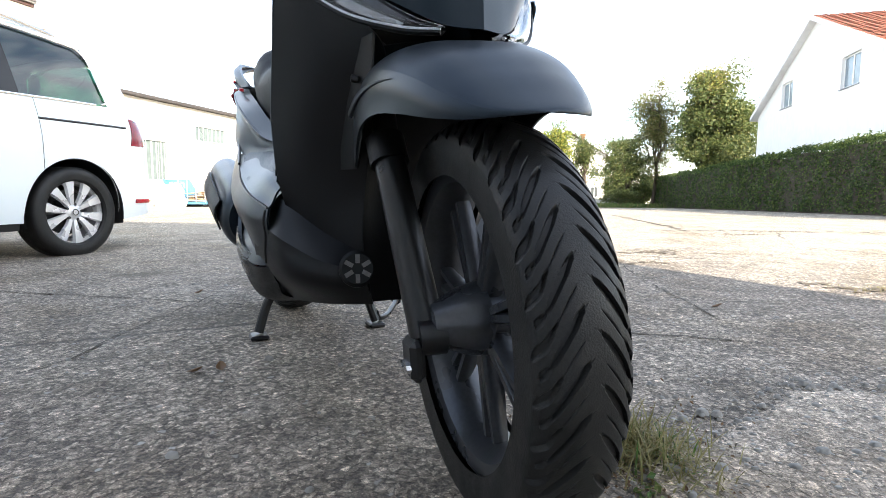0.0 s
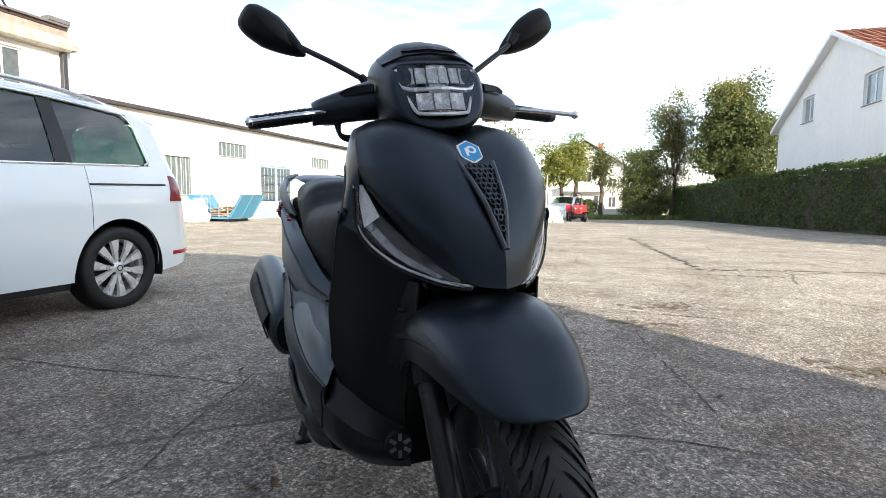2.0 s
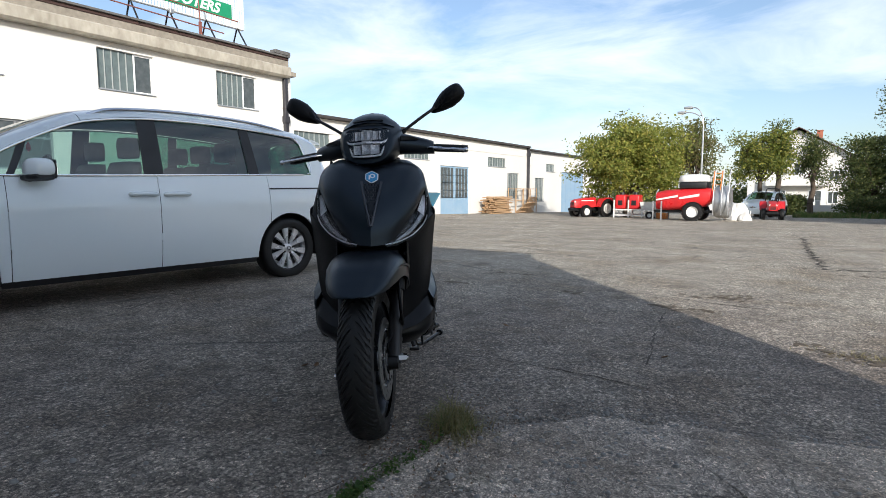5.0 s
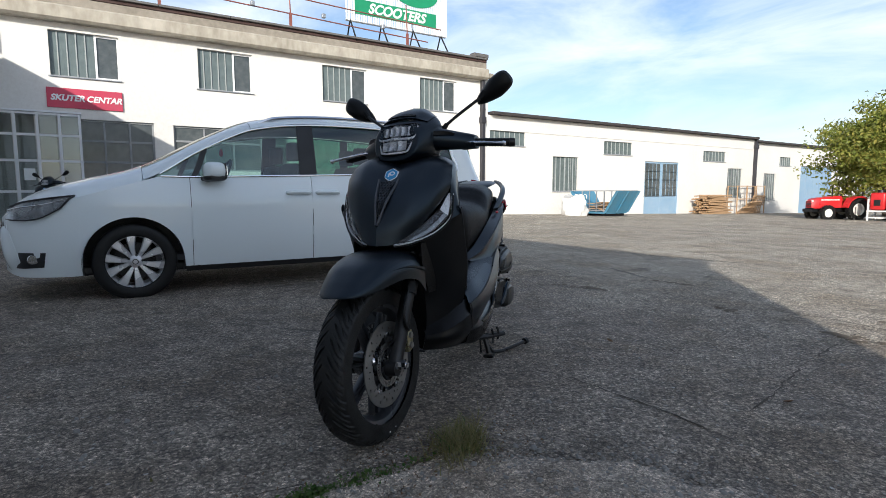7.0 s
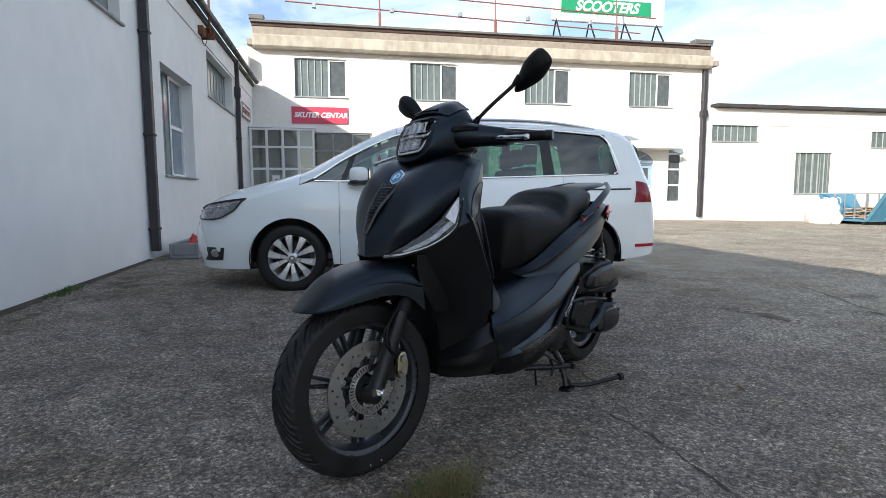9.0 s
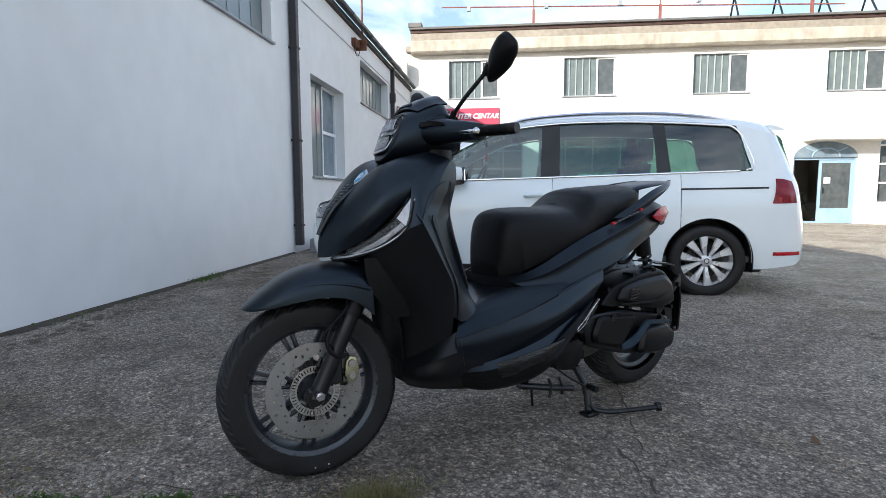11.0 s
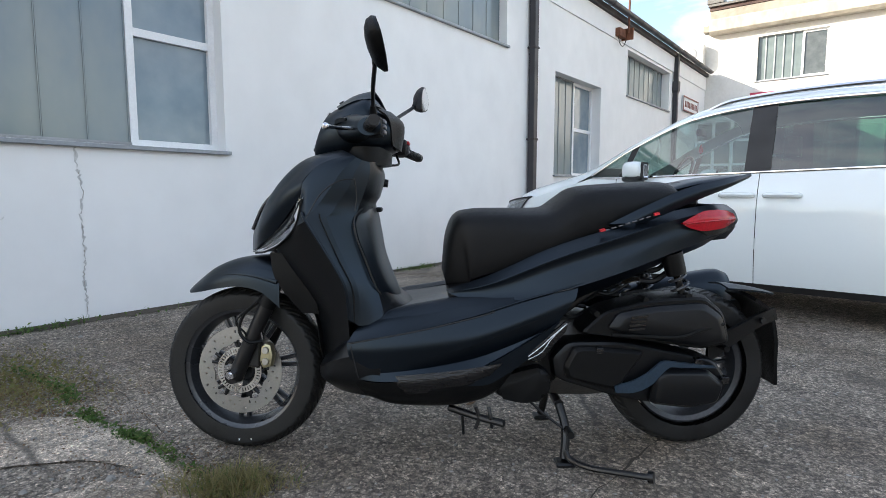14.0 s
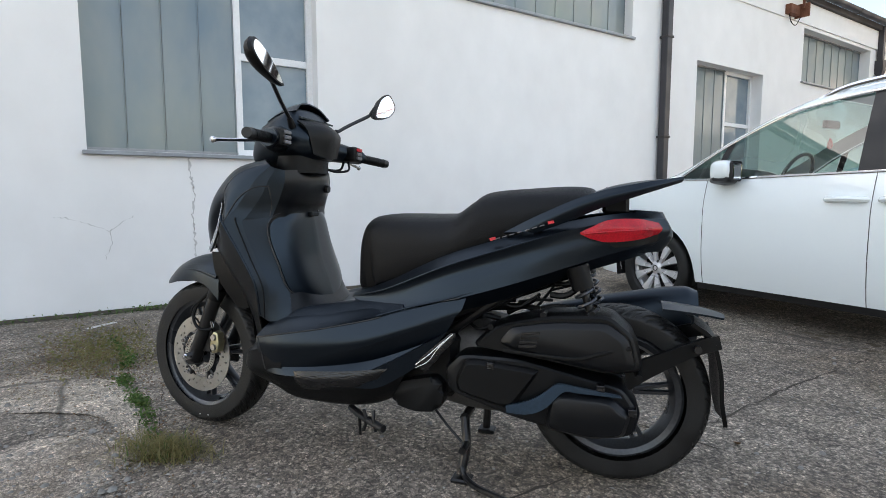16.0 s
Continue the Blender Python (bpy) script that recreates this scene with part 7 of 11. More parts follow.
for s in (1, -1):
    bm = BM()
    smooth_loft(bm, [[(cx + 0.055 * k * math.cos(a), s * y, cz + 0.042 * k * math.sin(a)) for a in np.linspace(0, 2 * math.pi, 13)[:-1]] for y, cx, cz, k in ((0.08, -0.415, 1.110, 1.15), (0.14, -0.435, 1.108, 1.05), (0.20, -0.470, 1.100, 0.88), (0.245, -0.500, 1.094, 0.74), (0.262, -0.512, 1.090, 0.66))], 20, 22)
    sp("bar_shroud", bm, "matt_black", hc, steer=True)
    bm = BM()
    surf(bm, [[(-0.372, s * 0.130, 1.135), (-0.40, s * 0.175, 1.135), (-0.425, s * 0.20, 1.128)], [(-0.368, s * 0.130, 1.118), (-0.40, s * 0.17, 1.122), (-0.425, s * 0.195, 1.122)]], 3, 10, False, 0.006)
    sp("shroud_vent", bm, "plastic", hc, steer=True)
    bm = BM()
    cyl(bm, (-0.508, s * 0.255, 1.090), (-0.554, s * 0.388, 1.080), 0.0165, 0.0165, 20)
    grip = sp("handlebar_grip", bm, "plastic", SC, "black rubber handlebar grip", steer=True)
    for i in range(9):
        p = Vector((-0.508, s * 0.255, 1.090)).lerp(Vector((-0.554, s * 0.388, 1.080)), 0.15 + i * 0.085)
        q = p + Vector((-0.048, s * 0.13, -0.012)).normalized() * 0.006
        sp("grip_rib", cyl(BM(), p, q, 0.0178, seg=20), "plastic", grip, steer=True)
    sp("bar_end", cyl(BM(), (-0.554, s * 0.388, 1.080), (-0.562, s * 0.410, 1.079), 0.0185, 0.016, 20), "dark_metal", grip, steer=True)
    sp("brake_lever", tube(BM(), [(-0.465, s * 0.225, 1.090), (-0.440, s * 0.280, 1.082), (-0.428, s * 0.345, 1.073), (-0.424, s * 0.400, 1.066)], 0.0085, 10, 20, flat=0.7, up=(0, 0, 1)), "chrome", SC, "polished alloy brake lever", steer=True)
    sp("lever_ball", lathe(BM(), [(0.001, -0.010), (0.008, -0.007), (0.0105, 0), (0.008, 0.007), (0.001, 0.010)], 14, (-0.424, s * 0.405, 1.065), closed=False), "chrome", SC, steer=True)
    sp("switch_block", box(BM(), -0.545, -0.485, s * 0.215 - 0.03, s * 0.215 + 0.03, 1.065, 1.125, 0.012, seg=2), "plastic", SC, steer=True)
    for k in range(3):
        sp("switch_button", box(BM(), -0.552, -0.543, s * 0.215 - 0.02, s * 0.215 + 0.012, 1.074 + k * 0.016, 1.086 + k * 0.016, 0.002), "red_switch" if (s < 0 and k == 2) else "grey_mark", SC, "red engine switch" if (s < 0 and k == 2) else "", steer=True)
    # mirror
    MD = Vector((-0.016, 0.029, 0.010)) if s > 0 else Vector((-0.041, -0.034, 0.004))
    stem = sp("mirror", tube(BM(), [(-0.492, s * 0.125, 1.165), Vector((-0.500, s * 0.180, 1.208)) + MD * 0.4, Vector((-0.515, s * 0.238, 1.252)) + MD * 0.9, Vector((-0.520, s * 0.255, 1.268)) + MD], 0.007, 8, 20), "dark_metal", SC, "oval rear-view mirror on a thin black stem", steer=True)
    sp("mirror_boot", cyl(BM(), (-0.490, s * 0.118, 1.150), (-0.494, s * 0.140, 1.178), 0.014, 0.009, 14), "plastic", stem, steer=True)
    ctr, ax_u = Vector((-0.550, s * 0.306, 1.298)) + MD, Vector((0, s * 0.82, 0.57)).normalized()
    nrm = Vector((-0.87, -0.46, 0.08)).normalized() if s > 0 else Vector((-0.97, 0.18, 0.10)).normalized()
    ax_v = nrm.cross(ax_u).normalized()

    def rim_point(i, k):
        """Paddle outline: square-shouldered outside, running to a narrow tip at the stem."""
        c, sn = math.cos(2 * math.pi * i / 32), math.sin(2 * math.pi * i / 32)
        u = 0.077 * c ** 0.6 if c > 0 else -0.096 * abs(c)
        v = 0.042 * math.copysign(abs(sn) ** (0.62 if c > 0 else 1.0), sn) * (1.0 if c > 0 else 1.0 - 0.45 * abs(c))
        return ax_u * u * k + ax_v * v * k
    rings = [[ctr - nrm * dpt + rim_point(i, k) for i in range(32)] for dpt, k in ((-0.002, 1.0), (0.010, 1.02), (0.028, 0.86), (0.040, 0.55), (0.045, 0.2))]
    sp("mirror_shell", loft(BM(), rings), "plastic", stem, steer=True)
    bm = BM()
    bm.faces.new([bm.verts.new(ctr + nrm * 0.0035 + rim_point(i, 0.89)) for i in range(32)])
    sp("mirror_glass", bm, "mirror", stem, "silvered mirror glass", smooth=0, steer=True)
    sp("mirror_neck", tube(BM(), [Vector((-0.518, s * 0.246, 1.258)) + MD, Vector((-0.530, s * 0.268, 1.282)) + MD], 0.013, 10, 6, taper=lambda t: 0.8 + 0.6 * t), "plastic", stem, steer=True)

# headlamp in the cowl
def lamp_pt(y, z, out):
    return (-0.268 - (z - 1.035) * 0.42 + out - abs(y) ** 2 * 3.2, y, z)


def lamp_outline(k):
    half = [(0.0, 1.168), (0.072, 1.170), (0.090, 1.162), (0.084, 1.118), (0.064, 1.062), (0.052, 1.051), (0.0, 1.048)]
    pts = half + [(-y, z) for y, z in half[-2:0:-1]]
    return [((y) * k, 1.106 + (z - 1.106) * k) for y, z in pts]


bm = BM()
loft(bm, [[lamp_pt(y, z, 0.012) for y, z in lamp_outline(1.05)], [lamp_pt(y, z, 0.017) for y, z in lamp_outline(1.02)], [lamp_pt(y, z, 0.004) for y, z in lamp_outline(0.93)]], caps=False)
hl = sp("headlamp", bm, "plastic", SC, "LED headlamp behind a clear lens", steer=True)
bm = BM()
vs = [bm.verts.new(lamp_pt(y, z, 0.0045)) for y, z in lamp_outline(0.97)]
c0 = bm.verts.new(lamp_pt(0, 1.106, 0.006))
for i in range(len(vs)):
    bm.faces.new((vs[i], vs[(i + 1) % len(vs)], c0))
sp("lamp_bowl", bm, "lamp_silver", hl, steer=True)
for z0, z1, hw, n in ((1.121, 1.158, 0.074, 6), (1.062, 1.100, 0.054, 3)):
    for i in range(n):
        y0, y1 = -hw + 2 * hw * i / n, -hw + 2 * hw * (i + 1) / n - 0.0025
        bm = BM()
        surf(bm, [[lamp_pt(y0, z0, 0.013), lamp_pt((y0 + y1) / 2, z0, 0.010), lamp_pt(y1, z0, 0.013)], [lamp_pt(y0, (z0 + z1) / 2, 0.010), lamp_pt((y0 + y1) / 2, (z0 + z1) / 2, 0.003), lamp_pt(y1, (z0 + z1) / 2, 0.010)], [lamp_pt(y0, z1, 0.013), lamp_pt((y0 + y1) / 2, z1, 0.009), lamp_pt(y1, z1, 0.013)]], 6, 6, False, 0.002)
        sp("reflector_cell", bm, "lamp_dark", hl, steer=True)
sp("light_guide", tube(BM(), [lamp_pt(-0.086, 1.157, 0.013), lamp_pt(-0.076, 1.113, 0.015), lamp_pt(0, 1.110, 0.018), lamp_pt(0.076, 1.113, 0.015), lamp_pt(0.086, 1.157, 0.013)], 0.0055, 8, 30), "lamp_silver", hl, "bright light guide strip", steer=True)
sp("light_guide", tube(BM(), [lamp_pt(-0.078, 1.112, 0.012), lamp_pt(-0.060, 1.064, 0.013), lamp_pt(-0.049, 1.056, 0.014), lamp_pt(0, 1.053, 0.016), lamp_pt(0.049, 1.056, 0.014), lamp_pt(0.060, 1.064, 0.013), lamp_pt(0.078, 1.112, 0.012)], 0.004, 8, 40), "white_mark", hl, steer=True)
bm = BM()
A = [[lamp_pt(y, z, 0.019 + 0.006 * (1 - k)) for y, z in lamp_outline(k)] for k in (1.0, 0.7, 0.35)]
loft(bm, A, caps=False)
bm.faces.new([v for v in list(bm.verts)[-12:]])
sp("lamp_lens", bm, "lens", hl, steer=True)
bm = BM()
surf(bm, [[(-0.470, 0.075, 1.205), (-0.505, 0.085, 1.190)], [(-0.478, -0.075, 1.205), (-0.515, -0.085, 1.190)]], 8, 6, False, 0.006)
sp("instrument_panel", bm, "pane_dark", hc, "dark glossy instrument display", steer=True)
bm = BM()
surf(bm, [[(-0.505, 0.11, 1.175), (-0.540, 0.10, 1.14), (-0.545, 0.07, 1.06)], [(-0.530, 0.0, 1.182), (-0.570, 0.0, 1.14), (-0.560, 0.0, 1.05)], [(-0.505, -0.11, 1.175), (-0.540, -0.10, 1.14), (-0.545, -0.07, 1.06)]], 12, 12, False, 0.006)
sp("rear_cowl", bm, "plastic", hc, steer=True)
sp("cable_loop", tube(BM(), [(-0.49, -0.20, 1.075), (-0.47, -0.20, 1.035), (-0.45, -0.15, 1.030), (-0.43, -0.10, 1.045)], 0.005, 8, 16), "plastic", SC, steer=True)
sp("throttle_cable", tube(BM(), [(-0.50, -0.21, 1.07), (-0.515, -0.19, 1.03), (-0.49, -0.13, 1.02), (-0.46, -0.09, 1.035)], 0.0045, 8, 16), "plastic", SC, steer=True)


# ---- the white people carrier: x forwards, y to its left ----
CAR = thing("parked_car", "white people carrier with dark rear glass and alloy wheels", "car", pose(-4.415, 0.9925, -0.018, 0, 0, -93.55))
HUBS = (1.432, -1.465)
WR, ARCH = 0.325, 0.382


CURVES = {}


def ipl(x, xs, ys):
    return float(np.interp(x, xs, ys))


def sm(x, xs, ys):
    """Smooth interpolation through a few stations."""
    key = (tuple(xs), tuple(ys))
    if key not in CURVES:
        P = spline([(a, b, 0) for a, b in zip(xs, ys)], 160)
        CURVES[key] = ([p.x for p in P], [p.y for p in P])
    return float(np.interp(x, *CURVES[key]))


def belt(x):
    return ipl(x, [-2.46, -1.8, -0.93, -0.09, 0.96, 1.22, 1.6], [1.14, 1.118, 1.093, 1.07, 1.045, 1.05, 1.0])


def roof_rail(x):
    """Height of the roof's edge over the side windows."""
    return sm(x, [-2.46, -2.2, -2.0, -1.75, -1.4, -0.7, -0.1, 0.25, 0.5, 0.9, 1.22, 1.45], [1.415, 1.455, 1.487, 1.518, 1.555, 1.59, 1.582, 1.54, 1.48, 1.285, 1.080, 0.98])


def crown(x):
    """Height of the body on the centre line."""
    return sm(x, [-2.46, -2.40, -2.25, -2.0, -1.5, -0.6, 0.0, 0.4, 0.8, 1.2, 1.45, 1.75, 2.0, 2.22, 2.36, 2.40], [1.52, 1.545, 1.58, 1.615, 1.655, 1.69, 1.675, 1.62, 1.45, 1.235, 1.13, 1.055, 0.985, 0.885, 0.74, 0.60])


def half(x, z):
    """Half width of the body side at station x and height z."""
    w = sm(x, [-2.46, -2.40, -2.3, -2.15, -1.97, -1.7, -1.3, -0.6, 0.5, 1.3, 1.8, 2.1, 2.28, 2.36, 2.40], [0.57, 0.69, 0.79, 0.855, 0.885, 0.910, 0.935, 0.945, 0.945, 0.935, 0.90, 0.81, 0.66, 0.50, 0.32])
    if z < 0.62:
        w -= 0.055 * ((0.62 - z) / 0.42) ** 2
    elif z < 0.80:
        w += 0.0
    elif z < belt(x):
        w -= 0.05 * ((z - 0.80) / 0.25) ** 1.6
    else:
        w -= 0.05 * ((belt(x) - 0.80) / 0.25) ** 1.6 + 0.30 * (z - belt(x)) * (0.75 + 0.35 * (z - belt(x)))
    return w


def sill(x, lift=0.0):
    z = ipl(x, [-2.46, -2.30, -1.95, -1.0, 1.0, 1.9, 2.25, 2.40], [0.36, 0.29, 0.255, 0.265, 0.265, 0.225, 0.225, 0.27])
    for h in HUBS:
        d = abs(x - h)
        if d < ARCH:
            z = max(z, WR + math.sqrt(ARCH * ARCH - d * d))
    return z


def stations(x0, x1, extra=()):
    s = set(np.round(np.linspace(x0, x1, max(2, int(abs(x1 - x0) / 0.03) + 1)), 4)) | set(extra)
    for h in HUBS:
        for k in range(41):
            v = round(h + ARCH * math.cos(math.pi * k / 40), 4)
            if min(x0, x1) <= v <= max(x0, x1):
                s.add(v)
    return sorted(s)


def flank(bm, x0, x1, z0, z1, s, n=22, thick=0.006):
    """A piece of the body side between two stations; z0, z1: functions of the station."""
    fs, xs = [], stations(x0, x1)
    grid = [[bm.verts.new((x, s * half(x, z0(x) + (z1(x) - z0(x)) * j / n), z0(x) + (z1(x) - z0(x)) * j / n)) for j in range(n + 1)] for x in xs]
    for a, b in zip(grid, grid[1:]):
        for j in range(n):
            fs.append(bm.faces.new((a[j], a[j + 1], b[j + 1], b[j])))
    return bm


def wing_top(x):
    return belt(min(x, 1.22)) - max(0.0, x - 1.22) * 0.29


DOORS = (0.978, -0.105, -1.222)
GAP = 0.0024
for s in (1, -1):
    for a, b, nm in ((2.38, DOORS[0], "front_wing"), (DOORS[0], DOORS[1], "front_door"), (DOORS[1], DOORS[2], "sliding_door"), (DOORS[2], -2.44, "rear_quarter")):
        bm = BM()
        top = wing_top if nm == "front_wing" else belt
        flank(bm, b + GAP, a - GAP, sill, top, s)
        p = part(nm, bm, "car_white", CAR)
        if "door" in nm:
            hx = (b + 0.135) if nm == "front_door" else (a - 0.155)
            z = 0.908
            y = s * (half(hx, z) + 0.012)
            h = part("door_handle", tube(BM(), [(hx - 0.105, s * (half(hx, z) - 0.006), z), (hx - 0.082, y + s * 0.014, z + 0.002), (hx, y + s * 0.024, z + 0.006), (hx + 0.082, y + s * 0.014, z + 0.002), (hx + 0.105, s * (half(hx, z) - 0.006), z)], 0.024, 8, 20, flat=0.8, up=(0, 0, 1)), "car_white", p)
    bm = BM()
    xs = np.linspace(-1.226, -2.03, 30)
    tube(bm, [(x, s * (half(x, 0.955) + 0.001), 0.962 + (x + 1.1) * -0.012) for x in xs[::4]], 0.008, 6, 30)
    part("slide_rail", bm, "car_trim", CAR, "black sliding-door rail")
    # black strip stands in for the shaded underside of the sill
    bm = BM()
    flank(bm, 1.04, -1.07, lambda x: 0.215, lambda x: 0.262, s, 4)
    for v in bm.verts:
        v.co.y -= s * 0.018
    part("sill_trim", bm, "car_trim", CAR)
    # window band: pillars and glass
    cuts = [(1.205, 1.20, "A"), (0.965, 0.875, "quarter"), (0.915, 0.81, "mirror_pillar"), (0.0, -0.01, "door"), (-0.17, -0.17, "B"), (-1.02, -0.99, "slide"), (-1.14, -1.09, "C"), (-1.86, -1.70, "rear"), (-2.44, -2.44, "D")]
    names = [("quarter_window", "car_glass"), ("window_post", "car_trim"), ("front_window", "car_glass"), ("window_post", "car_trim"), ("slide_window", "car_dark_glass"), ("window_post", "car_trim"), ("rear_window", "car_dark_glass"), ("rear_post", "car_white")]
    for (b0, t0, _), (b1, t1, _), (nm, mt) in zip(cuts, cuts[1:], names):
        bm = BM()
        nu, nv = 26, 12
        grid = []
        inset = 0.012 if "window" in nm and "post" not in nm else 0.0 if nm == "rear_post" else 0.004
        for i in range(nu + 1):
            u = i / nu
            col = []
            for j in range(nv + 1):
                v = j / nv
                xb, xt = b0 + (b1 - b0) * u, t0 + (t1 - t0) * u
                x = xb + (xt - xb) * v
                z = belt(x) + 0.012 + (roof_rail(x) - belt(x) - 0.03) * v
                if nm == "rear_post":
                    z = belt(x) - 0.003 + (roof_rail(x) - belt(x) + 0.006) * v
                col.append(bm.verts.new((x, s * (half(x, z) - inset), z)))
            grid.append(col)
        for a, b in zip(grid, grid[1:]):
            for j in range(nv):
                bm.faces.new((a[j], a[j + 1], b[j + 1], b[j]))
        q = part(nm, bm, mt, CAR)
    # bright strips under and over the glass
    part("belt_strip", tube(BM(), [(x, s * (half(x, belt(x)) + 0.003), belt(x) + 0.004) for x in np.linspace(1.205, -1.72, 30)], 0.009, 6, 90, flat=0.5, up=(0, 1, 0)), "chrome", CAR, "bright window strip")
    part("roof_strip", tube(BM(), [(x, s * (half(x, roof_rail(x) - 0.012) + 0.008), roof_rail(x) - 0.012) for x in [1.21, 1.12, 1.0, 0.9, 0.75, 0.6, 0.45, 0.3, 0.1, -0.2, -0.5, -0.8, -1.1, -1.35, -1.55, -1.66]] + [(x, s * (half(x, z) + 0.003), z) for x, z in ((-1.745, 1.445), (-1.82, 1.33), (-1.875, 1.22), (-1.865, 1.155), (-1.78, 1.126))], 0.009, 6, 110, flat=0.5, up=(0, 1, 0)), "chrome", CAR, "bright window strip")
    part("roof_bar", tube(BM(), [(0.34, s * 0.67, 1.565), (0.13, s * 0.67, 1.632), (-0.4, s * 0.665, 1.665), (-1.05, s * 0.655, 1.655), (-1.5, s * 0.635, 1.61), (-1.7, s * 0.62, 1.56)], 0.018, 8, 50), "chrome", CAR, "silver roof rail")
    # mirror
    bm = BM()
    def sq(v):
        return math.copysign(abs(v) ** 0.65, v)
    smooth_loft(bm, [[(0.790 + dx + 0.092 * k * sq(math.cos(a)), s * y, 1.100 + dz + 0.078 * k * sq(math.sin(a))) for a in np.linspace(0, 2 * math.pi, 17)[:-1]] for y, k, dx, dz in ((0.915, 0.35, 0.03, -0.03), (0.935, 0.72, 0.02, -0.012), (0.975, 0.98, 0.0, 0.0), (1.030, 0.96, -0.006, 0.004), (1.068, 0.70, -0.02, 0.006), (1.080, 0.35, -0.03, 0.006))], 22, 24)
    mr = part("door_mirror", bm, "car_white", CAR)
    part("mirror_foot", tube(BM(), [(0.85, s * (half(0.85, 1.03) - 0.02), 1.03), (0.82, s * 0.93, 1.035), (0.80, s * 0.97, 1.045)], 0.028, 8, 10), "car_trim", mr)
    part("mirror_glass", box(BM(), 0.686, 0.694, min(s * 0.945, s * 1.045), max(s * 0.945, s * 1.045), 1.045, 1.155, 0.01), "mirror", mr)
    part("mirror_bezel", box(BM(), 0.691, 0.706, min(s * 0.932, s * 1.060), max(s * 0.932, s * 1.060), 1.030, 1.170, 0.014), "car_trim", mr)
    part("mirror_base", smooth_loft(BM(), [[(0.790 + dx + 0.094 * k * sq(math.cos(a)), s * y, 1.036 + dz + 0.026 * k * sq(math.sin(a))) for a in np.linspace(0, 2 * math.pi, 13)[:-1]] for y, k, dx, dz in ((0.915, 0.5, 0.03, -0.01), (0.94, 0.9, 0.02, -0.004), (0.98, 1.0, 0.0, 0.0), (1.03, 0.95, -0.006, 0.004), (1.068, 0.6, -0.02, 0.012))], 16, 18), "car_trim", mr, "black lower mirror shell")
    # lamps
    bm = BM()
    L = [[(2.30, 0.56, 0.800), (2.20, 0.715, 0.838), (2.02, 0.832, 0.870), (1.83, 0.875, 0.892)], [(2.325, 0.57, 0.750), (2.235, 0.73, 0.765), (2.06, 0.850, 0.785), (1.87, 0.893, 0.865)], [(2.33, 0.56, 0.700), (2.25, 0.72, 0.695), (2.09, 0.845, 0.708), (1.94, 0.888, 0.785)]]
    surf(bm, [[(x, s * y, z) for x, y, z in r] for r in L], 10, 24, False, 0.004)
    hl_ = part("headlamp", bm, "lamp_glass", CAR, "clear wrap-round headlamp")
    bm = BM()
    surf(bm, [[(x - 0.008, s * (y - 0.005), z) for x, y, z in r] for r in L], 6, 20, False, 0.004)
    part("lamp_housing", bm, "lamp_grey", hl_)
    part("lamp_trim", tube(BM(), [(x + 0.002, s * (y + 0.002), z) for x, y, z in L[0]], 0.007, 6, 20), "car_trim", hl_)
    part("lamp_trim", tube(BM(), [(x + 0.002, s * (y + 0.002), z) for x, y, z in L[2]], 0.006, 6, 20), "car_trim", hl_)
    part("lamp_trim", tube(BM(), [(r[-1][0] + 0.002, s * (r[-1][1] + 0.002), r[-1][2]) for r in L], 0.006, 6, 12), "car_trim", hl_)
    part("lamp_blade", tube(BM(), [(a[0] * 0.45 + b[0] * 0.55 + 0.001, s * (a[1] * 0.45 + b[1] * 0.55 + 0.001), a[2] * 0.45 + b[2] * 0.55) for a, b in zip(L[0], L[1])], 0.008, 6, 20, taper=lambda t: 1.0 - 0.8 * t), "chrome", hl_)
    bm = BM()
    surf(bm, [[(2.372, s * 0.42, 0.625), (2.358, s * 0.50, 0.625), (2.335, s * 0.575, 0.625)], [(2.360, s * 0.42, 0.69), (2.350, s * 0.50, 0.69), (2.333, s * 0.575, 0.69)], [(2.335, s * 0.42, 0.755), (2.322, s * 0.50, 0.76), (2.304, s * 0.575, 0.765)]], 8, 10, False, 0.004)
    part("nose_panel", bm, "car_white", CAR)
    for x, y, r in ((2.255, 0.60, 0.042), (2.185, 0.70, 0.040), (2.09, 0.775, 0.030)):
        part("projector", lathe(BM(), [(0.001, 0.03), (r * 0.6, 0.026), (r, 0.0), (r * 1.1, -0.02)], 18, (x - 0.002, s * (y + 0.004), 0.765), axis="x", closed=False), "chrome", hl_)
    bm = BM()
    surf(bm, [[(x, s * (half(x, z) + 0.005), z) for x, z in ((-2.10, 1.052), (-2.16, 1.050), (-2.23, 1.042), (-2.29, 1.03))], [(x, s * (half(x, z) + 0.012), z) for x, z in ((-2.075, 0.94), (-2.15, 0.94), (-2.23, 0.935), (-2.31, 0.93))], [(x, s * (half(x, z) + 0.006), z) for x, z in ((-2.035, 0.835), (-2.14, 0.836), (-2.24, 0.838), (-2.32, 0.84))]], 10, 18, False, 0.006)
    part("tail_lamp", bm, "car_red_lens", CAR, "dark red tail lamp")
    part("rear_reflector", tube(BM(), [(x, s * (half(x, 0.39) + 0.004), 0.395) for x in (-2.05, -2.15, -2.25, -2.34)], 0.018, 6, 12, flat=0.5, up=(0, 1, 0)), "red_lens", CAR)
    bm = BM()
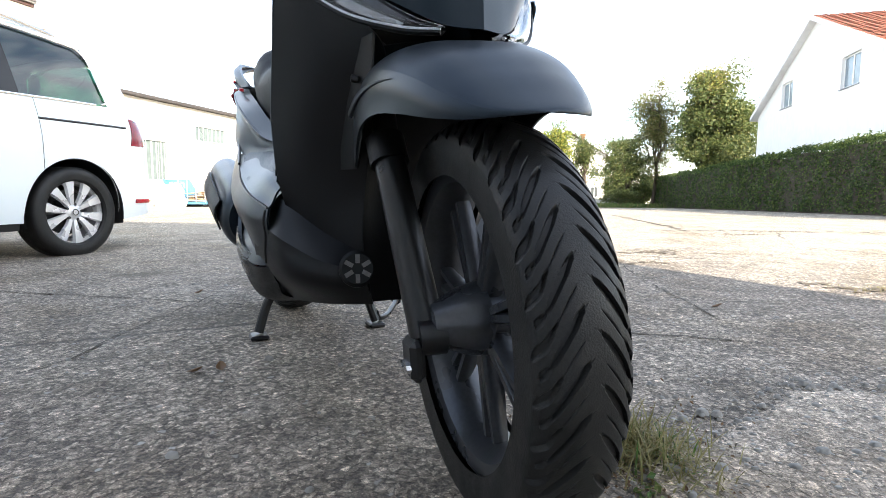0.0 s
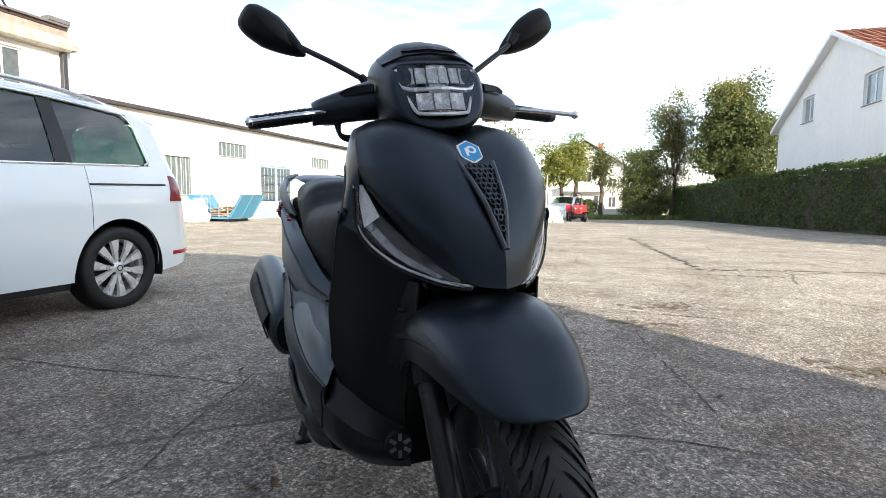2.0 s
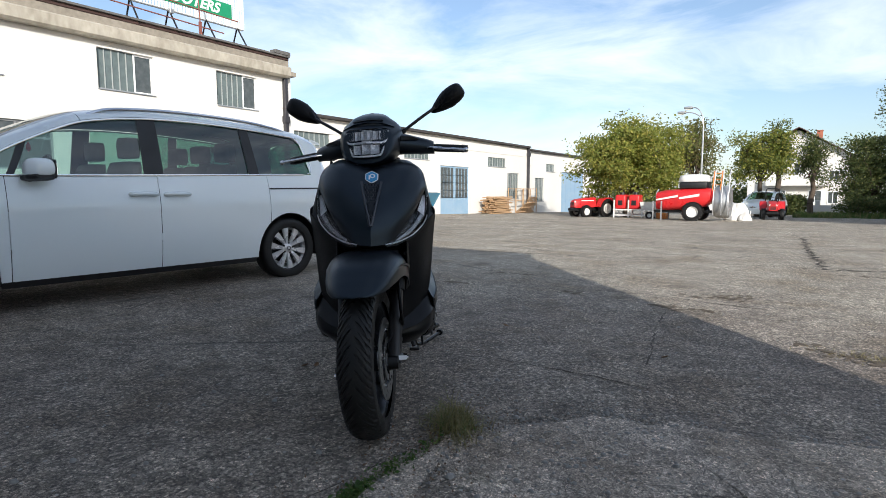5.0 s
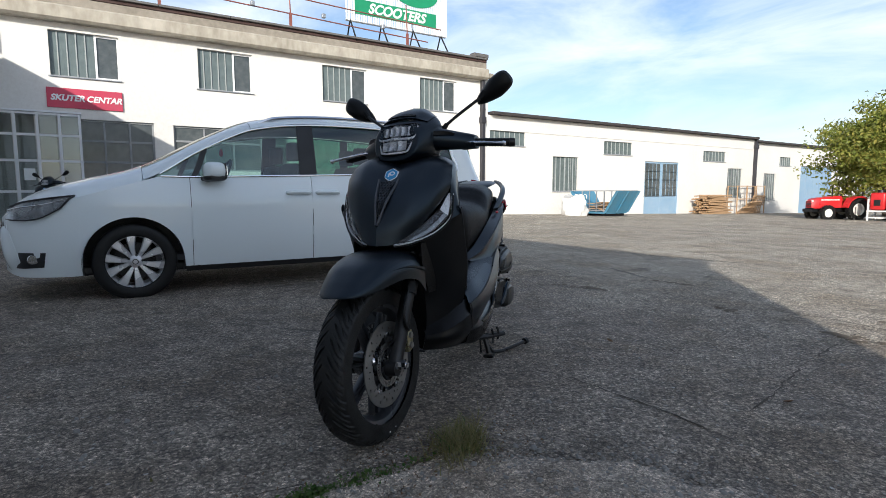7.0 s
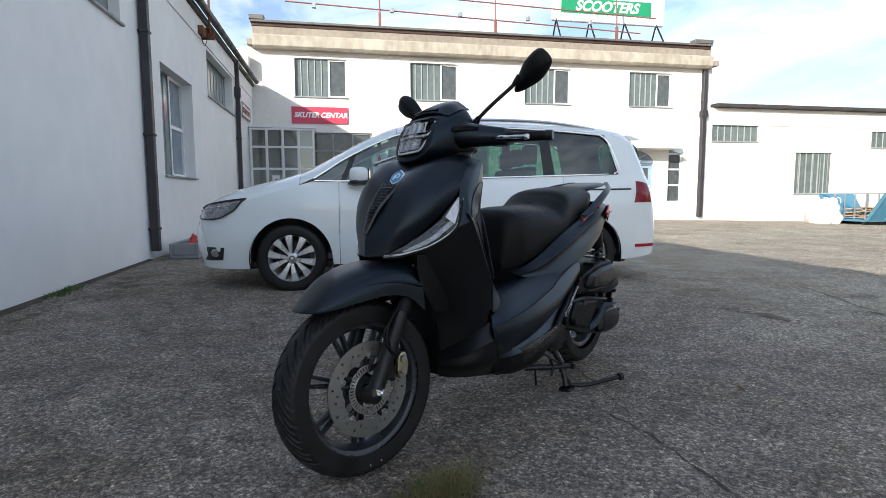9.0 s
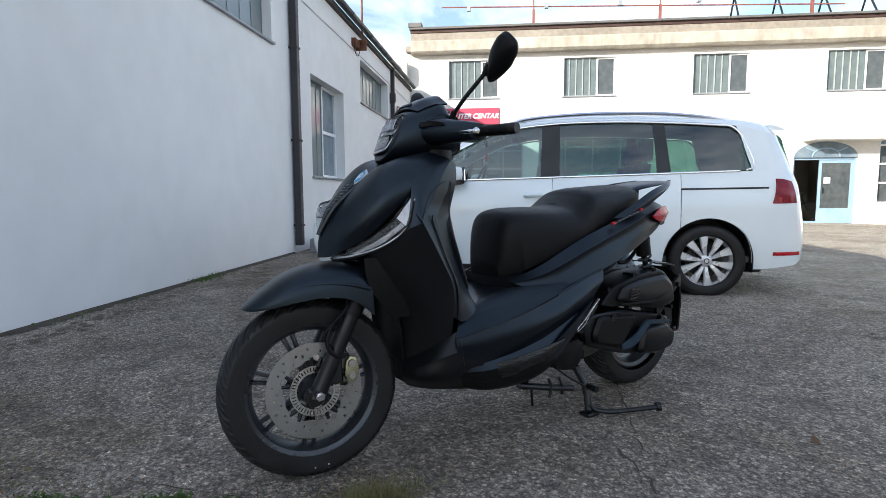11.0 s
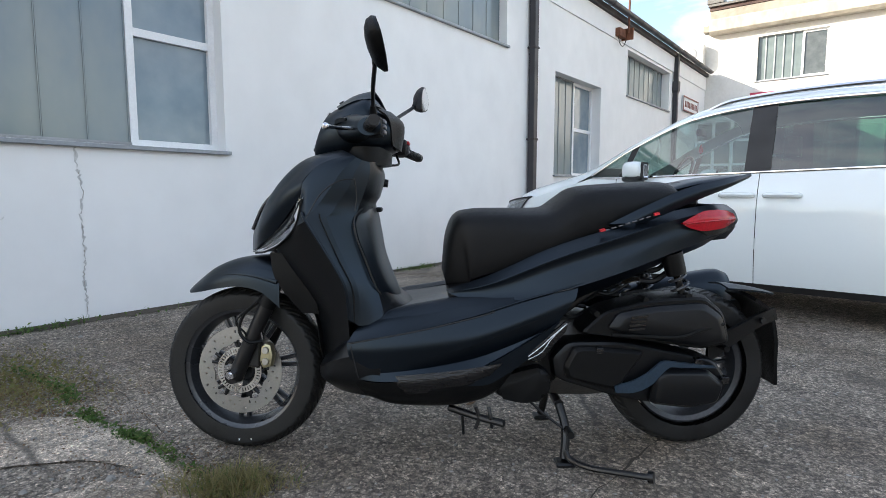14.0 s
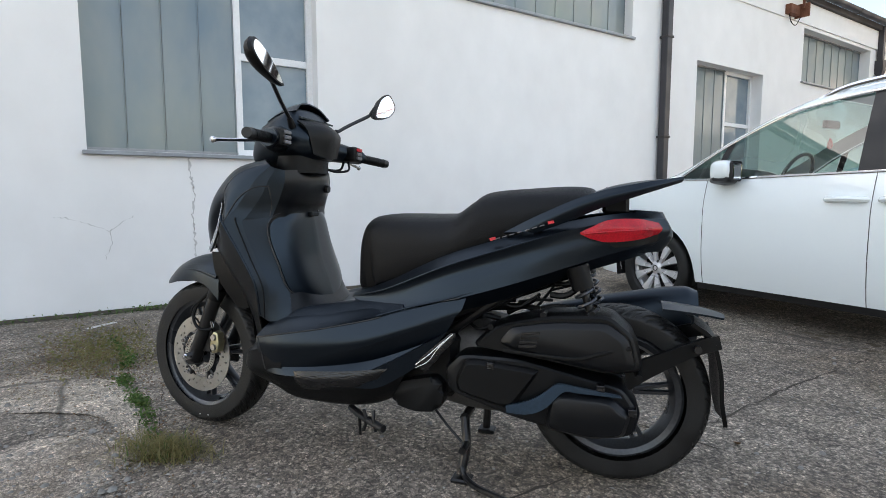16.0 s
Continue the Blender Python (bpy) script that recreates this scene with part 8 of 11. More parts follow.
    surf(bm, [[(2.06, s * (half(2.06, 0.42) + 0.006), 0.43), (2.22, s * (half(2.22, 0.42) + 0.006), 0.43), (2.34, s * (half(2.34, 0.42) + 0.008), 0.43)], [(2.08, s * (half(2.08, 0.32) + 0.006), 0.31), (2.22, s * (half(2.22, 0.32) + 0.006), 0.30), (2.345, s * (half(2.34, 0.32) + 0.008), 0.30)]], 6, 14, False, 0.004)
    fl_ = part("fog_recess", bm, "car_trim", CAR)
    part("fog_lamp", lathe(BM(), [(0.001, 0.0), (0.036, 0.0), (0.042, -0.012)], 18, (2.15, s * (half(2.15, 0.37) + 0.016), 0.375), axis="y", closed=False), "chrome", fl_)
    # wheel arch liners
    for h in HUBS:
        bm = BM()
        rings = [[(h + (ARCH + 0.004) * math.cos(a), s * y, WR + (ARCH + 0.004) * math.sin(a)) for y in (0.42, half(h, 0.7) - 0.010)] for a in np.linspace(-0.25, math.pi + 0.25, 40)]
        vs = [[bm.verts.new(p) for p in r] for r in rings]
        for a, b in zip(vs, vs[1:]):
            bm.faces.new((a[0], a[1], b[1], b[0]))
        bm.faces.new([v[0] for v in vs])
        part("arch_liner", bm, "car_trim", CAR)

# upper skins
def skin(x0, x1, nm, mat, edge_z, n=14, lo=-1.0, hi=1.0):
    bm = BM()
    xs = np.linspace(x0, x1, 40)
    grid = []
    for x in xs:
        ze = edge_z(x)
        ye = half(x, ze)
        row = []
        for j in range(2 * n + 1):
            t = lo + (hi - lo) * j / (2 * n)
            y = ye * math.copysign(1 - (1 - abs(t)) ** 1.25, t)
            k = abs(y) / ye if ye else 0
            z = crown(x) - (crown(x) - ze) * (0.30 * k ** 2 + 0.70 * k ** 7)
            row.append(bm.verts.new((x, y, z)))
        grid.append(row)
    for a, b in zip(grid, grid[1:]):
        for j in range(2 * n):
            bm.faces.new((a[j], a[j + 1], b[j + 1], b[j]))
    return part(nm, bm, mat, CAR)


skin(0.42, -2.44, "roof", "car_white", roof_rail)
skin(1.34, 0.424, "windscreen", "car_glass", lambda x: roof_rail(x) - 0.002, lo=-0.72, hi=0.72)
skin(1.34, 0.424, "roof_pillar", "car_white", lambda x: roof_rail(x) - 0.002, 5, 0.723, 1.0)
skin(1.34, 0.424, "roof_pillar", "car_white", lambda x: roof_rail(x) - 0.002, 5, -1.0, -0.723)
skin(2.40, 1.344, "bonnet", "car_white", lambda x: min(wing_top(x), crown(x) - 0.005))
# nose and tail
def end_skin(sign, nm, zs, xs_of, mat):
    bm = BM()
    rows = []
    for z, xc, yw, xe in zs:
        rows.append([(xc, 0, z), (xc - sign * 0.02, yw * 0.5, z), (xc * 0.7 + xe * 0.3, yw * 0.82, z), (xe, yw, z)])
    surf(bm, rows, 26, 16, True, 0.004)
    return part(nm, bm, mat, CAR)


end_skin(1, "front_bumper", [(0.25, 2.36, 0.66, 2.22), (0.40, 2.41, 0.68, 2.26), (0.58, 2.42, 0.62, 2.31), (0.64, 2.40, 0.56, 2.325)], None, "car_white")
g = end_skin(1, "grille", [(0.63, 2.405, 0.56, 2.325), (0.70, 2.385, 0.56, 2.315), (0.745, 2.35, 0.56, 2.29)], None, "car_trim")
part("grille_bar", tube(BM(), [(2.325, -0.54, 0.66), (2.40, 0, 0.665), (2.325, 0.54, 0.66)], 0.008, 6, 30), "chrome", g)
part("grille_bar", tube(BM(), [(2.315, -0.54, 0.705), (2.39, 0, 0.71), (2.315, 0.54, 0.705)], 0.008, 6, 30), "chrome", g)
part("front_badge", lathe(BM(), [(0.001, 0.012), (0.05, 0.010), (0.058, 0.0)], 24, (2.398, 0, 0.688), axis="x", closed=False), "chrome", g)
end_skin(-1, "tailgate", [(0.30, -2.45, 0.60, -2.40), (0.50, -2.52, 0.625, -2.425), (0.72, -2.52, 0.63, -2.428), (0.95, -2.50, 0.61, -2.428), (1.13, -2.49, 0.57, -2.425)], None, "car_white")
end_skin(-1, "rear_screen", [(1.131, -2.49, 0.57, -2.425), (1.32, -2.46, 0.55, -2.43), (1.44, -2.45, 0.52, -2.44), (1.52, -2.45, 0.20, -2.44)], None, "car_dark_glass")
part("rear_spoiler", smooth_loft(BM(), [[(x, y, z) for x, z in ((-2.30, 1.575 - 0.1 * abs(y) ** 2), (-2.52, 1.54 - 0.1 * abs(y) ** 2), (-2.51, 1.52 - 0.1 * abs(y) ** 2), (-2.30, 1.53 - 0.1 * abs(y) ** 2))] for y in (-0.55, -0.3, 0, 0.3, 0.55)], 14, 14), "car_white", CAR)
part("underbody", box(BM(), -2.0, 1.85, -0.76, 0.76, 0.215, 0.30, 0.02), "car_trim", CAR)

# cabin
part("dashboard", smooth_loft(BM(), [[(x, y, z) for x, z in ((1.30, 0.80), (1.30, 1.0), (1.05, 1.06), (0.85, 1.0), (0.82, 0.80))] for y in (-0.80, -0.4, 0, 0.4, 0.80)], 10, 20), "cabin", CAR)
part("steering_wheel", lathe(BM(), [(0.185 + 0.013 * math.cos(a), 0.013 * math.sin(a)) for a in np.linspace(0, 2 * math.pi, 9)[:-1]], 36, (0, 0, 0), axis="x"), "car_trim", CAR).matrix_basis = pose(0.62, 0.38, 1.06, 0, -22, 0)
part("cabin_floor", box(BM(), -1.9, 1.3, -0.80, 0.80, 0.31, 0.36), "cabin", CAR)
for x in (0.28, -0.62):
    for y in ((0.40, -0.40) if x > 0 else (0.50, 0, -0.50)):
        w = 0.25 if x > 0 else 0.22
        st_ = part("car_seat", smooth_loft(BM(), [[(x + 0.30, y + w * c, 0.62 + 0.07 * q) for c, q in ((-1, -1), (1, -1), (1, 1), (-1, 1))], [(x - 0.20, y + w * c, 0.60 + 0.08 * q) for c, q in ((-1, -1), (1, -1), (1, 1), (-1, 1))]], 8, 16), "cabin", CAR)
        part("seat_back", smooth_loft(BM(), [[(x - 0.22 - 0.18 * (z - 0.6) + 0.06 * q, y + w * k * c, z) for c, q in ((-1, -1), (1, -1), (1, 1), (-1, 1))] for z, k in ((0.58, 1.0), (0.85, 1.0), (1.12, 0.92), (1.20, 0.7))], 10, 16), "cabin", st_)
        part("headrest", smooth_loft(BM(), [[(x - 0.36 + 0.05 * q, y + 0.13 * k * c, z) for c, q in ((-1, -1), (1, -1), (1, 1), (-1, 1))] for z, k in ((1.24, 0.8), (1.30, 1.0), (1.39, 0.95), (1.42, 0.7))], 8, 16), "cabin", st_)
part("rear_view_mirror", box(BM(), 0.56, 0.60, -0.10, 0.10, 1.44, 1.50, 0.01), "car_trim", CAR)
part("air_freshener", prism(BM(), [(0.0, 0.0), (0.02, 0.02), (0.015, 0.06), (0.0, 0.09), (-0.015, 0.06), (-0.02, 0.02)], -0.004, 0.004), "red_switch", CAR, "small hanging air freshener").matrix_basis = pose(0.58, 0.0, 1.28)

# the tail leans forward towards the roof
for ob in CAR.children_recursive:
    if ob.type == "MESH":
        for v in ob.data.vertices:
            if v.co.x < -1.75:
                v.co.x = -1.75 + (v.co.x + 1.75) * ipl(v.co.z, [0.25, 0.5, 1.0, 1.3, 1.45, 1.6], [0.88, 0.87, 0.79, 0.64, 0.56, 0.52])

# wheels
for h in HUBS:
    for s in (1, -1):
        c = (h, s * 0.80, WR - 0.0)
        w = part("road_wheel", lathe(BM(), [(0.225, s * 0.085), (0.232, s * 0.090), (0.228, s * 0.060), (0.21, s * 0.04), (0.20, -s * 0.09), (0.215, -s * 0.10), (0.22, s * 0.03)], 64, c), "car_alloy", CAR, "silver ten-spoke alloy wheel")
        rub = []
        for r, y in ((0.222, 0.088), (0.235, 0.104), (0.265, 0.110), (0.300, 0.106), (0.316, 0.094), (0.325, 0.075), (0.327, 0.0), (0.325, -0.075), (0.316, -0.094), (0.30, -0.106), (0.235, -0.10)):
            rub.append((r, s * y))
        part("tyre", lathe(BM(), rub, 72, c), "rubber", w, "black car tyre")
        part("brake_drum", lathe(BM(), [(0.001, s * 0.0), (0.16, s * 0.0), (0.16, -s * 0.03), (0.001, -s * 0.03)], 32, c, closed=False), "dark_metal", w)
        for i in range(10):
            a0 = 2 * math.pi * i / 10 + 0.2
            off = 0.16 if i % 2 else -0.16
            bm = BM()
            rings = []
            for r, k, yy in ((0.045, 0.015, 0.066), (0.11, 0.022, 0.075), (0.18, 0.034, 0.078), (0.226, 0.044, 0.074)):
                a = a0 + off * (1 - r / 0.226) * 0.6
                u, v = Vector((math.cos(a), 0, math.sin(a))), Vector((-math.sin(a), 0, math.cos(a)))
                b = Vector(c)
                rings.append([b + u * r + v * k + Vector((0, s * (yy - 0.02), 0)), b + u * r + v * k * 0.75 + Vector((0, s * yy, 0)), b + u * r - v * k * 0.75 + Vector((0, s * yy, 0)), b + u * r - v * k + Vector((0, s * (yy - 0.02), 0))])
            loft(bm, rings)
            part("spoke", bm, "car_alloy", w)
        part("hub_cap", lathe(BM(), [(0.001, s * 0.082), (0.026, s * 0.081), (0.032, s * 0.074), (0.060, s * 0.066)], 28, c, closed=False), "car_alloy", w)
        part("hub_mark", lathe(BM(), [(0.017, s * 0.0825), (0.024, s * 0.0825), (0.024, s * 0.084), (0.017, s * 0.084)], 24, c), "car_trim", w)
        for i in range(5):
            a = 2 * math.pi * i / 5 + 0.5
            part("wheel_bolt", cyl(BM(), (c[0] + 0.055 * math.cos(a), c[1] + s * 0.05, c[2] + 0.055 * math.sin(a)), (c[0] + 0.055 * math.cos(a), c[1] + s * 0.071, c[2] + 0.055 * math.sin(a)), 0.011, seg=6), "car_trim", w)
# ---- far things: plants, houses, machines ----
rng = np.random.default_rng(11)


def leaf_cloud(name, centres, size, mat, parent, label="", out=None, flat=0.0):
    """One mesh of many kite-shaped, slightly folded leaves round the given points."""
    n = len(centres)
    nor = rng.normal(size=(n, 3))
    if out is not None:
        nor += out
    nor[:, 2] += flat
    nor /= np.linalg.norm(nor, axis=1)[:, None] + 1e-9
    ref = rng.normal(size=(n, 3))
    u = np.cross(nor, ref)
    u /= np.linalg.norm(u, axis=1)[:, None] + 1e-9
    v = np.cross(nor, u)
    s = (size * rng.uniform(0.6, 1.35, n))[:, None]
    fold = nor * s * rng.uniform(0.0, 0.25, n)[:, None]
    vs = np.stack([centres - u * s * 0.6, centres + v * s * 0.34 + fold, centres + u * s * 0.6, centres - v * s * 0.34 + fold], axis=1).reshape(-1, 3)
    me = bpy.data.meshes.new(name)
    me.from_pydata(vs.tolist(), [], np.arange(4 * n).reshape(-1, 4).tolist())
    me.materials.append(M[mat])
    ob = new(name, me)
    ob.parent = parent
    if label:
        ob["label"] = label
    return ob


def clumps(n, per, centre, radii, spread, skin=0.75, lump=0.25, low=-1.0):
    """Clump centres in an uneven ellipsoid, and the leaves round each."""
    d = rng.normal(size=(n * 3, 3))
    d /= np.linalg.norm(d, axis=1)[:, None]
    d = d[d[:, 2] > low][:n]
    ph = rng.uniform(0, 6.28, 6)
    wob = 1 + lump * (np.sin(3 * d[:, 0] + ph[0]) * np.cos(4 * d[:, 1] + ph[1]) + 0.7 * np.sin(6 * d[:, 2] + ph[2] + 3 * d[:, 0]))
    r = rng.uniform(0, 1, len(d)) ** (1 - skin + 0.12)
    c = np.array(centre) + d * np.array(radii) * (wob * r)[:, None]
    pts = (c[:, None, :] + np.clip(rng.normal(size=(len(c), per, 3)), -1.7, 1.7) * (spread * rng.uniform(0.6, 1.3, len(c)))[:, None, None] * np.array([1, 1, 0.65])).reshape(-1, 3)
    return c, pts


def branch_tube(bm, a, b, r0, r1, bend=0.08, seg=6):
    a, b = np.array(a, float), np.array(b, float)
    L = np.linalg.norm(b - a)
    m1 = a + (b - a) * 0.35 + rng.normal(size=3) * L * bend
    m2 = a + (b - a) * 0.7 + rng.normal(size=3) * L * bend + np.array([0, 0, L * 0.05])
    P = [a, m1, m2, b]
    for i in range(3):
        k0, k1 = i / 3, (i + 1) / 3
        cyl(bm, tuple(P[i]), tuple(P[i + 1]), r0 + (r1 - r0) * k0, r0 + (r1 - r0) * k1, seg, caps=False)


def tree(x, y, crown, radii, mat, label, n=150, per=70, leaf=0.15, spread=0.42, trunk=0.16, second=None, skin=0.72, lump=0.25, low=-0.8, fork=0.35):
    z0 = gz(y)
    t = thing("tree", label, "tree", pose(x, y, z0))
    c, pts = clumps(n, per, (0, 0, crown), radii, spread, skin, lump, low)
    bm = BM()
    f = max(crown - radii[2], 0.5) + fork
    lean = rng.normal(size=2) * 0.15
    top = np.array([lean[0], lean[1], f])
    branch_tube(bm, (0, 0, -0.15), top, trunk * 1.25, trunk * 0.85, 0.03, 9)
    limbs = []
    for i in range(7):
        a = i * 2.4 + rng.uniform(-0.4, 0.4)
        e = np.array([math.cos(a) * radii[0] * 0.48, math.sin(a) * radii[1] * 0.48, crown + rng.uniform(-0.35, 0.5) * radii[2]])
        if i == 6:
            e = np.array([lean[0], lean[1], crown + 0.6 * radii[2]])
        branch_tube(bm, top, e, trunk * 0.62, trunk * 0.22, 0.08, 7)
        limbs.append(e)
    for p in c[::2]:
        e = min(limbs, key=lambda q: np.linalg.norm(q - p))
        branch_tube(bm, e, p, trunk * 0.2, 0.012, 0.08, 4)
    part("trunk", bm, "bark", t)
    leaf_cloud("crown", pts, leaf, mat, t, out=np.repeat(c - np.array([0, 0, crown]), per, axis=0)[: len(pts)] * 0.25, flat=0.35)
    # second leaf colour on a random third, painted as if sunlit
    if second:
        leaf_cloud("sunlit_leaves", pts[rng.permutation(len(pts))[: len(pts) // 3]] + rng.normal(size=(len(pts) // 3, 3)) * 0.15, leaf, second, t, flat=0.35)
    return t


tree(-8.0, 30.0, 3.0, (2.95, 2.7, 2.25), "leaf_yellow", "yellowing broad-leaved tree with a low wide crown", n=210, per=120, leaf=0.14, spread=0.40, second="leaf_yellow", lump=0.16, low=-0.8)
tree(-5.9, 36.0, 4.0, (1.5, 1.5, 2.2), "leaf_tan", "olive brown broad-leaved tree behind a lamp post", n=80, per=80, leaf=0.13, spread=0.38, second="leaf_green")
tree(-2.7, 42.0, 3.9, (1.75, 1.7, 1.9), "leaf_yellow", "yellow-green garden tree with a loose crown", n=90, per=90, leaf=0.14, spread=0.36, second="leaf_green")
tree(-1.7, 42.8, 5.0, (0.85, 0.9, 1.7), "leaf_green", "slender green garden tree with an airy top", n=34, per=60, leaf=0.13, spread=0.32, second="leaf_yellow", low=-1)
tree(0.3, 45.0, 4.0, (0.8, 0.9, 1.8), "leaf_dark", "dark green garden tree beside a house", n=50, per=90, leaf=0.13, spread=0.34)
tree(3.6, 50.0, 3.5, (1.9, 1.9, 2.8), "leaf_dark", "dark round garden tree at the end of a hedge", n=130, per=100, leaf=0.14, spread=0.4, second="leaf_green", low=-1)
tree(10.2, 47.0, 6.4, (2.75, 2.7, 4.1), "leaf_dark", "tall dark broad-leaved tree behind a clipped hedge", n=280, per=120, leaf=0.18, spread=0.5, second="leaf_green", low=-1, trunk=0.26)
tree(9.3, 46.4, 9.4, (1.3, 1.3, 1.5), "leaf_tan", "tall tree with a sunlit yellowing top", n=50, per=70, leaf=0.16, spread=0.4, second="leaf_yellow", low=-1, trunk=0.18)
tree(6.1, 50.5, 6.9, (2.0, 2.0, 3.7), "leaf_tan", "feathery olive tan tree with an open crown", n=170, per=60, leaf=0.14, spread=0.42, second="leaf_green", low=-1, skin=0.6)
tree(11.5, 45.0, 3.3, (1.9, 1.7, 2.9), "leaf_dark", "dark evergreen tree beside a white house", n=140, per=110, leaf=0.15, spread=0.42, low=-1, trunk=0.2)
tree(3.0, 45.0, 0.75, (1.3, 0.9, 0.75), "leaf_dark", "low dark spreading evergreen shrub", n=50, per=70, leaf=0.11, spread=0.25, trunk=0.05, low=-1, fork=0.1)


for x, y, r in ((-1.5, 52.0, 0.9), (5.4, 53.0, 1.5), (7.2, 57.0, 1.9)):
    tree(x, y, r * 0.85, (r * 1.3, 1.0, r * 0.85), "leaf_dark", "dense dark green garden shrub", n=60, per=80, leaf=0.15, spread=0.3, trunk=0.06, low=-1, fork=0.1, second="leaf_green")


def tree_line():
    t = thing("far_trees", "hazy line of distant mixed trees", "trees", kind="stuff")
    pts = []
    for i in range(150):
        x = -46 + i * 0.62 + rng.uniform(-1, 1)
        y = 84 + rng.uniform(-5, 8) + 0.02 * x * x * 0.1
        h = 3.0 + 1.3 * math.sin(x * 0.37) + 1.0 * math.sin(x * 0.9 + 1) + rng.uniform(-0.6, 0.9)
        c = rng.normal(size=(120, 3)) * np.array([1.0, 1.0, h * 0.28]) + np.array([x, y, gz(y) + h * 0.5])
        pts.append(c[c[:, 2] > gz(y) - 0.1])
    leaf_cloud("leaves", np.concatenate(pts), 0.42, "leaf_dark", t, flat=0.3)
    return t


tree_line()


# clipped hedge
def hedge():
    line = [(9.3, 9.5), (8.65, 18.5), (7.8, 29.0), (6.3, 51.0)]
    t = thing("hedge", "long clipped green hedge with a flat top", "hedge", kind="stuff")
    core = BM()
    pts, outs = [], []
    for (xa, ya), (xb, yb) in zip(line, line[1:]):
        L = math.hypot(xb - xa, yb - ya)
        d = np.array([(xb - xa) / L, (yb - ya) / L])
        nrm = np.array([-d[1], d[0]]) if -d[1] < 0 else np.array([d[1], -d[0]])
        steps = int(L / 0.5)
        for i in range(steps):
            s0, s1 = L * i / steps, L * (i + 1) / steps
            p0 = np.array([xa, ya]) + d * s0
            p1 = np.array([xa, ya]) + d * s1
            zt = 2.33 + 0.8 * gz(p0[1]) + 0.05 * math.sin(p0[1] * 1.7) + rng.uniform(-0.04, 0.04)
            z0 = gz(p0[1])
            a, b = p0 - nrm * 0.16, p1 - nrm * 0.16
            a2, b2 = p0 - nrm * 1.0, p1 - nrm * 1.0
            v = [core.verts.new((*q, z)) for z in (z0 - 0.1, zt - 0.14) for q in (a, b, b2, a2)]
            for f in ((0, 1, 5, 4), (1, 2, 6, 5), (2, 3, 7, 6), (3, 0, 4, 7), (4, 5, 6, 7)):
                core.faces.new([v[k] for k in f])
            near = 1.0 if p0[1] < 24 else (0.6 if p0[1] < 34 else 0.38)
            m = int(520 * (s1 - s0) / 0.5 * near)
            k = rng.uniform(0, 1, m)
            hh = rng.uniform(0, 1, m)
            bul = 0.07 * np.sin(p0[1] * 2.3 + hh * 5) + 0.05 * np.sin(p0[1] * 5.1 + hh * 9)
            xy = p0 + (p1 - p0) * k[:, None] + nrm * (bul + rng.normal(0, 0.06, m) - 0.08)[:, None]
            pts.append(np.column_stack([xy, z0 + 0.05 + hh * (zt - z0)]))
            outs.append(np.tile([nrm[0], nrm[1], 0.3], (m, 1)) * 1.2)
            m2 = int(m * 0.4)
            k, w = rng.uniform(0, 1, m2), rng.uniform(-0.05, 1.1, m2)
            xy = p0 + (p1 - p0) * k[:, None] - nrm * w[:, None]
            pts.append(np.column_stack([xy, zt - 0.03 + np.abs(rng.normal(0, 0.07, m2))]))
            outs.append(np.tile([0, 0, 1.2], (m2, 1)))
    # dark solid in soil colour stands in for the shade inside the hedge
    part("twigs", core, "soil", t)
    P = np.concatenate(pts)
    O = np.concatenate(outs)
    near = P[:, 1] < 25
    leaf_cloud("leaves", P[near], 0.075, "leaf_hedge", t, out=O[near])
    leaf_cloud("leaves", P[~near], 0.105, "leaf_hedge", t, out=O[~near])
    # lighter leaf colour laid along the top in place of light falling there
    top = P[O[:, 2] > 1.0]
    top = top[rng.permutation(len(top))[: len(top) // 3]] + np.array([0, 0, 0.06])
    leaf_cloud("young_leaves", top, 0.08, "leaf_green", t, flat=0.8)
    return t


hedge()
pt = thing("flower_pot", "large brown terracotta pot beside a hedge", "flower pot", pose(8.55, 16.6, gz(16.6)))
part("pot", lathe(BM(), [(0.001, 0.0), (0.2, 0.0), (0.24, 0.25), (0.29, 0.48), (0.32, 0.49), (0.32, 0.56), (0.28, 0.56), (0.26, 0.4), (0.001, 0.4)], 28, axis="z", closed=False), "pot", pt)
part("soil", lathe(BM(), [(0.001, 0.44), (0.14, 0.45), (0.265, 0.43)], 20, axis="z", closed=False), "soil", pt)


# grass verge under the garden trees
def verge():
    t = thing("grass", "unmown green and straw-coloured grass verge", "grass", kind="stuff")
    for mat, n in (("grass_green", 5200), ("grass_dry", 2200)):
        x = rng.uniform(-0.6, 6.6, n)
        y = rng.uniform(40.0, 49.5, n)
        keep = (y > 40.3 + 0.75 * np.maximum(x - 1.0, 0) + 0.5 * np.sin(x * 3))
        x, y = x[keep], y[keep]
        h = rng.uniform(0.12, 0.42, len(x))
        vs, fs = [], []
        for i in range(len(x)):
            a = rng.uniform(0, 6.28)
            z = gz(y[i])
            dx, dy = math.cos(a) * 0.035, math.sin(a) * 0.035
            lx, ly = rng.normal(0, 0.1, 2)
            k = len(vs)
            vs += [(x[i] - dx, y[i] - dy, z - 0.02), (x[i] + dx, y[i] + dy, z - 0.02), (x[i] + lx, y[i] + ly, z + h[i])]
            fs.append((k, k + 1, k + 2))
        me = bpy.data.meshes.new("blades")
        me.from_pydata(vs, [], fs)
        me.materials.append(M[mat])
        ob = new("blades", me)
        ob.parent = t


verge()


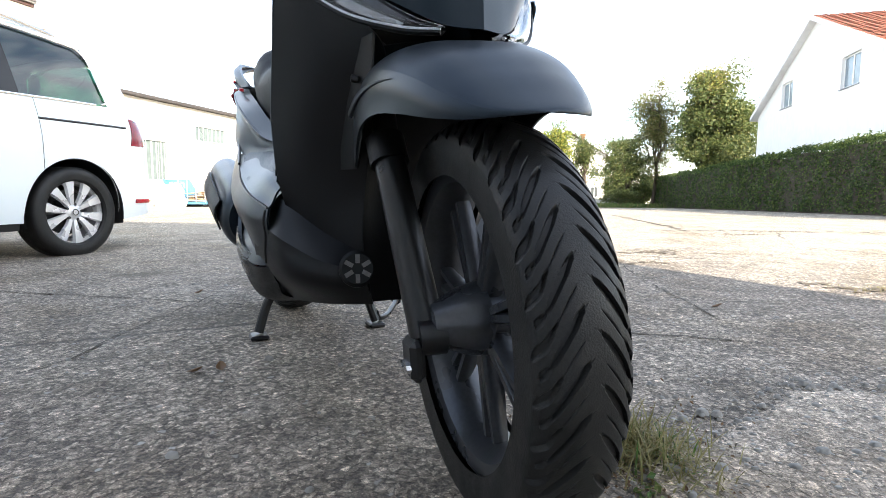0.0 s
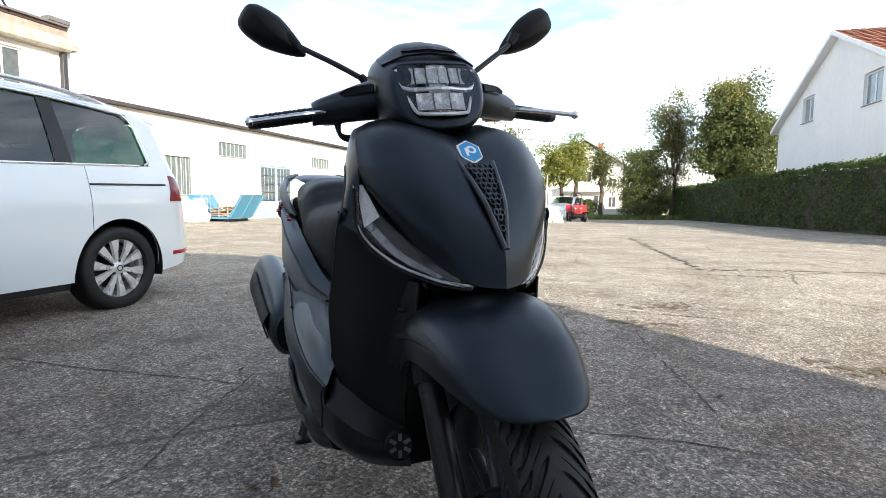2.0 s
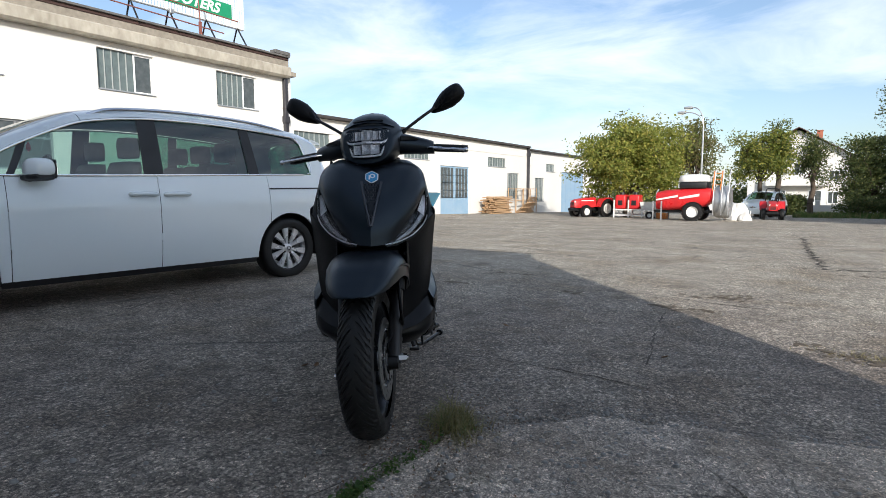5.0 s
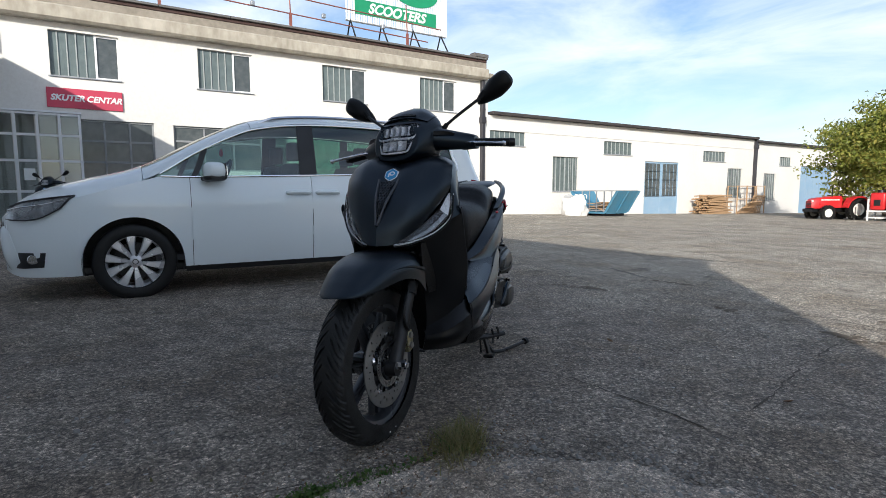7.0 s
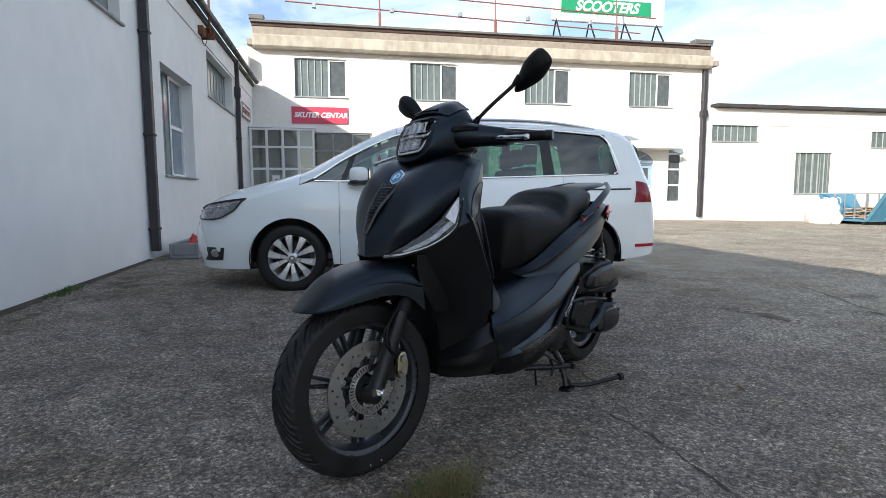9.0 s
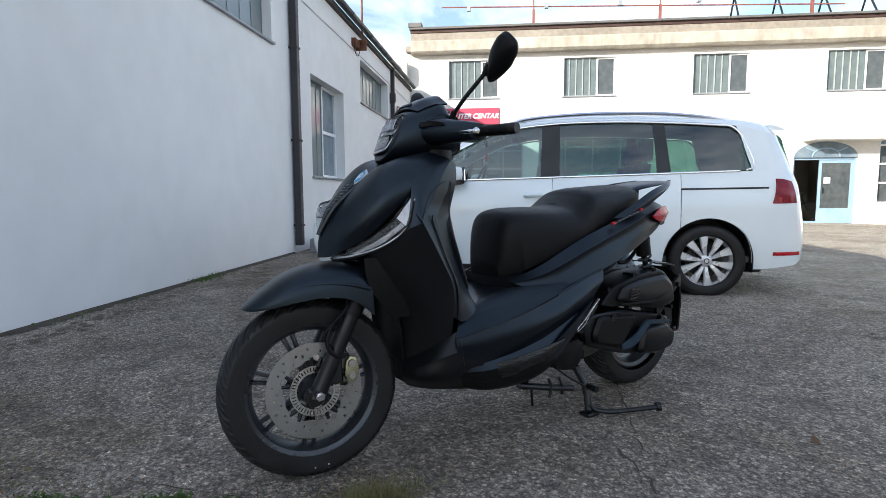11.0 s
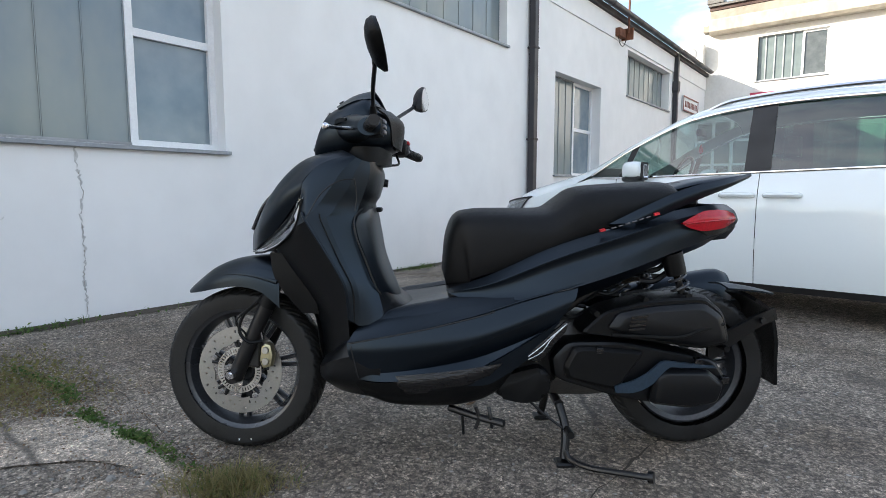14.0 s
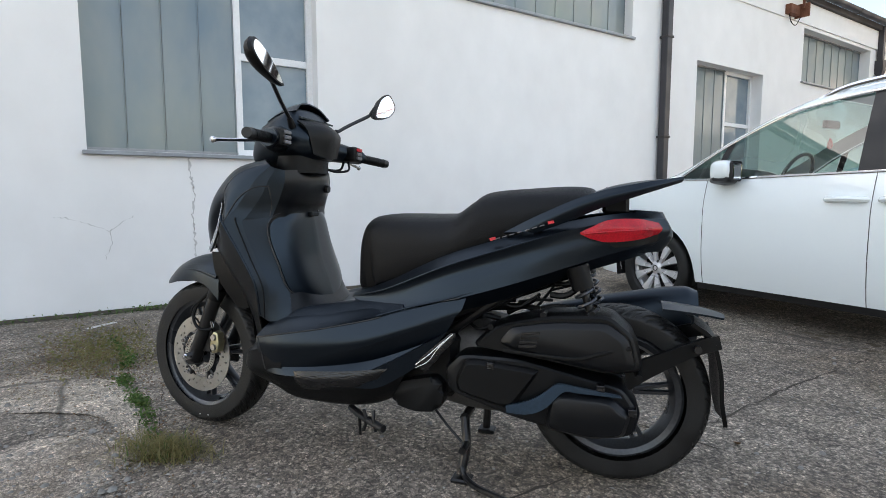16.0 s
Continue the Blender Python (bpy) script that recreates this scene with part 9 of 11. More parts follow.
# white gable house behind the hedge
def gable_house():
    h = thing("house", "white rendered gable house with a red tiled roof", "house", pose(10.3, 0, 0))
    y0, y1, ym, ze, zr = 20.4, 36.5, 28.45, 5.0, 8.35
    holes = [(31.1, 32.65, 4.83, 6.12), (24.05, 25.65, 4.65, 5.92), (27.4, 28.9, 1.2, 2.5)]
    bm = BM()
    ys = sorted({y0, y1, ym} | {v for hh in holes for v in hh[:2]})

    def roof_z(y):
        return ze + (zr - ze) * (1 - abs(y - ym) / ((y1 - y0) / 2))
    for xf in (0.0, 0.3):
        for a, b in zip(ys, ys[1:]):
            cuts = sorted([hh[2:] for hh in holes if hh[0] <= a + 1e-6 and hh[1] >= b - 1e-6])
            z = -1.0
            for lo, hi in cuts + [(None, None)]:
                za, zb = (lo, lo) if lo is not None else (roof_z(a), roof_z(b))
                bm.faces.new([bm.verts.new((xf, a, z)), bm.verts.new((xf, b, z)), bm.verts.new((xf, b, zb)), bm.verts.new((xf, a, za))])
                z = hi
    for a, b, lo, hi in holes:
        c = [(a, lo), (b, lo), (b, hi), (a, hi)]
        for (ya, za), (yb, zb) in zip(c, c[1:] + c[:1]):
            bm.faces.new([bm.verts.new((0, ya, za)), bm.verts.new((0, yb, zb)), bm.verts.new((0.3, yb, zb)), bm.verts.new((0.3, ya, za))])
    part("gable_wall", bm, "plaster", h, smooth=0)
    bm = box(BM(), 0.301, 12, y0, y0 + 0.3, -1, ze)
    part("side_wall", bm, "plaster", h, smooth=0)
    part("side_wall", box(BM(), 0.301, 12, y1 - 0.3, y1, -1, ze), "plaster", h, smooth=0)
    part("back_wall", box(BM(), 11.7, 12, y0 + 0.301, y1 - 0.301, -1, ze), "plaster", h, smooth=0)
    for s, yo in ((1, y0 - 0.45), (-1, y1 + 0.45)):
        k = (zr - ze) / (ym - y0)
        bm = BM()
        N = 26
        for i in range(N):
            ya, yb = yo + s * (ym - y0 + 0.45) * i / N, yo + s * (ym - y0 + 0.45) * (i + 1) / N + s * 0.04
            za, zb = zr - k * abs(ym - ya) + 0.10, zr - k * abs(ym - yb) + 0.10
            for j in range(40):
                xa = -0.32 + j * 0.32
                v = [bm.verts.new(q) for q in ((xa, ya, za + 0.035), (xa + 0.16, ya, za + 0.07), (xa + 0.32, ya, za + 0.035), (xa + 0.32, yb, zb - 0.005), (xa + 0.16, yb, zb + 0.03), (xa, yb, zb - 0.005))]
                bm.faces.new([v[0], v[1], v[4], v[5]])
                bm.faces.new([v[1], v[2], v[3], v[4]])
        part("roof_tiles", bm, "tile_red", h, smooth=0)
        bm = BM()
        pr = [(yo, zr - k * abs(ym - yo) - 0.1), (yo, zr - k * abs(ym - yo) + 0.10), (ym, zr + 0.10), (ym, zr - 0.1)]
        prism(bm, pr, -0.30, 12.2, axis="x")
        part("roof_slab", bm, "white_frame", h, smooth=0)
        bm = prism(BM(), [(a, b + 0.02) for a, b in pr], -0.35, -0.301, axis="x")
        part("verge_board", bm, "white_frame", h, smooth=0)
    for a, b, lo, hi in holes:
        bm = BM()
        frame_bars_x(bm, a, b, lo, hi, 0.10, 0.16, 0.07)
        box(bm, 0.105, 0.155, (a + b) / 2 - 0.05, (a + b) / 2 + 0.05, lo + 0.07, hi - 0.07)
        w = part("window", bm, "white_frame", h, smooth=0)
        part("pane", box(BM(), 0.125, 0.135, a + 0.07, (a + b) / 2 - 0.05, lo + 0.07, hi - 0.07), "pane", w, smooth=0)
        part("pane", box(BM(), 0.125, 0.135, (a + b) / 2 + 0.05, b - 0.07, lo + 0.07, hi - 0.07), "pane", w, smooth=0)
        part("sill", box(BM(), -0.06, 0.1, a - 0.05, b + 0.05, lo - 0.04, lo, 0.004), "sill", w)
    return h


def frame_bars_x(bm, a, b, lo, hi, x0, x1, t):
    box(bm, x0, x1, a, a + t, lo, hi)
    box(bm, x0, x1, b - t, b, lo, hi)
    box(bm, x0, x1, a + t, b - t, lo, lo + t)
    box(bm, x0, x1, a + t, b - t, hi - t, hi)


gable_house()


# far brown-roofed house and its garden wall
def far_house():
    z0 = gz(66)
    h = thing("house", "distant white house with a brown gable roof and chimney", "house", pose(-1.65, 66, z0))
    W, ze, zr = 4.35, 4.64 - z0, 7.45 - z0
    bm = prism(BM(), [(-W, 0), (W, 0), (W, ze), (0, zr - 0.25), (-W, ze)], 0, 9)
    part("wall", bm, "plaster_b", h, smooth=0)
    k = (zr - ze) / W
    for s in (-1, 1):
        bm = BM()
        N = 16
        for i in range(N):
            a, b = i / N, (i + 1.15) / N
            xa, xb = s * (W + 0.6) * (1 - a), s * (W + 0.6) * (1 - b)
            za, zb = zr - k * abs(xa), zr - k * abs(xb)
            prism(bm, [(xa, za), (xa, za + 0.09), (xb, zb + 0.05), (xb, zb)], -0.6, 9.4)
        part("roof", bm, "roof_brown", h, smooth=0)
    bm = box(BM(), 1.45, 2.0, 3.0, 3.6, zr - 2.2, zr - 0.15, 0.01)
    box(bm, 1.4, 2.05, 2.95, 3.65, zr - 0.149, zr - 0.07, 0.01)
    part("chimney", bm, "tile_red", h)
    for x, zb, zt, w in ((1.7, 1.0, 2.3, 1.2), (-1.4, 1.0, 2.3, 1.2), (0.3, 3.9, 5.1, 1.1), (3.2, 3.3, 4.3, 0.9), (3.2, 0.9, 2.2, 0.9)):
        wd = part("window", box(BM(), x - w / 2, x + w / 2, -0.05, -0.004, zb, zt, 0.004), "white_frame", h)
        part("pane", box(BM(), x - w / 2 + 0.08, x - 0.03, -0.06, -0.052, zb + 0.08, zt - 0.08), "pane_dark", wd, smooth=0)
        part("pane", box(BM(), x + 0.03, x + w / 2 - 0.08, -0.06, -0.052, zb + 0.08, zt - 0.08), "pane_dark", wd, smooth=0)
    bl = part("balcony", box(BM(), -2.6, 2.8, -1.1, -0.07, 2.75, 2.92, 0.01), "white_paint", h)
    part("balustrade", box(BM(), -2.6, 2.8, -1.1, -1.04, 2.921, 3.7, 0.01), "white_paint", bl)
    f = thing("garden_wall", "low white rendered garden wall before a house", "wall", pose(0, 0, 0), kind="structure")
    bm = BM()
    zg = gz(56)
    for x in np.arange(-12.0, 5.0, 2.5):
        box(bm, x, x + 2.5, 56, 56.2, zg - 0.2, zg + 0.85)
        box(bm, x - 0.18, x + 0.18, 55.95, 56.25, zg - 0.2, zg + 1.25)
    part("wall_body", bm, "plaster_b", f, smooth=0)
    g = thing("garage", "distant low white building between trees", "building", pose(8.6, 70, gz(66)))
    part("wall", box(BM(), -4.0, 6.0, 0, 6, 0, 3.3), "plaster_b", g, smooth=0)
    part("roof", box(BM(), -4.3, 6.3, -0.3, 6.3, 3.301, 3.5, 0.02), "roof_brown", g)


far_house()

# street lamp with two arms
lp = thing("street_lamp", "tall galvanised street lamp with two curved arms", "street lamp", pose(-5.05, 34.5, gz(34.5)))
bm = BM()
cyl(bm, (0, 0, 0), (0, 0, 1.2), 0.085, 0.08, 14)
cyl(bm, (0, 0, 1.2), (0, 0, 5.2), 0.065, 0.05, 14)
part("pole", bm, "galv", lp)
for k, (dz, dx) in enumerate(((0.0, -1.05), (0.28, -0.72))):
    part("arm", tube(BM(), [(0, 0, 5.1 + dz * 0.2), (-0.02, 0, 5.5 + dz), (-0.2, 0.05 * k, 5.95 + dz), (dx * 0.6, 0.1 * k, 6.2 + dz), (dx, 0.15 * k, 6.25 + dz)], 0.03, 8, 16), "galv", lp)
    hd = part("lamp_head", box(BM(), dx - 0.42, dx + 0.05, 0.15 * k - 0.12, 0.15 * k + 0.12, 6.19 + dz, 6.33 + dz, 0.04, seg=2), "galv", lp)
    part("lamp_bowl", box(BM(), dx - 0.38, dx - 0.08, 0.15 * k - 0.09, 0.15 * k + 0.09, 6.13 + dz, 6.189 + dz, 0.025, seg=2), "white_paint", hd)


# farm machines
def farm_wheel(parent, c, R, W, rim_mat):
    x, y, z = c
    bm = lathe(BM(), [(R * 0.58, -W * 0.42), (R * 0.8, -W * 0.5), (R * 0.95, -W * 0.45), (R, -W * 0.25), (R, W * 0.25), (R * 0.95, W * 0.45), (R * 0.8, W * 0.5), (R * 0.58, W * 0.42)], 40, centre=c)
    for i in range(20):
        a = i * math.pi / 10
        for s in (-1, 1):
            a2 = a + (0.08 if s > 0 else -0.08)
            p = pose(x + math.cos(a2) * R, y + s * W * 0.24, z + math.sin(a2) * R, 0, -math.degrees(a2), 0) @ pose(0, 0, 0, s * 28, 0, 0)
            box(bm, -0.03, 0.03, -W * 0.26, W * 0.26, -0.025, 0.025, 0.0, p)
    w = part("wheel", bm, "rubber", parent)
    part("rim", lathe(BM(), [(0.001, -W * 0.2), (R * 0.2, -W * 0.22), (R * 0.25, -W * 0.1), (R * 0.5, -W * 0.14), (R * 0.56, -W * 0.4), (R * 0.6, -W * 0.41), (R * 0.6, W * 0.41), (R * 0.56, W * 0.4), (R * 0.5, W * 0.1), (0.001, W * 0.1)], 32, centre=c, closed=False), rim_mat, w)
    return w


def tractor(m, label):
    t = thing("tractor", label, "tractor", m, group="orchard tractors")
    for s in (-1, 1):
        farm_wheel(t, (0, s * 0.52, 0.53), 0.53, 0.30, "white_paint")
        farm_wheel(t, (1.55, s * 0.5, 0.36), 0.36, 0.22, "white_paint")
        bm = BM()
        pr = [(0.66 * math.cos(a), 0.53 + 0.66 * math.sin(a)) for a in np.linspace(0.15, 2.7, 14)]
        pr2 = [(0.60 * math.cos(a), 0.53 + 0.60 * math.sin(a)) for a in np.linspace(2.7, 0.15, 14)]
        prism(bm, pr + pr2, s * 0.52 - 0.19, s * 0.52 + 0.19)
        box(bm, -0.45, 0.45, s * 0.33 - 0.02, s * 0.33 + 0.02, 0.6, 1.12, 0.01)
        part("fender", bm, "red_paint", t)
    rings = []
    for x, w, zt, zb in ((0.62, 0.30, 1.20, 0.62), (1.0, 0.30, 1.19, 0.60), (1.6, 0.28, 1.13, 0.58), (2.05, 0.25, 1.05, 0.58), (2.18, 0.20, 0.96, 0.62)):
        rings.append([(x, -w, zb), (x, -w, zt - 0.10), (x, -w * 0.75, zt), (x, w * 0.75, zt), (x, w, zt - 0.10), (x, w, zb)])
    hd = part("hood", loft(BM(), rings), "red_paint", t)
    bm = BM()
    for z in (0.68, 0.75, 0.82, 0.89):
        box(bm, 2.10, 2.205 - (z - 0.68) * 0.05, -0.16, 0.16, z, z + 0.035)
    part("grille", bm, "car_trim", hd)
    for s in (-1, 1):
        cyl(b2 := BM(), (2.10, s * 0.17, 0.95), (2.17, s * 0.17, 0.95), 0.055, 0.06, 14)
        part("headlamp", b2, "white_paint", hd)
        part("stripe", box(BM(), 0.75, 1.75, s * 0.297 - 0.006, s * 0.297 + 0.006, 0.98, 1.03), "white_paint", hd, smooth=0)
    bm = box(BM(), 0.2, 1.9, -0.2, 0.2, 0.38, 0.62, 0.03)
    box(bm, -0.35, 0.3, -0.24, 0.24, 0.38, 0.72, 0.03)
    cyl(bm, (1.55, -0.45, 0.36), (1.55, 0.45, 0.36), 0.06)
    cyl(bm, (0, -0.45, 0.53), (0, 0.45, 0.53), 0.09)
    box(bm, 1.9, 2.25, -0.33, 0.33, 0.40, 0.56, 0.02)
    part("chassis", bm, "dark_metal", t)
    bm = box(BM(), -0.28, 0.14, -0.22, 0.22, 0.78, 0.88, 0.03)
    box(bm, -0.34, -0.24, -0.21, 0.21, 0.86, 1.22, 0.03)
    part("seat", bm, "car_trim", t)
    bm = BM()
    cyl(bm, (0.62, 0, 1.1), (0.42, 0, 1.28), 0.02)
    torus_ring(bm, (0.42, 0, 1.29), 0.17, 0.015, (-0.74, 0, 0.67))
    part("steering_wheel", bm, "car_trim", t)
    bm = tube(BM(), [(-0.42, -0.36, 0.6), (-0.42, -0.36, 1.3), (-0.42, -0.36, 1.88), (-0.42, -0.2, 2.0), (-0.42, 0.2, 2.0), (-0.42, 0.36, 1.88), (-0.42, 0.36, 1.3), (-0.42, 0.36, 0.6)], 0.03, 8, 40)
    part("roll_bar", bm, "dark_metal", t)
    bm = BM()
    cyl(bm, (1.1, 0.2, 1.1), (1.1, 0.2, 1.62), 0.03)
    part("exhaust", bm, "dark_metal", t)
    return t


def torus_ring(bm, c, R, r, axis):
    ax = Vector(axis).normalized()
    u = ax.orthogonal().normalized()
    v = ax.cross(u)
    pts = [Vector(c) + u * math.cos(a) * R + v * math.sin(a) * R for a in np.linspace(0, 2 * math.pi, 25)]
    for p, q in zip(pts, pts[1:]):
        cyl(bm, p, q, r, r, 6)


tr1 = tractor(pose(-9.1, 28.6, gz(28.6), 0, 0, -118) @ Matrix.Scale(0.9, 4), "small red orchard tractor with white wheel rims")
copy_thing(tr1, pose(-1.2, 33.0, gz(33), 0, 0, -84) @ Matrix.Scale(0.92, 4))


def sprayer():
    t = thing("orchard_sprayer", "red trailed orchard sprayer with white stripes and wheels", "sprayer", pose(-4.0, 26.0, gz(26)))
    rings = []
    for x, w, zb, zt in ((-1.42, 0.32, 0.72, 1.12), (-1.35, 0.55, 0.50, 1.32), (-0.9, 0.68, 0.46, 1.42), (0.0, 0.72, 0.50, 1.48), (0.75, 0.72, 0.66, 1.50), (0.98, 0.66, 0.85, 1.47), (1.05, 0.5, 0.95, 1.38)):
        m = (zb + zt) / 2
        rings.append([(x, w * math.copysign(abs(math.cos(a)) ** 0.55, math.cos(a)), m + (zt - zb) / 2 * math.copysign(abs(math.sin(a)) ** 0.55, math.sin(a))) for a in np.linspace(0, 2 * math.pi, 25)[:-1]])
    tk = part("tank", loft(BM(), rings), "red_paint", t)
    for x0, x1, z0, z1, s in ((-1.30, -0.35, 0.92, 1.02, 0.16), (-0.30, 0.55, 0.98, 1.10, 0.14)):
        for sd in (-1, 1):
            bm = prism(BM(), [(x0, z0), (x1, z0 + s), (x1, z1 + s), (x0, z1 - 0.03)], sd * 0.722 - 0.008, sd * 0.722 + 0.008)
            part("stripe", bm, "white_paint", tk, smooth=0)
    part("dark_band", box(BM(), -0.35, 0.82, -0.6, 0.6, 1.46, 1.78, 0.08, seg=2), "car_trim", t)
    rings = []
    for z, k in ((1.781, 1.05), (1.9, 1.08), (2.02, 1.0), (2.10, 0.75), (2.12, 0.3)):
        rings.append([(0.23 + 0.62 * k * math.copysign(abs(math.cos(a)) ** 0.6, math.cos(a)), 0.62 * k * math.copysign(abs(math.sin(a)) ** 0.6, math.sin(a)), z) for a in np.linspace(0, 2 * math.pi, 21)[:-1]])
    part("cover", loft(BM(), rings), "white_bag", t, "white sheet cover")
    for s in (-1, 1):
        farm_wheel(t, (0.30, s * 0.78, 0.42), 0.42, 0.26, "white_paint")
    bm = box(BM(), -1.3, 1.5, -0.35, -0.25, 0.36, 0.48, 0.01)
    box(bm, -1.3, 1.5, 0.25, 0.35, 0.36, 0.48, 0.01)
    box(bm, -1.5, -1.3, -0.35, 0.35, 0.36, 0.48, 0.01)
    cyl(bm, (0.30, -0.7, 0.42), (0.30, 0.7, 0.42), 0.05)
    part("chassis", bm, "dark_metal", t)
    for x in (-1.42, -1.05):
        for y in (-0.75, 0.75):
            part("stand_post", box(BM(), x - 0.03, x + 0.03, y - 0.03, y + 0.03, 0.0, 0.9, 0.004), "galv", t)
    fn = part("fan_housing", lathe(BM(), [(0.25, 1.12), (0.66, 1.10), (0.70, 1.2), (0.70, 1.65), (0.66, 1.72), (0.25, 1.70)], 32, centre=(0, 0, 0.86), axis="x"), "galv", t)
    for i in range(8):
        part("fan_blade", box(BM(), 1.38, 1.44, -0.06, 0.06, 0.24, 0.62, 0, pose(0, 0, 0.86, i * 45, 0, 0)), "dark_metal", fn)
    for x in (1.12, 1.45, 1.72):
        part("nozzle_pipe", tube(BM(), [(x, -0.74, 0.3), (x, -0.8, 0.9), (x, -0.6, 1.6), (x, -0.35, 2.3)], 0.025, 8, 14), "galv", fn)
    bm = BM()
    for x in (1.0, 1.32):
        cyl(bm, (x, -0.5, 1.0), (x + 0.05, -0.2, 2.25), 0.025)
    for i in range(5):
        k = 0.1 + i * 0.2
        cyl(bm, (1.0 + 0.05 * k, -0.5 + 0.3 * k, 1.0 + 1.25 * k), (1.32 + 0.05 * k, -0.5 + 0.3 * k, 1.0 + 1.25 * k), 0.02)
    part("ladder", bm, "orange_paint", t, "orange steel ladder")
    return t


sprayer()


def spreader():
    t = thing("sprayer_frame", "red mounted sprayer on a white steel frame", "sprayer", pose(-7.05, 28.0, gz(28)))
    bm = BM()
    for x in (-0.95, -0.2, 0.5, 1.0):
        for y in (-0.4, 0.4):
            box(bm, x - 0.03, x + 0.03, y - 0.03, y + 0.03, 0.0, 0.42 if x > 0 else 0.95, 0.004)
    for z in (0.12, 0.4):
        for y in (-0.4, 0.4):
            box(bm, -1.0, 1.05, y - 0.035, y + 0.035, z, z + 0.06, 0.004)
    part("frame", bm, "white_paint", t)
    for x in (-0.65, 0.05):
        tk = part("tank", box(BM(), x - 0.28, x + 0.28, -0.36, 0.36, 0.47, 1.22, 0.09, seg=3), "red_paint", t)
        cyl(b2 := BM(), (x, 0, 1.2), (x, 0, 1.34), 0.13, 0.12, 18)
        part("cap", b2, "car_trim", tk)
        part("panel", box(BM(), x - 0.12, x + 0.12, -0.372, -0.35, 0.66, 0.92, 0.01), "car_trim", tk)
    part("hopper", loft(BM(), [[(0.42, -0.3, 0.47), (1.0, -0.3, 0.47), (1.0, 0.3, 0.47), (0.42, 0.3, 0.47)], [(0.36, -0.38, 0.85), (1.06, -0.38, 0.85), (1.06, 0.38, 0.85), (0.36, 0.38, 0.85)]]), "white_paint", t)
    part("boom", tube(BM(), [(0.9, -0.45, 0.2), (1.25, -0.5, 0.5), (1.2, -0.5, 1.2), (1.3, -0.45, 1.5)], 0.03, 8, 14), "galv", t)
    for s in (-1, 1):
        farm_wheel(t, (0.9, s * 0.5, 0.17), 0.17, 0.12, "white_paint")
    part("toolbox", box(BM(), 1.15, 1.65, -0.2, 0.2, 0.0, 0.3, 0.02), "orange_paint", t)
    return t


spreader()


def sack(m, r, h, label, seed):
    rs = np.random.default_rng(seed)
    t = thing("bulk_bag", label, "bag", m)
    bm = BM()
    N, K = 12, 26
    ph = rs.uniform(0, 6.28, 6)
    rows = []
    for i in range(N + 1):
        z = h * i / N
        k = (1.0 - 0.25 * (i / N) ** 2) * (0.93 if i == 0 else 1)
        row = []
        for j in range(K):
            a = 2 * math.pi * j / K
            w = 1 + 0.10 * math.sin(3 * a + ph[0] + z * 4) + 0.07 * math.sin(7 * a + ph[1] - z * 9) + 0.05 * math.sin(11 * a + ph[2] + z * 14)
            row.append(bm.verts.new((r * k * w * math.cos(a), r * k * w * math.sin(a) * 0.9, z + (0.10 * math.sin(2 * a + ph[3]) * (i / N) ** 3))))
        rows.append(row)
    for i in range(N):
        for j in range(K):
            bm.faces.new([rows[i][j], rows[i][(j + 1) % K], rows[i + 1][(j + 1) % K], rows[i + 1][j]])
    bm.faces.new(rows[0][::-1])
    bm.faces.new(rows[-1])
    b = part("body", bm, "white_bag", t)
    for a in (0.6, 2.2, 3.8, 5.4):
        p = Vector((r * 0.72 * math.cos(a), r * 0.65 * math.sin(a), h * 0.93))
        part("loop", tube(BM(), [p, p + Vector((0.05, 0, 0.14)), p + Vector((0.13, 0.05, 0.12)), p + Vector((0.16, 0.05, -0.05))], 0.02, 6, 12, flat=0.4), "white_bag", t)
    return t


sack(pose(-2.35, 28.3, gz(28.3)), 0.55, 0.75, "crumpled white bulk bag beside machines", 3)
sack(pose(-1.9, 28.0, gz(28.0), 0, 0, 70), 0.3, 0.32, "slumped white bag on the yard floor", 4)
sack(pose(-15.5, 17.5, gz(17.5)), 0.58, 0.85, "crumpled white bulk bag beside a blue container", 5)

# pale estate car parked far behind the machines
copy_thing(CAR, pose(-2.2, 40.5, gz(40.5) + 0.0, 0, 0, -100))


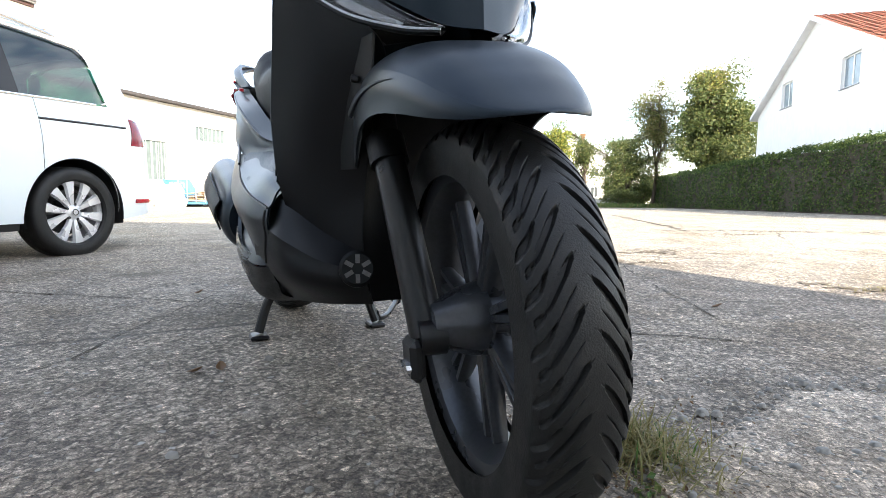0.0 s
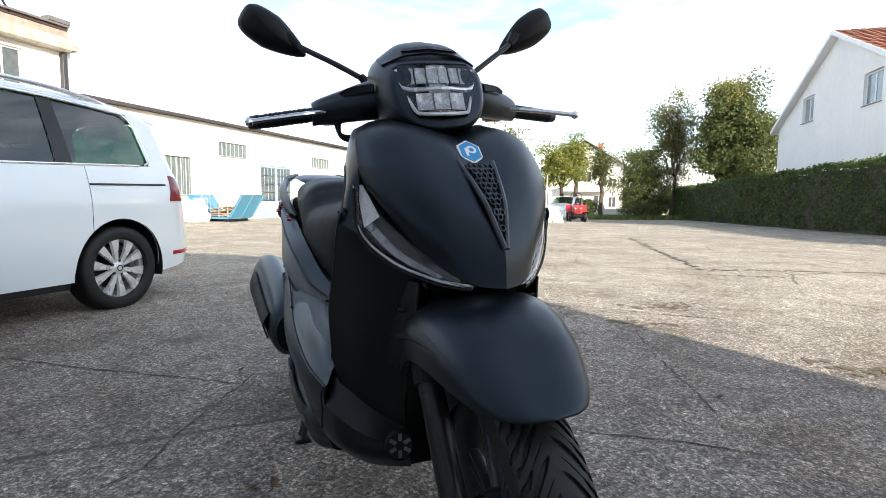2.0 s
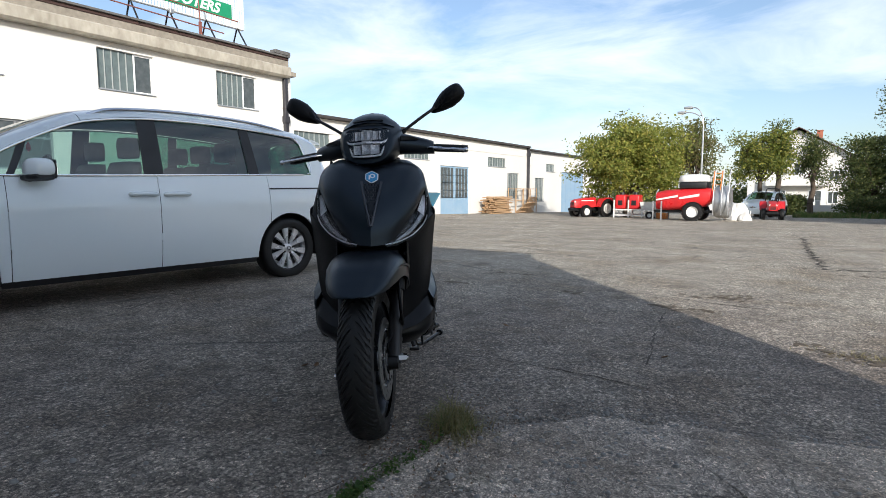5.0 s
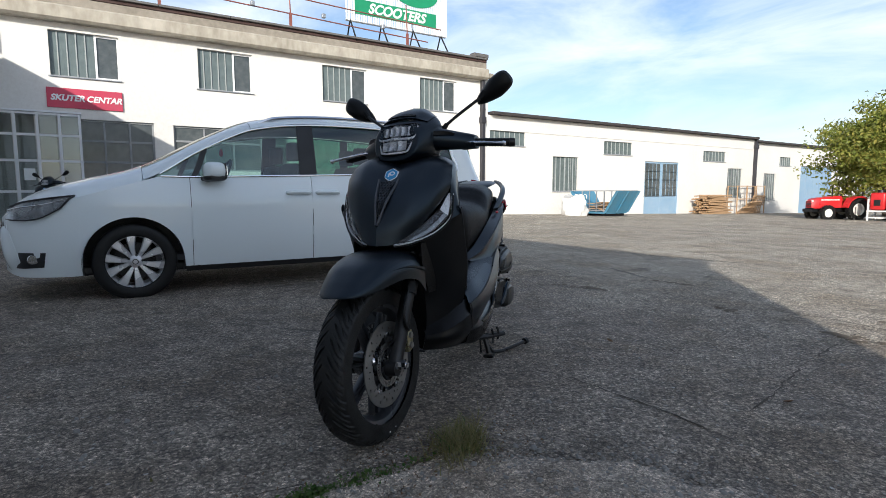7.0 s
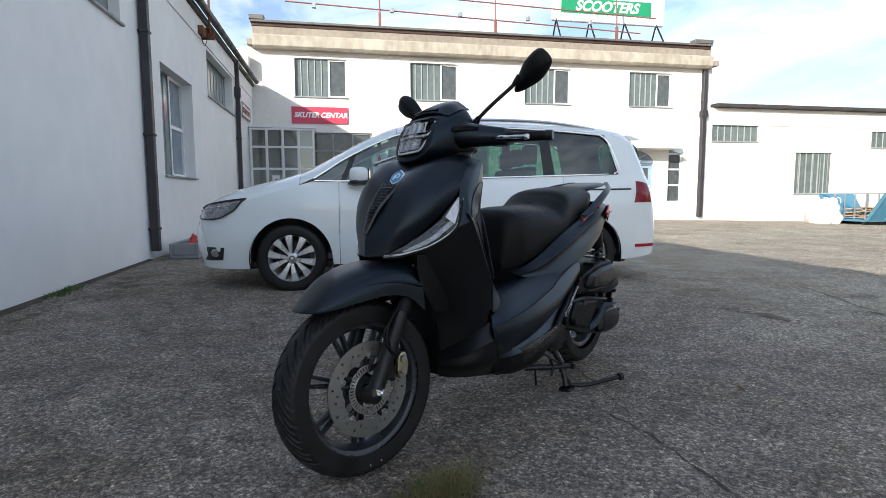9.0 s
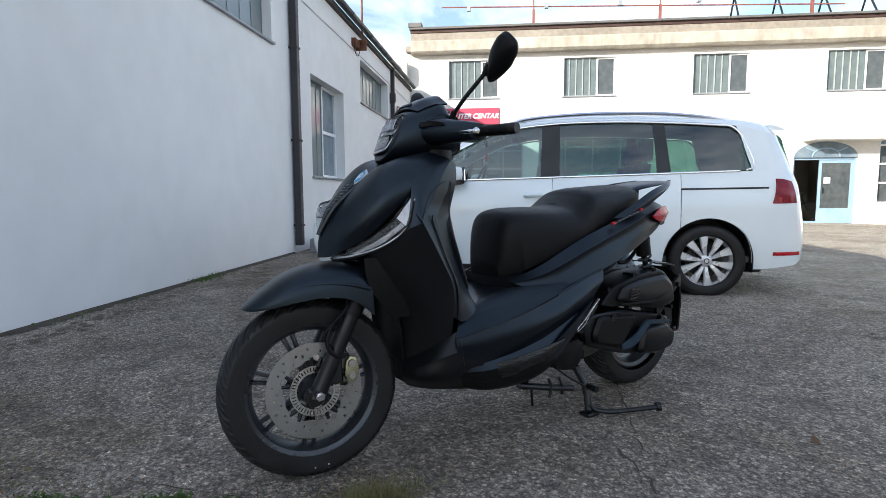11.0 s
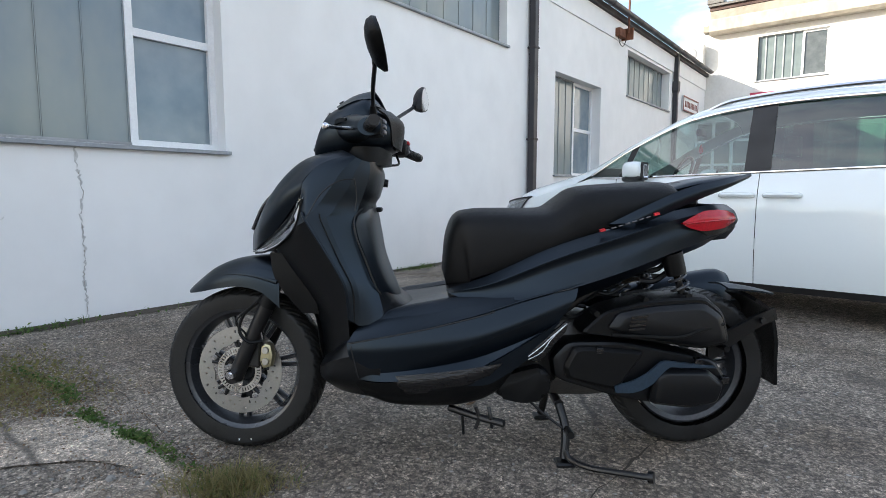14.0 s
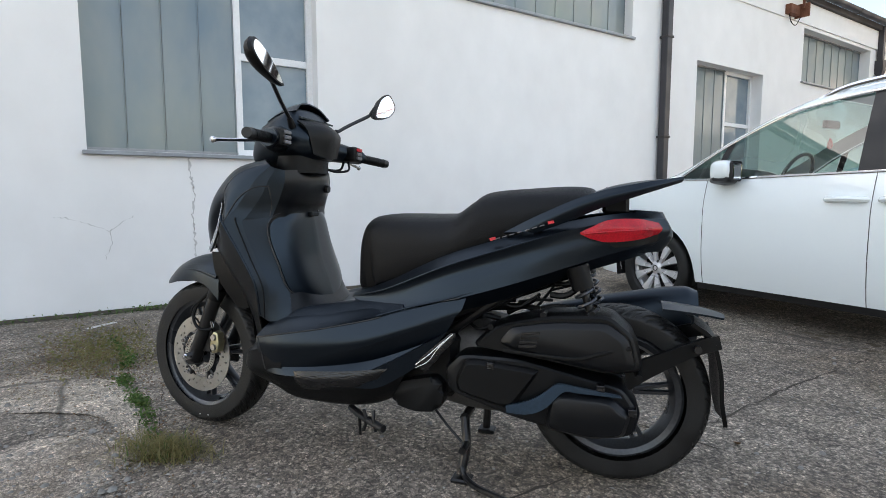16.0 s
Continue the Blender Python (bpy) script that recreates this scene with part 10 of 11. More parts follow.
def container():
    t = thing("tipping_container", "faded blue steel tipping container with open rail side", "container", pose(-14.95, 18.85, gz(18.85)))
    for s in (-1, 1):
        prof = [(s * 0.62, 0.18), (s * 1.25, 1.12), (s * 1.29, 1.12), (s * 0.67, 0.16)]
        part("end_flap", prism(BM(), prof, -0.75, 0.75), "blue_paint", t)
        for y in (-0.72, 0.0, 0.72):
            part("rib", prism(BM(), [(s * 0.68, 0.16), (s * 1.30, 1.11), (s * 1.35, 1.09), (s * 0.74, 0.16)], y - 0.025, y + 0.025), "blue_paint", t)
    part("tray", box(BM(), -0.66, 0.66, -0.75, 0.75, 0.12, 0.2, 0.01), "blue_paint", t)
    for y in (-0.74, 0.74):
        bm = BM()
        for z in (0.24, 1.1):
            box(bm, -1.2 if z > 1 else -0.66, 1.2 if z > 1 else 0.66, y - 0.02, y + 0.02, z, z + 0.04, 0.004)
        for x in (-0.62, -0.2, 0.2, 0.62):
            box(bm, x - 0.018, x + 0.018, y - 0.018, y + 0.018, 0.2, 1.1)
        part("rail", bm, "galv", t)
    for x in (-0.5, 0.5):
        part("skid", box(BM(), x - 0.06, x + 0.06, -0.7, 0.7, 0.0, 0.12, 0.01), "dark_metal", t)
    s = thing("scrap_boards", "heap of brown boards lying in a container", "boards", pose(-14.95, 18.85, gz(18.85) + 0.2))
    bm = BM()
    rs = random.Random(8)
    for i in range(16):
        box(bm, -0.55, 0.55, -0.07, 0.07, -0.015, 0.015, 0, pose(rs.uniform(-0.15, 0.15), rs.uniform(-0.5, 0.5), 0.05 + i * 0.024, rs.uniform(-8, 8), rs.uniform(-6, 6), rs.uniform(-30, 30)))
    part("boards", bm, "timber", s, smooth=0)
    return t


container()


def timber_stack():
    rs = random.Random(21)
    t = thing("timber_stack", "loose stack of split raw timber by a wall", "timber", pose(-16.45, 30.0, gz(30)))
    me = None
    for i in range(130):
        lay = i // 10
        z = 0.04 + lay * 0.085
        if z > 1.1:
            break
        ln = rs.uniform(1.6, 2.9) * (1 - 0.02 * lay)
        bm = box(BM(), -0.035, 0.035, -ln / 2, ln / 2, -0.03, 0.03, 0.006, pose(0, 0, 0, rs.uniform(-2.5, 2.5), rs.uniform(-20, 20), rs.uniform(-9, 9)))
        o = part("plank", bm, "timber", t, smooth=0)
        o.location = (-0.42 + (i % 10) * 0.09 + rs.uniform(-0.03, 0.03), rs.uniform(-0.35, 0.35), z + rs.uniform(-0.02, 0.02))
    for k, (x, y, ang) in enumerate(((-16.3, 33.0, 62), (-16.55, 35.0, 66))):
        p = thing("pallet", "raw timber pallet leaning against a wall", "pallet", pose(x, y, gz(y) + 0.02, 0, -ang if False else 0, 0), group="leaning pallets")
        tilt = pose(0, 0, 0, 0, -(ang + 10), 0) if k else pose(0, 0, 0, 0, -38, 0)
        w = 0.62
        for j in range(7):
            part("slat", box(BM(), 0.0, 1.15, -w + j * 0.2, -w + j * 0.2 + 0.1, 0.06, 0.085, 0, tilt), "timber", p, smooth=0)
        for xx in (0.0, 0.52, 1.05):
            part("bearer", box(BM(), xx, xx + 0.1, -w, w + 0.1, 0.0, 0.059, 0, tilt), "timber", p, smooth=0)
    r = thing("rack", "pale steel storage rack frame by a wall", "rack", pose(-16.7, 34.2, gz(34.2)))
    bm = BM()
    for y in (-1.6, -0.5, 0.6, 1.6):
        for x in (-0.3, 0.3):
            box(bm, x - 0.025, x + 0.025, y - 0.025, y + 0.025, 0, 1.75)
    for z in (0.9, 1.7):
        for x in (-0.3, 0.3):
            box(bm, x - 0.02, x + 0.02, -1.575, 1.575, z, z + 0.04)
    part("frame", bm, "timber", r, smooth=0)


timber_stack()

# air conditioner on the facade corner
ac = thing("air_conditioner", "weathered white air conditioner box under the eaves", "air conditioner", pose(-17.245, -3.15, 4.72), kind="")
part("casing", box(BM(), 0.05, 0.36, -0.24, 0.5, 0.0, 0.58, 0.02, seg=2), "white_paint", ac)
part("fan_guard", lathe(BM(), [(0.03, 0.361), (0.21, 0.361), (0.22, 0.375), (0.2, 0.385), (0.03, 0.38)], 24, centre=(0, 0.12, 0.29), axis="x"), "grey_frame", ac)
part("bracket", box(BM(), 0.0, 0.34, -0.2, -0.16, -0.06, -0.001), "grey_frame", ac, smooth=0)
part("bracket", box(BM(), 0.0, 0.34, 0.4, 0.44, -0.06, -0.001), "grey_frame", ac, smooth=0)

# clutter at the foot of the wall
cb = thing("concrete_trough", "low grey concrete trough standing by a wall", "trough", pose(-7.35, -2.2, 0))
bm = box(BM(), -0.75, 0.75, -0.2, 0.2, 0.0, 0.05, 0.01)
for y in (-0.2, 0.15):
    box(bm, -0.75, 0.75, y, y + 0.05, 0.051, 0.22, 0.01)
for x in (-0.75, 0.70):
    box(bm, x, x + 0.05, -0.149, 0.149, 0.051, 0.22, 0.01)
part("body", bm, "sill", cb)
cl = thing("cloth", "crumpled coral red cloth lying on a trough", "cloth", pose(-7.2, -2.2, 0.06))
bm = BM()
N = 16
gv = [[bm.verts.new(((i / N - 0.5) * 0.55, (j / N - 0.5) * 0.3, 0.02 + 0.28 * math.exp(-((i / N - 0.5) ** 2 + (j / N - 0.5) ** 2) * 9) * (0.7 + 0.3 * math.sin(i * 1.9 + j) * math.cos(j * 1.3)))) for j in range(N + 1)] for i in range(N + 1)]
for i in range(N):
    for j in range(N):
        bm.faces.new([gv[i][j], gv[i + 1][j], gv[i + 1][j + 1], gv[i][j + 1]])
part("fabric", bm, "red_cloth", cl)
rub = thing("rubble", "small heap of broken grey masonry by a wall", "rubble", pose(-8.9, -2.15, 0), kind="stuff")
bm = BM()
rs = random.Random(5)
for i in range(26):
    s = rs.uniform(0.04, 0.13)
    box(bm, -s, s, -s * 0.7, s * 0.7, -s * 0.4, s * 0.4, s * 0.15, pose(rs.gauss(0, 0.45), rs.gauss(0, 0.14), s * 0.3 + rs.uniform(0, 0.1), rs.uniform(-30, 30), rs.uniform(-30, 30), rs.uniform(0, 180)))
part("pieces", bm, "concrete", rub, smooth=0)

# further scooters waiting by the porch
for x, y, a in ((-13.6, -1.55, -20), (-14.1, -0.35, -35)):
    copy_thing(SC, pose(x, y, 0, 0, 0, a))
# ---- ground details ----
def ragged(pts, step=0.03, amp=0.012, seed=1):
    """A line through the given points, broken up into small uneven steps."""
    rs = np.random.default_rng(seed)
    out = []
    for (xa, ya), (xb, yb) in zip(pts, pts[1:]):
        L = math.hypot(xb - xa, yb - ya)
        k = max(1, int(L / step))
        for i in range(k):
            out.append((xa + (xb - xa) * i / k + rs.normal(0, amp), ya + (yb - ya) * i / k + rs.normal(0, amp)))
    out.append(pts[-1])
    return out


SLAB_EDGE = [(0.26, -2.60), (0.255, -1.95), (0.24, -1.62), (0.185, -1.16), (0.245, -0.70), (0.215, -0.40), (0.215, -0.13), (0.215, 0.05), (0.20, 0.20), (0.345, 0.27), (0.40, 0.40), (0.52, 0.50), (0.60, 0.64), (0.69, 0.66), (0.79, 0.64), (0.87, 0.73), (1.04, 0.755), (1.20, 0.79), (1.6, 0.95), (2.4, 1.0)]


def screed():
    """Thin pale layer that ends in a ragged edge."""
    bm = BM()
    rs = np.random.default_rng(3)
    line = ragged(SLAB_EDGE[4:], 0.025, 0.010, 4)
    outer = [bm.verts.new((x, y, gz(y) + 0.0005)) for x, y in line]
    inner = [bm.verts.new((x + 0.02 + abs(rs.normal(0, 0.012)), y - 0.02 - abs(rs.normal(0, 0.012)), 0.008 + rs.uniform(-0.002, 0.003))) for x, y in line]
    for a, b, c, d in zip(outer, outer[1:], inner[1:], inner):
        bm.faces.new((a, b, c, d))
    rows = [inner]
    for k in range(1, 9):
        f = k / 8
        row = []
        for i, (x, y) in enumerate(line):
            tx, ty = x + 0.35 + 0.25 * math.sin(i * 0.13), y - 0.42 - 0.10 * math.sin(i * 0.31)
            row.append(bm.verts.new((x + (tx - x) * f, y + (ty - y) * f, 0.008 * (1 - f ** 3) + 0.0008 + 0.0015 * math.sin(i * 1.7 + k * 2.1) * (1 - f))))
        rows.append(row)
    for r0, r1 in zip(rows, rows[1:]):
        for i in range(len(line) - 1):
            bm.faces.new((r0[i], r0[i + 1], r1[i + 1], r1[i]))
    t = thing("screed_patch", "thin pale broken screed layer with a ragged edge", "ground patch", kind="structure")
    part("layer", bm, "dust", t, smooth=0.9)


screed()


def joints():
    """Dirt-filled open joints and cracks in the yard."""
    t = thing("ground_joint", "dark dirt-filled joints and cracks in a concrete yard", "joint", kind="structure")
    lines = [([(0.875, 13.4), (1.05, 10.0), (1.33, 6.35)], 0.045), ([(1.33, 6.35), (2.5, 6.6), (4.2, 6.9), (6.0, 7.2)], 0.05), ([(-3.6, 5.7), (-0.2, 6.2), (1.33, 6.35)], 0.018), ([(-6.5, 9.0), (-2.0, 9.9), (0.95, 10.6)], 0.015),
             ([(0.33, 3.2), (0.42, 2.3), (0.55, 1.7), (0.60, 1.35)], 0.006), ([(-0.3, 1.02), (-0.1, 1.07), (0.35, 1.09), (0.82, 1.06)], 0.006), ([(-1.32, 0.15), (-1.28, 0.38), (-1.37, 0.68), (-1.5, 1.3)], 0.004),
             ([(-2.2, -1.5), (-2.9, -0.2), (-3.1, 1.2)], 0.005), ([(0.20, 0.2), (0.05, -0.9), (0.1, -2.4)], 0.003), ([(1.5, 2.2), (2.4, 2.0), (3.6, 2.1)], 0.012), ([(-0.9, 3.4), (0.1, 3.5), (1.0, 3.35)], 0.010), ([(-4.4, -2.4), (-3.4, -1.2), (-2.6, -0.6)], 0.005), ([(-0.30, 1.10), (-0.82, 1.14), (-1.24, 1.15), (-1.72, 1.155), (-2.45, 1.13), (-3.25, 1.15)], 0.007)]
    rs = np.random.default_rng(9)
    for k, (pts, w) in enumerate(lines):
        ln = ragged(pts, 0.05, w * 0.9, 20 + k)
        bm = BM()
        prev = None
        for i, (x, y) in enumerate(ln):
            j = min(i + 1, len(ln) - 1)
            dx, dy = ln[j][0] - ln[max(j - 1, 0)][0], ln[j][1] - ln[max(j - 1, 0)][1]
            L = math.hypot(dx, dy) or 1
            ww = w * max(0.0, rs.normal(0.5, 0.35))
            z = gz(y) + 0.003
            cur = (bm.verts.new((x - dy / L * ww, y + dx / L * ww, z)), bm.verts.new((x + dy / L * ww, y - dx / L * ww, z)))
            if prev:
                bm.faces.new((prev[0], prev[1], cur[1], cur[0]))
            prev = cur
        part("joint", bm, "soil", t, smooth=0)


joints()


def dirt_patches():
    """Crumbs of dark dirt gathered in hollows of the yard."""
    t = thing("dirt_crumbs", "scattered crumbs of dark brown dirt in hollows of the yard", "dirt", kind="stuff")
    rs = np.random.default_rng(71)
    bm = BM()
    for cx, cy, lx, ly, a, n in DIRT:
        ca, sa = math.cos(radians(a)), math.sin(radians(a))
        for _ in range(n):
            u, v = rs.normal(0, lx), rs.normal(0, ly)
            x, y = cx + u * ca - v * sa, cy + u * sa + v * ca
            r = abs(rs.normal(0.010, 0.014)) + 0.005
            ring = [bm.verts.new((x + r * rs.uniform(0.5, 1.3) * math.cos(q), y + r * rs.uniform(0.5, 1.3) * math.sin(q), gz(y) + 0.0035 + rs.uniform(0, 0.0015))) for q in np.arange(7) * 2 * math.pi / 7]
            bm.faces.new(ring)
    part("crumbs", bm, "dirt", t, smooth=0)


DIRT = [(-1.75, 3.05, 0.14, 0.035, 20, 40), (-1.45, 3.95, 0.12, 0.03, 10, 26), (-0.57, 3.22, 0.12, 0.03, -20, 26), (-4.7, 8.3, 0.4, 0.08, 5, 40), (0.67, 3.75, 0.16, 0.09, 30, 60), (0.30, 3.03, 0.10, 0.025, -30, 24),
        (0.56, 3.07, 0.10, 0.025, -15, 24), (1.8, 5.9, 0.30, 0.04, 5, 36), (1.48, 2.22, 0.16, 0.05, -30, 40), (-4.6, -2.2, 0.5, 0.12, 5, 160), (-2.2, -2.35, 0.6, 0.06, 0, 110), (-3.6, 1.2, 0.5, 0.15, 85, 60)]
dirt_patches()


def pebbles():
    """Loose stones lying about the yard."""
    t = thing("pebbles", "loose grey and tan pebbles scattered on the yard", "pebbles", kind="stuff")
    rs = np.random.default_rng(31)
    xy = [rs.uniform((-3.2, -2.4), (2.6, 3.2), (1500, 2))]
    ln = ragged(SLAB_EDGE, 0.02, 0.02, 8)
    for x, y in ln:
        n = 5 if y > -0.2 else 3
        xy.append(np.column_stack([x + rs.normal(0.05, 0.07, n), y + rs.normal(-0.02, 0.07, n)]))
    xy.append(np.column_stack([rs.normal(0.62, 0.22, 420), rs.normal(0.38, 0.2, 420)]))
    xy.append(np.column_stack([rs.normal(0.75, 0.3, 260), rs.normal(-0.9, 0.7, 260)]))
    xy = np.concatenate(xy)
    vs, fs = [], []
    for x, y in xy:
        s = min(0.0028 + rs.exponential(0.0026), 0.016)
        a = rs.uniform(0, 6.28)
        el = rs.uniform(0.65, 1.0)
        k = len(vs)
        z = gz(y) + (0.006 if x > 0.25 and y < 0.7 else 0.0)
        for j in range(6):
            b = a + j * math.pi / 3
            q = s * rs.uniform(0.85, 1.15)
            vs.append((x + q * math.cos(b), y + q * el * math.sin(b), z - 0.001))
        for j in range(6):
            b = a + j * math.pi / 3 + 0.3
            q = s * rs.uniform(0.5, 0.75)
            vs.append((x + q * math.cos(b), y + q * el * math.sin(b), z + s * rs.uniform(0.45, 0.7)))
        for j in range(6):
            m = (j + 1) % 6
            fs.append((k + j, k + m, k + 6 + m, k + 6 + j))
        fs.append(tuple(k + 6 + j for j in range(6)))
    me = bpy.data.meshes.new("stones")
    me.from_pydata(vs, [], fs)
    me.materials.append(M["pebble"])
    for f in me.polygons:
        f.use_smooth = True
    ob = new("stones", me)
    ob.parent = t


pebbles()


def blades(name, roots, h, width, lean, mat, parent, seed):
    """Curved, tapering grass blades."""
    rs = np.random.default_rng(seed)
    vs, fs = [], []
    for x, y in roots:
        a = rs.uniform(0, 6.28)
        hh = h * rs.uniform(0.4, 1.25)
        ln = lean * rs.uniform(0.2, 1.3)
        w = width * rs.uniform(0.6, 1.2)
        dx, dy = math.cos(a), math.sin(a)
        k = len(vs)
        z = gz(y)
        for i in range(4):
            f = i / 4
            ox, oy = x + dx * ln * f ** 1.7, y + dy * ln * f ** 1.7
            zz = z - 0.003 + hh * (f - 0.28 * f * f * (ln / max(hh, 1e-3)))
            vs += [(ox - dy * w * (1 - f * 0.7), oy + dx * w * (1 - f * 0.7), zz), (ox + dy * w * (1 - f * 0.7), oy - dx * w * (1 - f * 0.7), zz)]
        vs.append((x + dx * ln * 1.05, y + dy * ln * 1.05, z + hh * (1 - 0.30 * ln / max(hh, 1e-3))))
        for i in range(3):
            fs.append((k + 2 * i, k + 2 * i + 1, k + 2 * i + 3, k + 2 * i + 2))
        fs.append((k + 6, k + 7, k + 8))
    me = bpy.data.meshes.new(name)
    me.from_pydata(vs, [], fs)
    me.materials.append(M[mat])
    ob = new(name, me)
    ob.parent = parent
    return ob


rs = np.random.default_rng(77)
tuft = thing("grass_tuft", "tuft of dry yellow-green grass growing from a joint", "grass", kind="stuff")
ra, rb = rs.normal(0, 0.078, 900), rs.normal(0, 0.042, 900)
root = np.column_stack([0.185 - 0.7 * ra + 0.7 * rb, 0.215 + 0.7 * ra + 0.7 * rb])
blades("dry_blades", root[:790], 0.072, 0.0019, 0.085, "grass_dry", tuft, 1)
blades("green_blades", root[790:], 0.060, 0.0019, 0.05, "grass_green", tuft, 2)
blades("flat_blades", root[::4] * 1.02, 0.026, 0.0015, 0.11, "grass_dry", tuft, 3)

weeds = thing("weeds", "low green weeds along a joint in the yard", "weeds", kind="stuff")
wp = []
for (xa, ya), (xb, yb), n in (((0.185, 0.05), (0.20, -0.10), 40), ((0.20, -0.10), (0.185, -0.32), 130), ((0.19, -0.32), (0.215, -0.45), 330), ((0.215, -0.45), (0.245, -0.70), 120), ((0.245, -0.66), (0.23, -0.80), 180), ((0.22, -0.95), (0.185, -1.2), 240), ((0.19, -1.2), (0.24, -1.7), 240)):
    k = rs.uniform(0, 1, n)
    wp.append(np.column_stack([xa + (xb - xa) * k + rs.normal(0.012, 0.020, n), ya + (yb - ya) * k + rs.normal(0, 0.02, n)]))
wp = np.concatenate(wp)
blades("blades", wp[::2], 0.024, 0.0018, 0.022, "grass_green", weeds, 5)
leaf_cloud("weed_leaves", np.column_stack([wp, np.abs(rs.normal(0.010, 0.007, len(wp)))]), 0.014, "grass_green", weeds, flat=1.2)

dry = thing("dry_weeds", "patch of brownish flattened weeds and grass", "weeds", kind="stuff")
dp = np.column_stack([rs.normal(0.33, 0.17, 1700), rs.normal(-1.5, 0.32, 1700)])
blades("blades", dp, 0.030, 0.0020, 0.045, "grass_dry", dry, 6)
dp = np.column_stack([rs.normal(0.30, 0.15, 900), rs.normal(-1.5, 0.30, 900)])
leaf_cloud("weed_leaves", np.column_stack([dp, np.abs(rs.normal(0.012, 0.008, len(dp)))]), 0.018, "leaf_tan", dry, flat=1.0)
dp = np.column_stack([rs.normal(1.62, 0.16, 320), rs.normal(2.25, 0.06, 320)])
blades("blades", dp, 0.028, 0.0022, 0.05, "grass_dry", dry, 7)

wall_weeds = thing("wall_weeds", "thin green weeds at the foot of a white wall", "weeds", kind="stuff")
wx = np.concatenate([rs.normal(-0.10, 0.16, 160), rs.normal(0.5, 0.3, 120), rs.normal(-3.9, 0.18, 260), rs.uniform(-3.0, 2.0, 120)])
wy = -2.60 + np.abs(rs.normal(0, 0.05, len(wx)))
blades("blades", np.column_stack([wx, wy])[::2], 0.065, 0.0024, 0.06, "grass_green", wall_weeds, 8)
leaf_cloud("weed_leaves", np.column_stack([wx, wy, np.abs(rs.normal(0.022, 0.015, len(wx)))])[::2], 0.022, "grass_green", wall_weeds, flat=0.6)
dirt = thing("dirt_line", "strip of dark dirt along the foot of a wall", "dirt", kind="structure")
bm = BM()
ln = ragged([(-6.5, -2.58), (2.5, -2.57)], 0.06, 0.02, 41)
row = [(bm.verts.new((x, -2.638, 0.022)), bm.verts.new((x, y, 0.003))) for x, y in ln]
for a, b in zip(row, row[1:]):
    bm.faces.new((a[0], a[1], b[1], b[0]))
part("dirt", bm, "soil", dirt)

litter = thing("leaf_litter", "brown crumbled leaf litter and soil on cracked concrete", "litter", kind="stuff")
lr = np.random.default_rng(52)
lp = np.concatenate([np.column_stack([lr.normal(0.42, 0.20, 2600), lr.normal(-1.35, 0.40, 2600)]), np.column_stack([lr.normal(0.30, 0.13, 1300), lr.normal(-0.75, 0.35, 1300)]), np.column_stack([lr.normal(0.20, 0.10, 500), lr.normal(0.1, 0.2, 500)])])
leaf_cloud("crumbs", np.column_stack([lp, np.abs(lr.normal(0.007, 0.002, len(lp)))]), 0.008, "dead_leaf", litter, flat=0.25)
dp2 = np.column_stack([lr.normal(0.34, 0.12, 1500), lr.normal(-1.25, 0.22, 1500)])
blades("blades", dp2, 0.026, 0.0018, 0.04, "grass_dry", litter, 16)

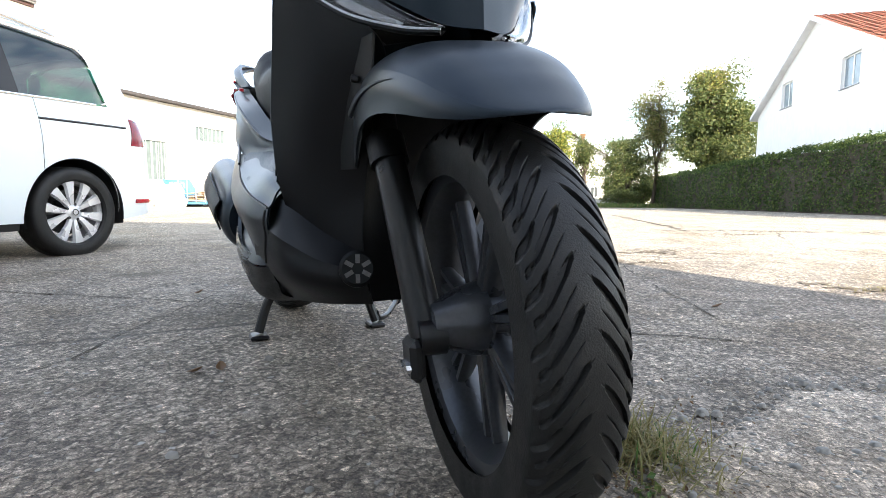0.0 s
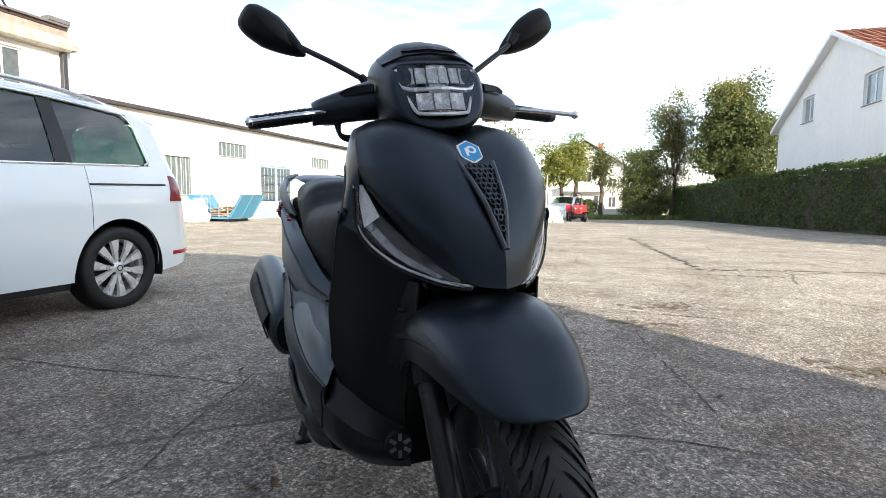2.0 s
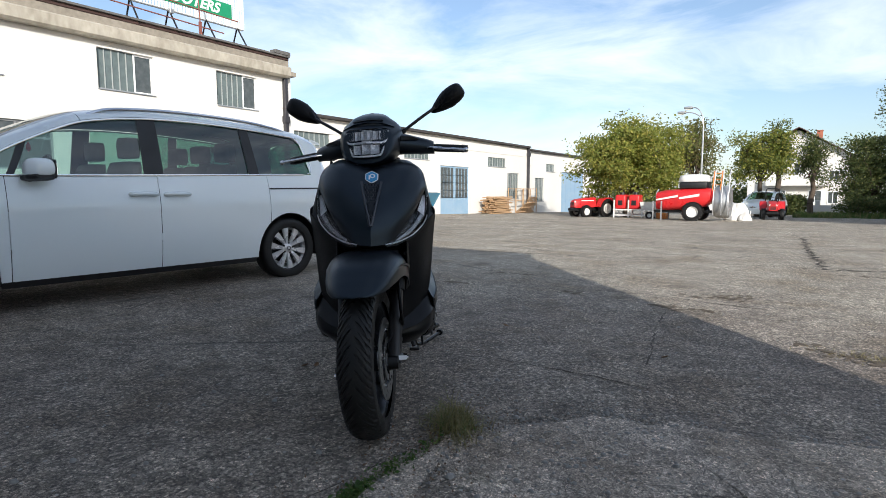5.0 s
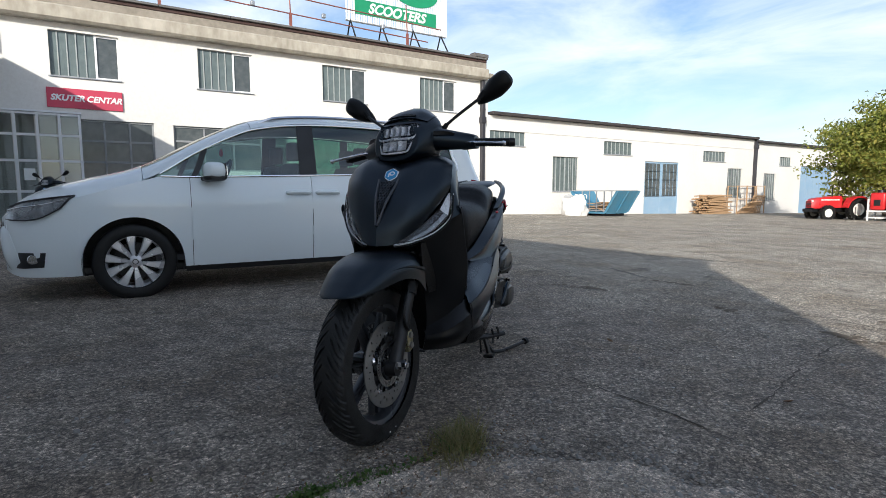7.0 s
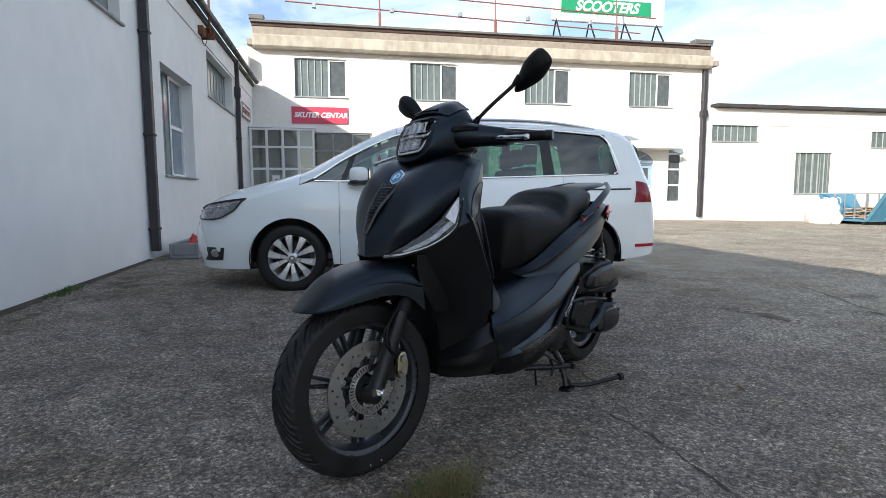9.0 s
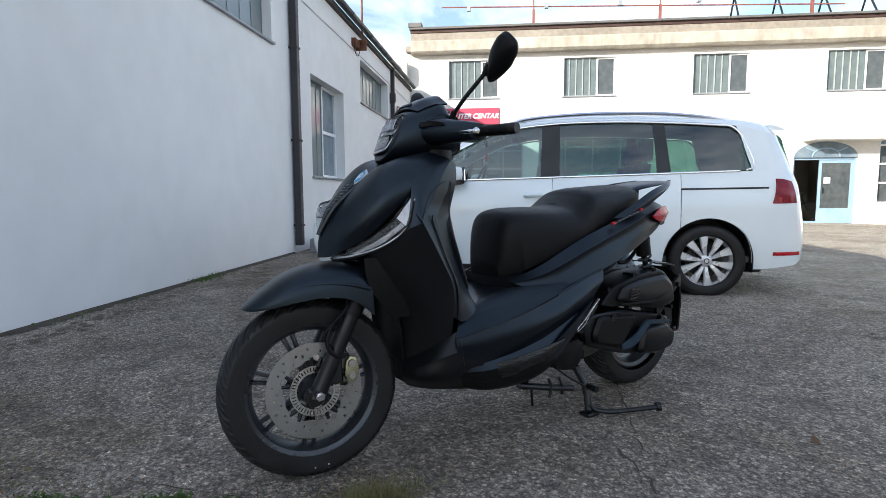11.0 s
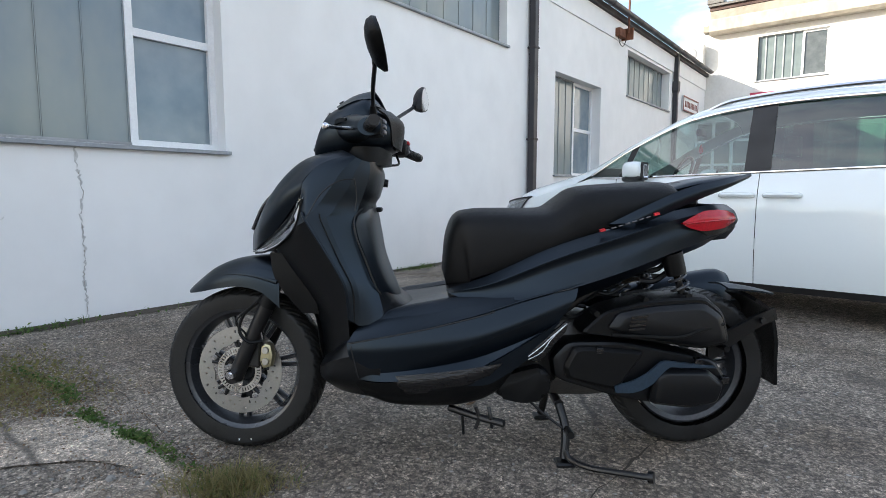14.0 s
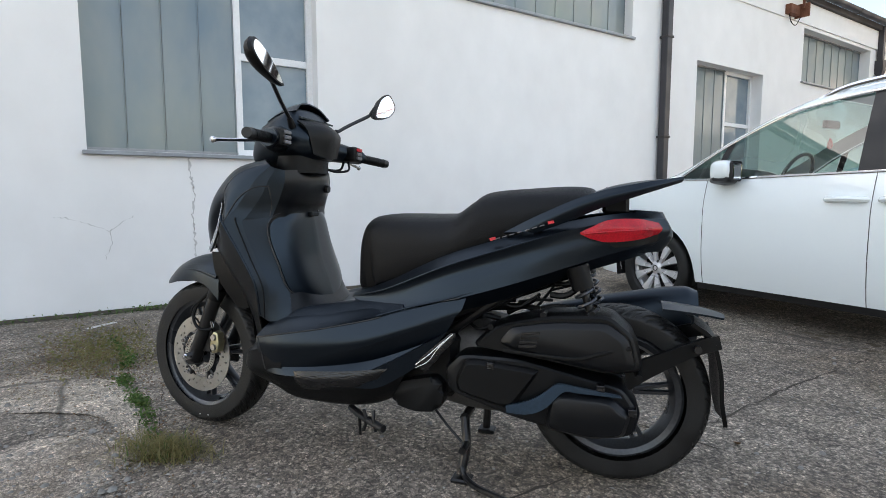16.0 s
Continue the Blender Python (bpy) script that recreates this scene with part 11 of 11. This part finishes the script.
for x, y, a in ((-0.887, 0.367, 20), (-0.806, 0.398, 130), (-1.6, 1.3, 60), (-0.4, 1.75, 200), (0.62, 1.6, 15)):
    lf = thing("dead_leaf", "curled dry brown leaf lying on concrete", "leaf", pose(x, y, 0.004, 0, 0, a), group="fallen leaves")
    surf_rows = [[(0.0, 0.0, 0.002), (0.012, 0.012, 0.004), (0.03, 0.010, 0.010), (0.042, 0.0, 0.016)], [(0.0, 0.0, 0.002), (0.014, 0.0, 0.001), (0.03, 0.0, 0.004), (0.042, 0.0, 0.016)], [(0.0, 0.0, 0.002), (0.012, -0.012, 0.006), (0.03, -0.011, 0.013), (0.042, 0.0, 0.016)]]
    part("blade", surf(BM(), surf_rows, 8, 6, thick=0.0006), "dead_leaf", lf)

# paper strip by the wall and cracks in the render of the wall
sc_ = thing("paper_strip", "flat strip of pale waste lying on the yard", "litter", pose(0.30, -2.15, 0.004, 0, 0, 35))
part("strip", box(BM(), -0.11, 0.11, -0.02, 0.02, 0, 0.003, 0.001), "white_bag", sc_)


def wall_cracks():
    t = thing("wall_crack", "hairline cracks with flaking render in a white wall", "crack", kind="structure")
    rs = np.random.default_rng(14)
    lines = [([(-0.39, 1.26), (-0.40, 1.10), (-0.425, 0.92), (-0.40, 0.75), (-0.415, 0.5), (-0.40, 0.3), (-0.41, 0.02)], 0.0055), ([(0.55, 0.76), (0.314, 0.70), (0.196, 0.637), (0.10, 0.71), (0.03, 0.755)], 0.0028), ([(0.196, 0.637), (0.187, 0.54), (0.23, 0.42)], 0.002)]
    for k, (pts, w) in enumerate(lines):
        ln = ragged(pts, 0.018, 0.005, 60 + k)
        for nm, mat, ww0, dy in (("flaked_edge", "concrete_pale", w * 2.2, 0.0015), ("crack_line", "concrete", w * 0.28, 0.003)):
            bm = BM()
            prev = None
            for x, z in ln:
                q = ww0 * max(0.05, rs.normal(0.6, 0.4))
                cur = (bm.verts.new((x - q, -2.64 + dy, z)), bm.verts.new((x + q * rs.uniform(0.4, 1), -2.64 + dy, z)))
                if prev:
                    bm.faces.new((prev[0], prev[1], cur[1], cur[0]))
                prev = cur
            part(nm, bm, mat, t, smooth=0)


M["concrete_pale"] = material("bare_grey_render", (0.62, 0.62, 0.61), 0.9, amount=0.3, big=6, small=60, bump=0.4)
wall_cracks()
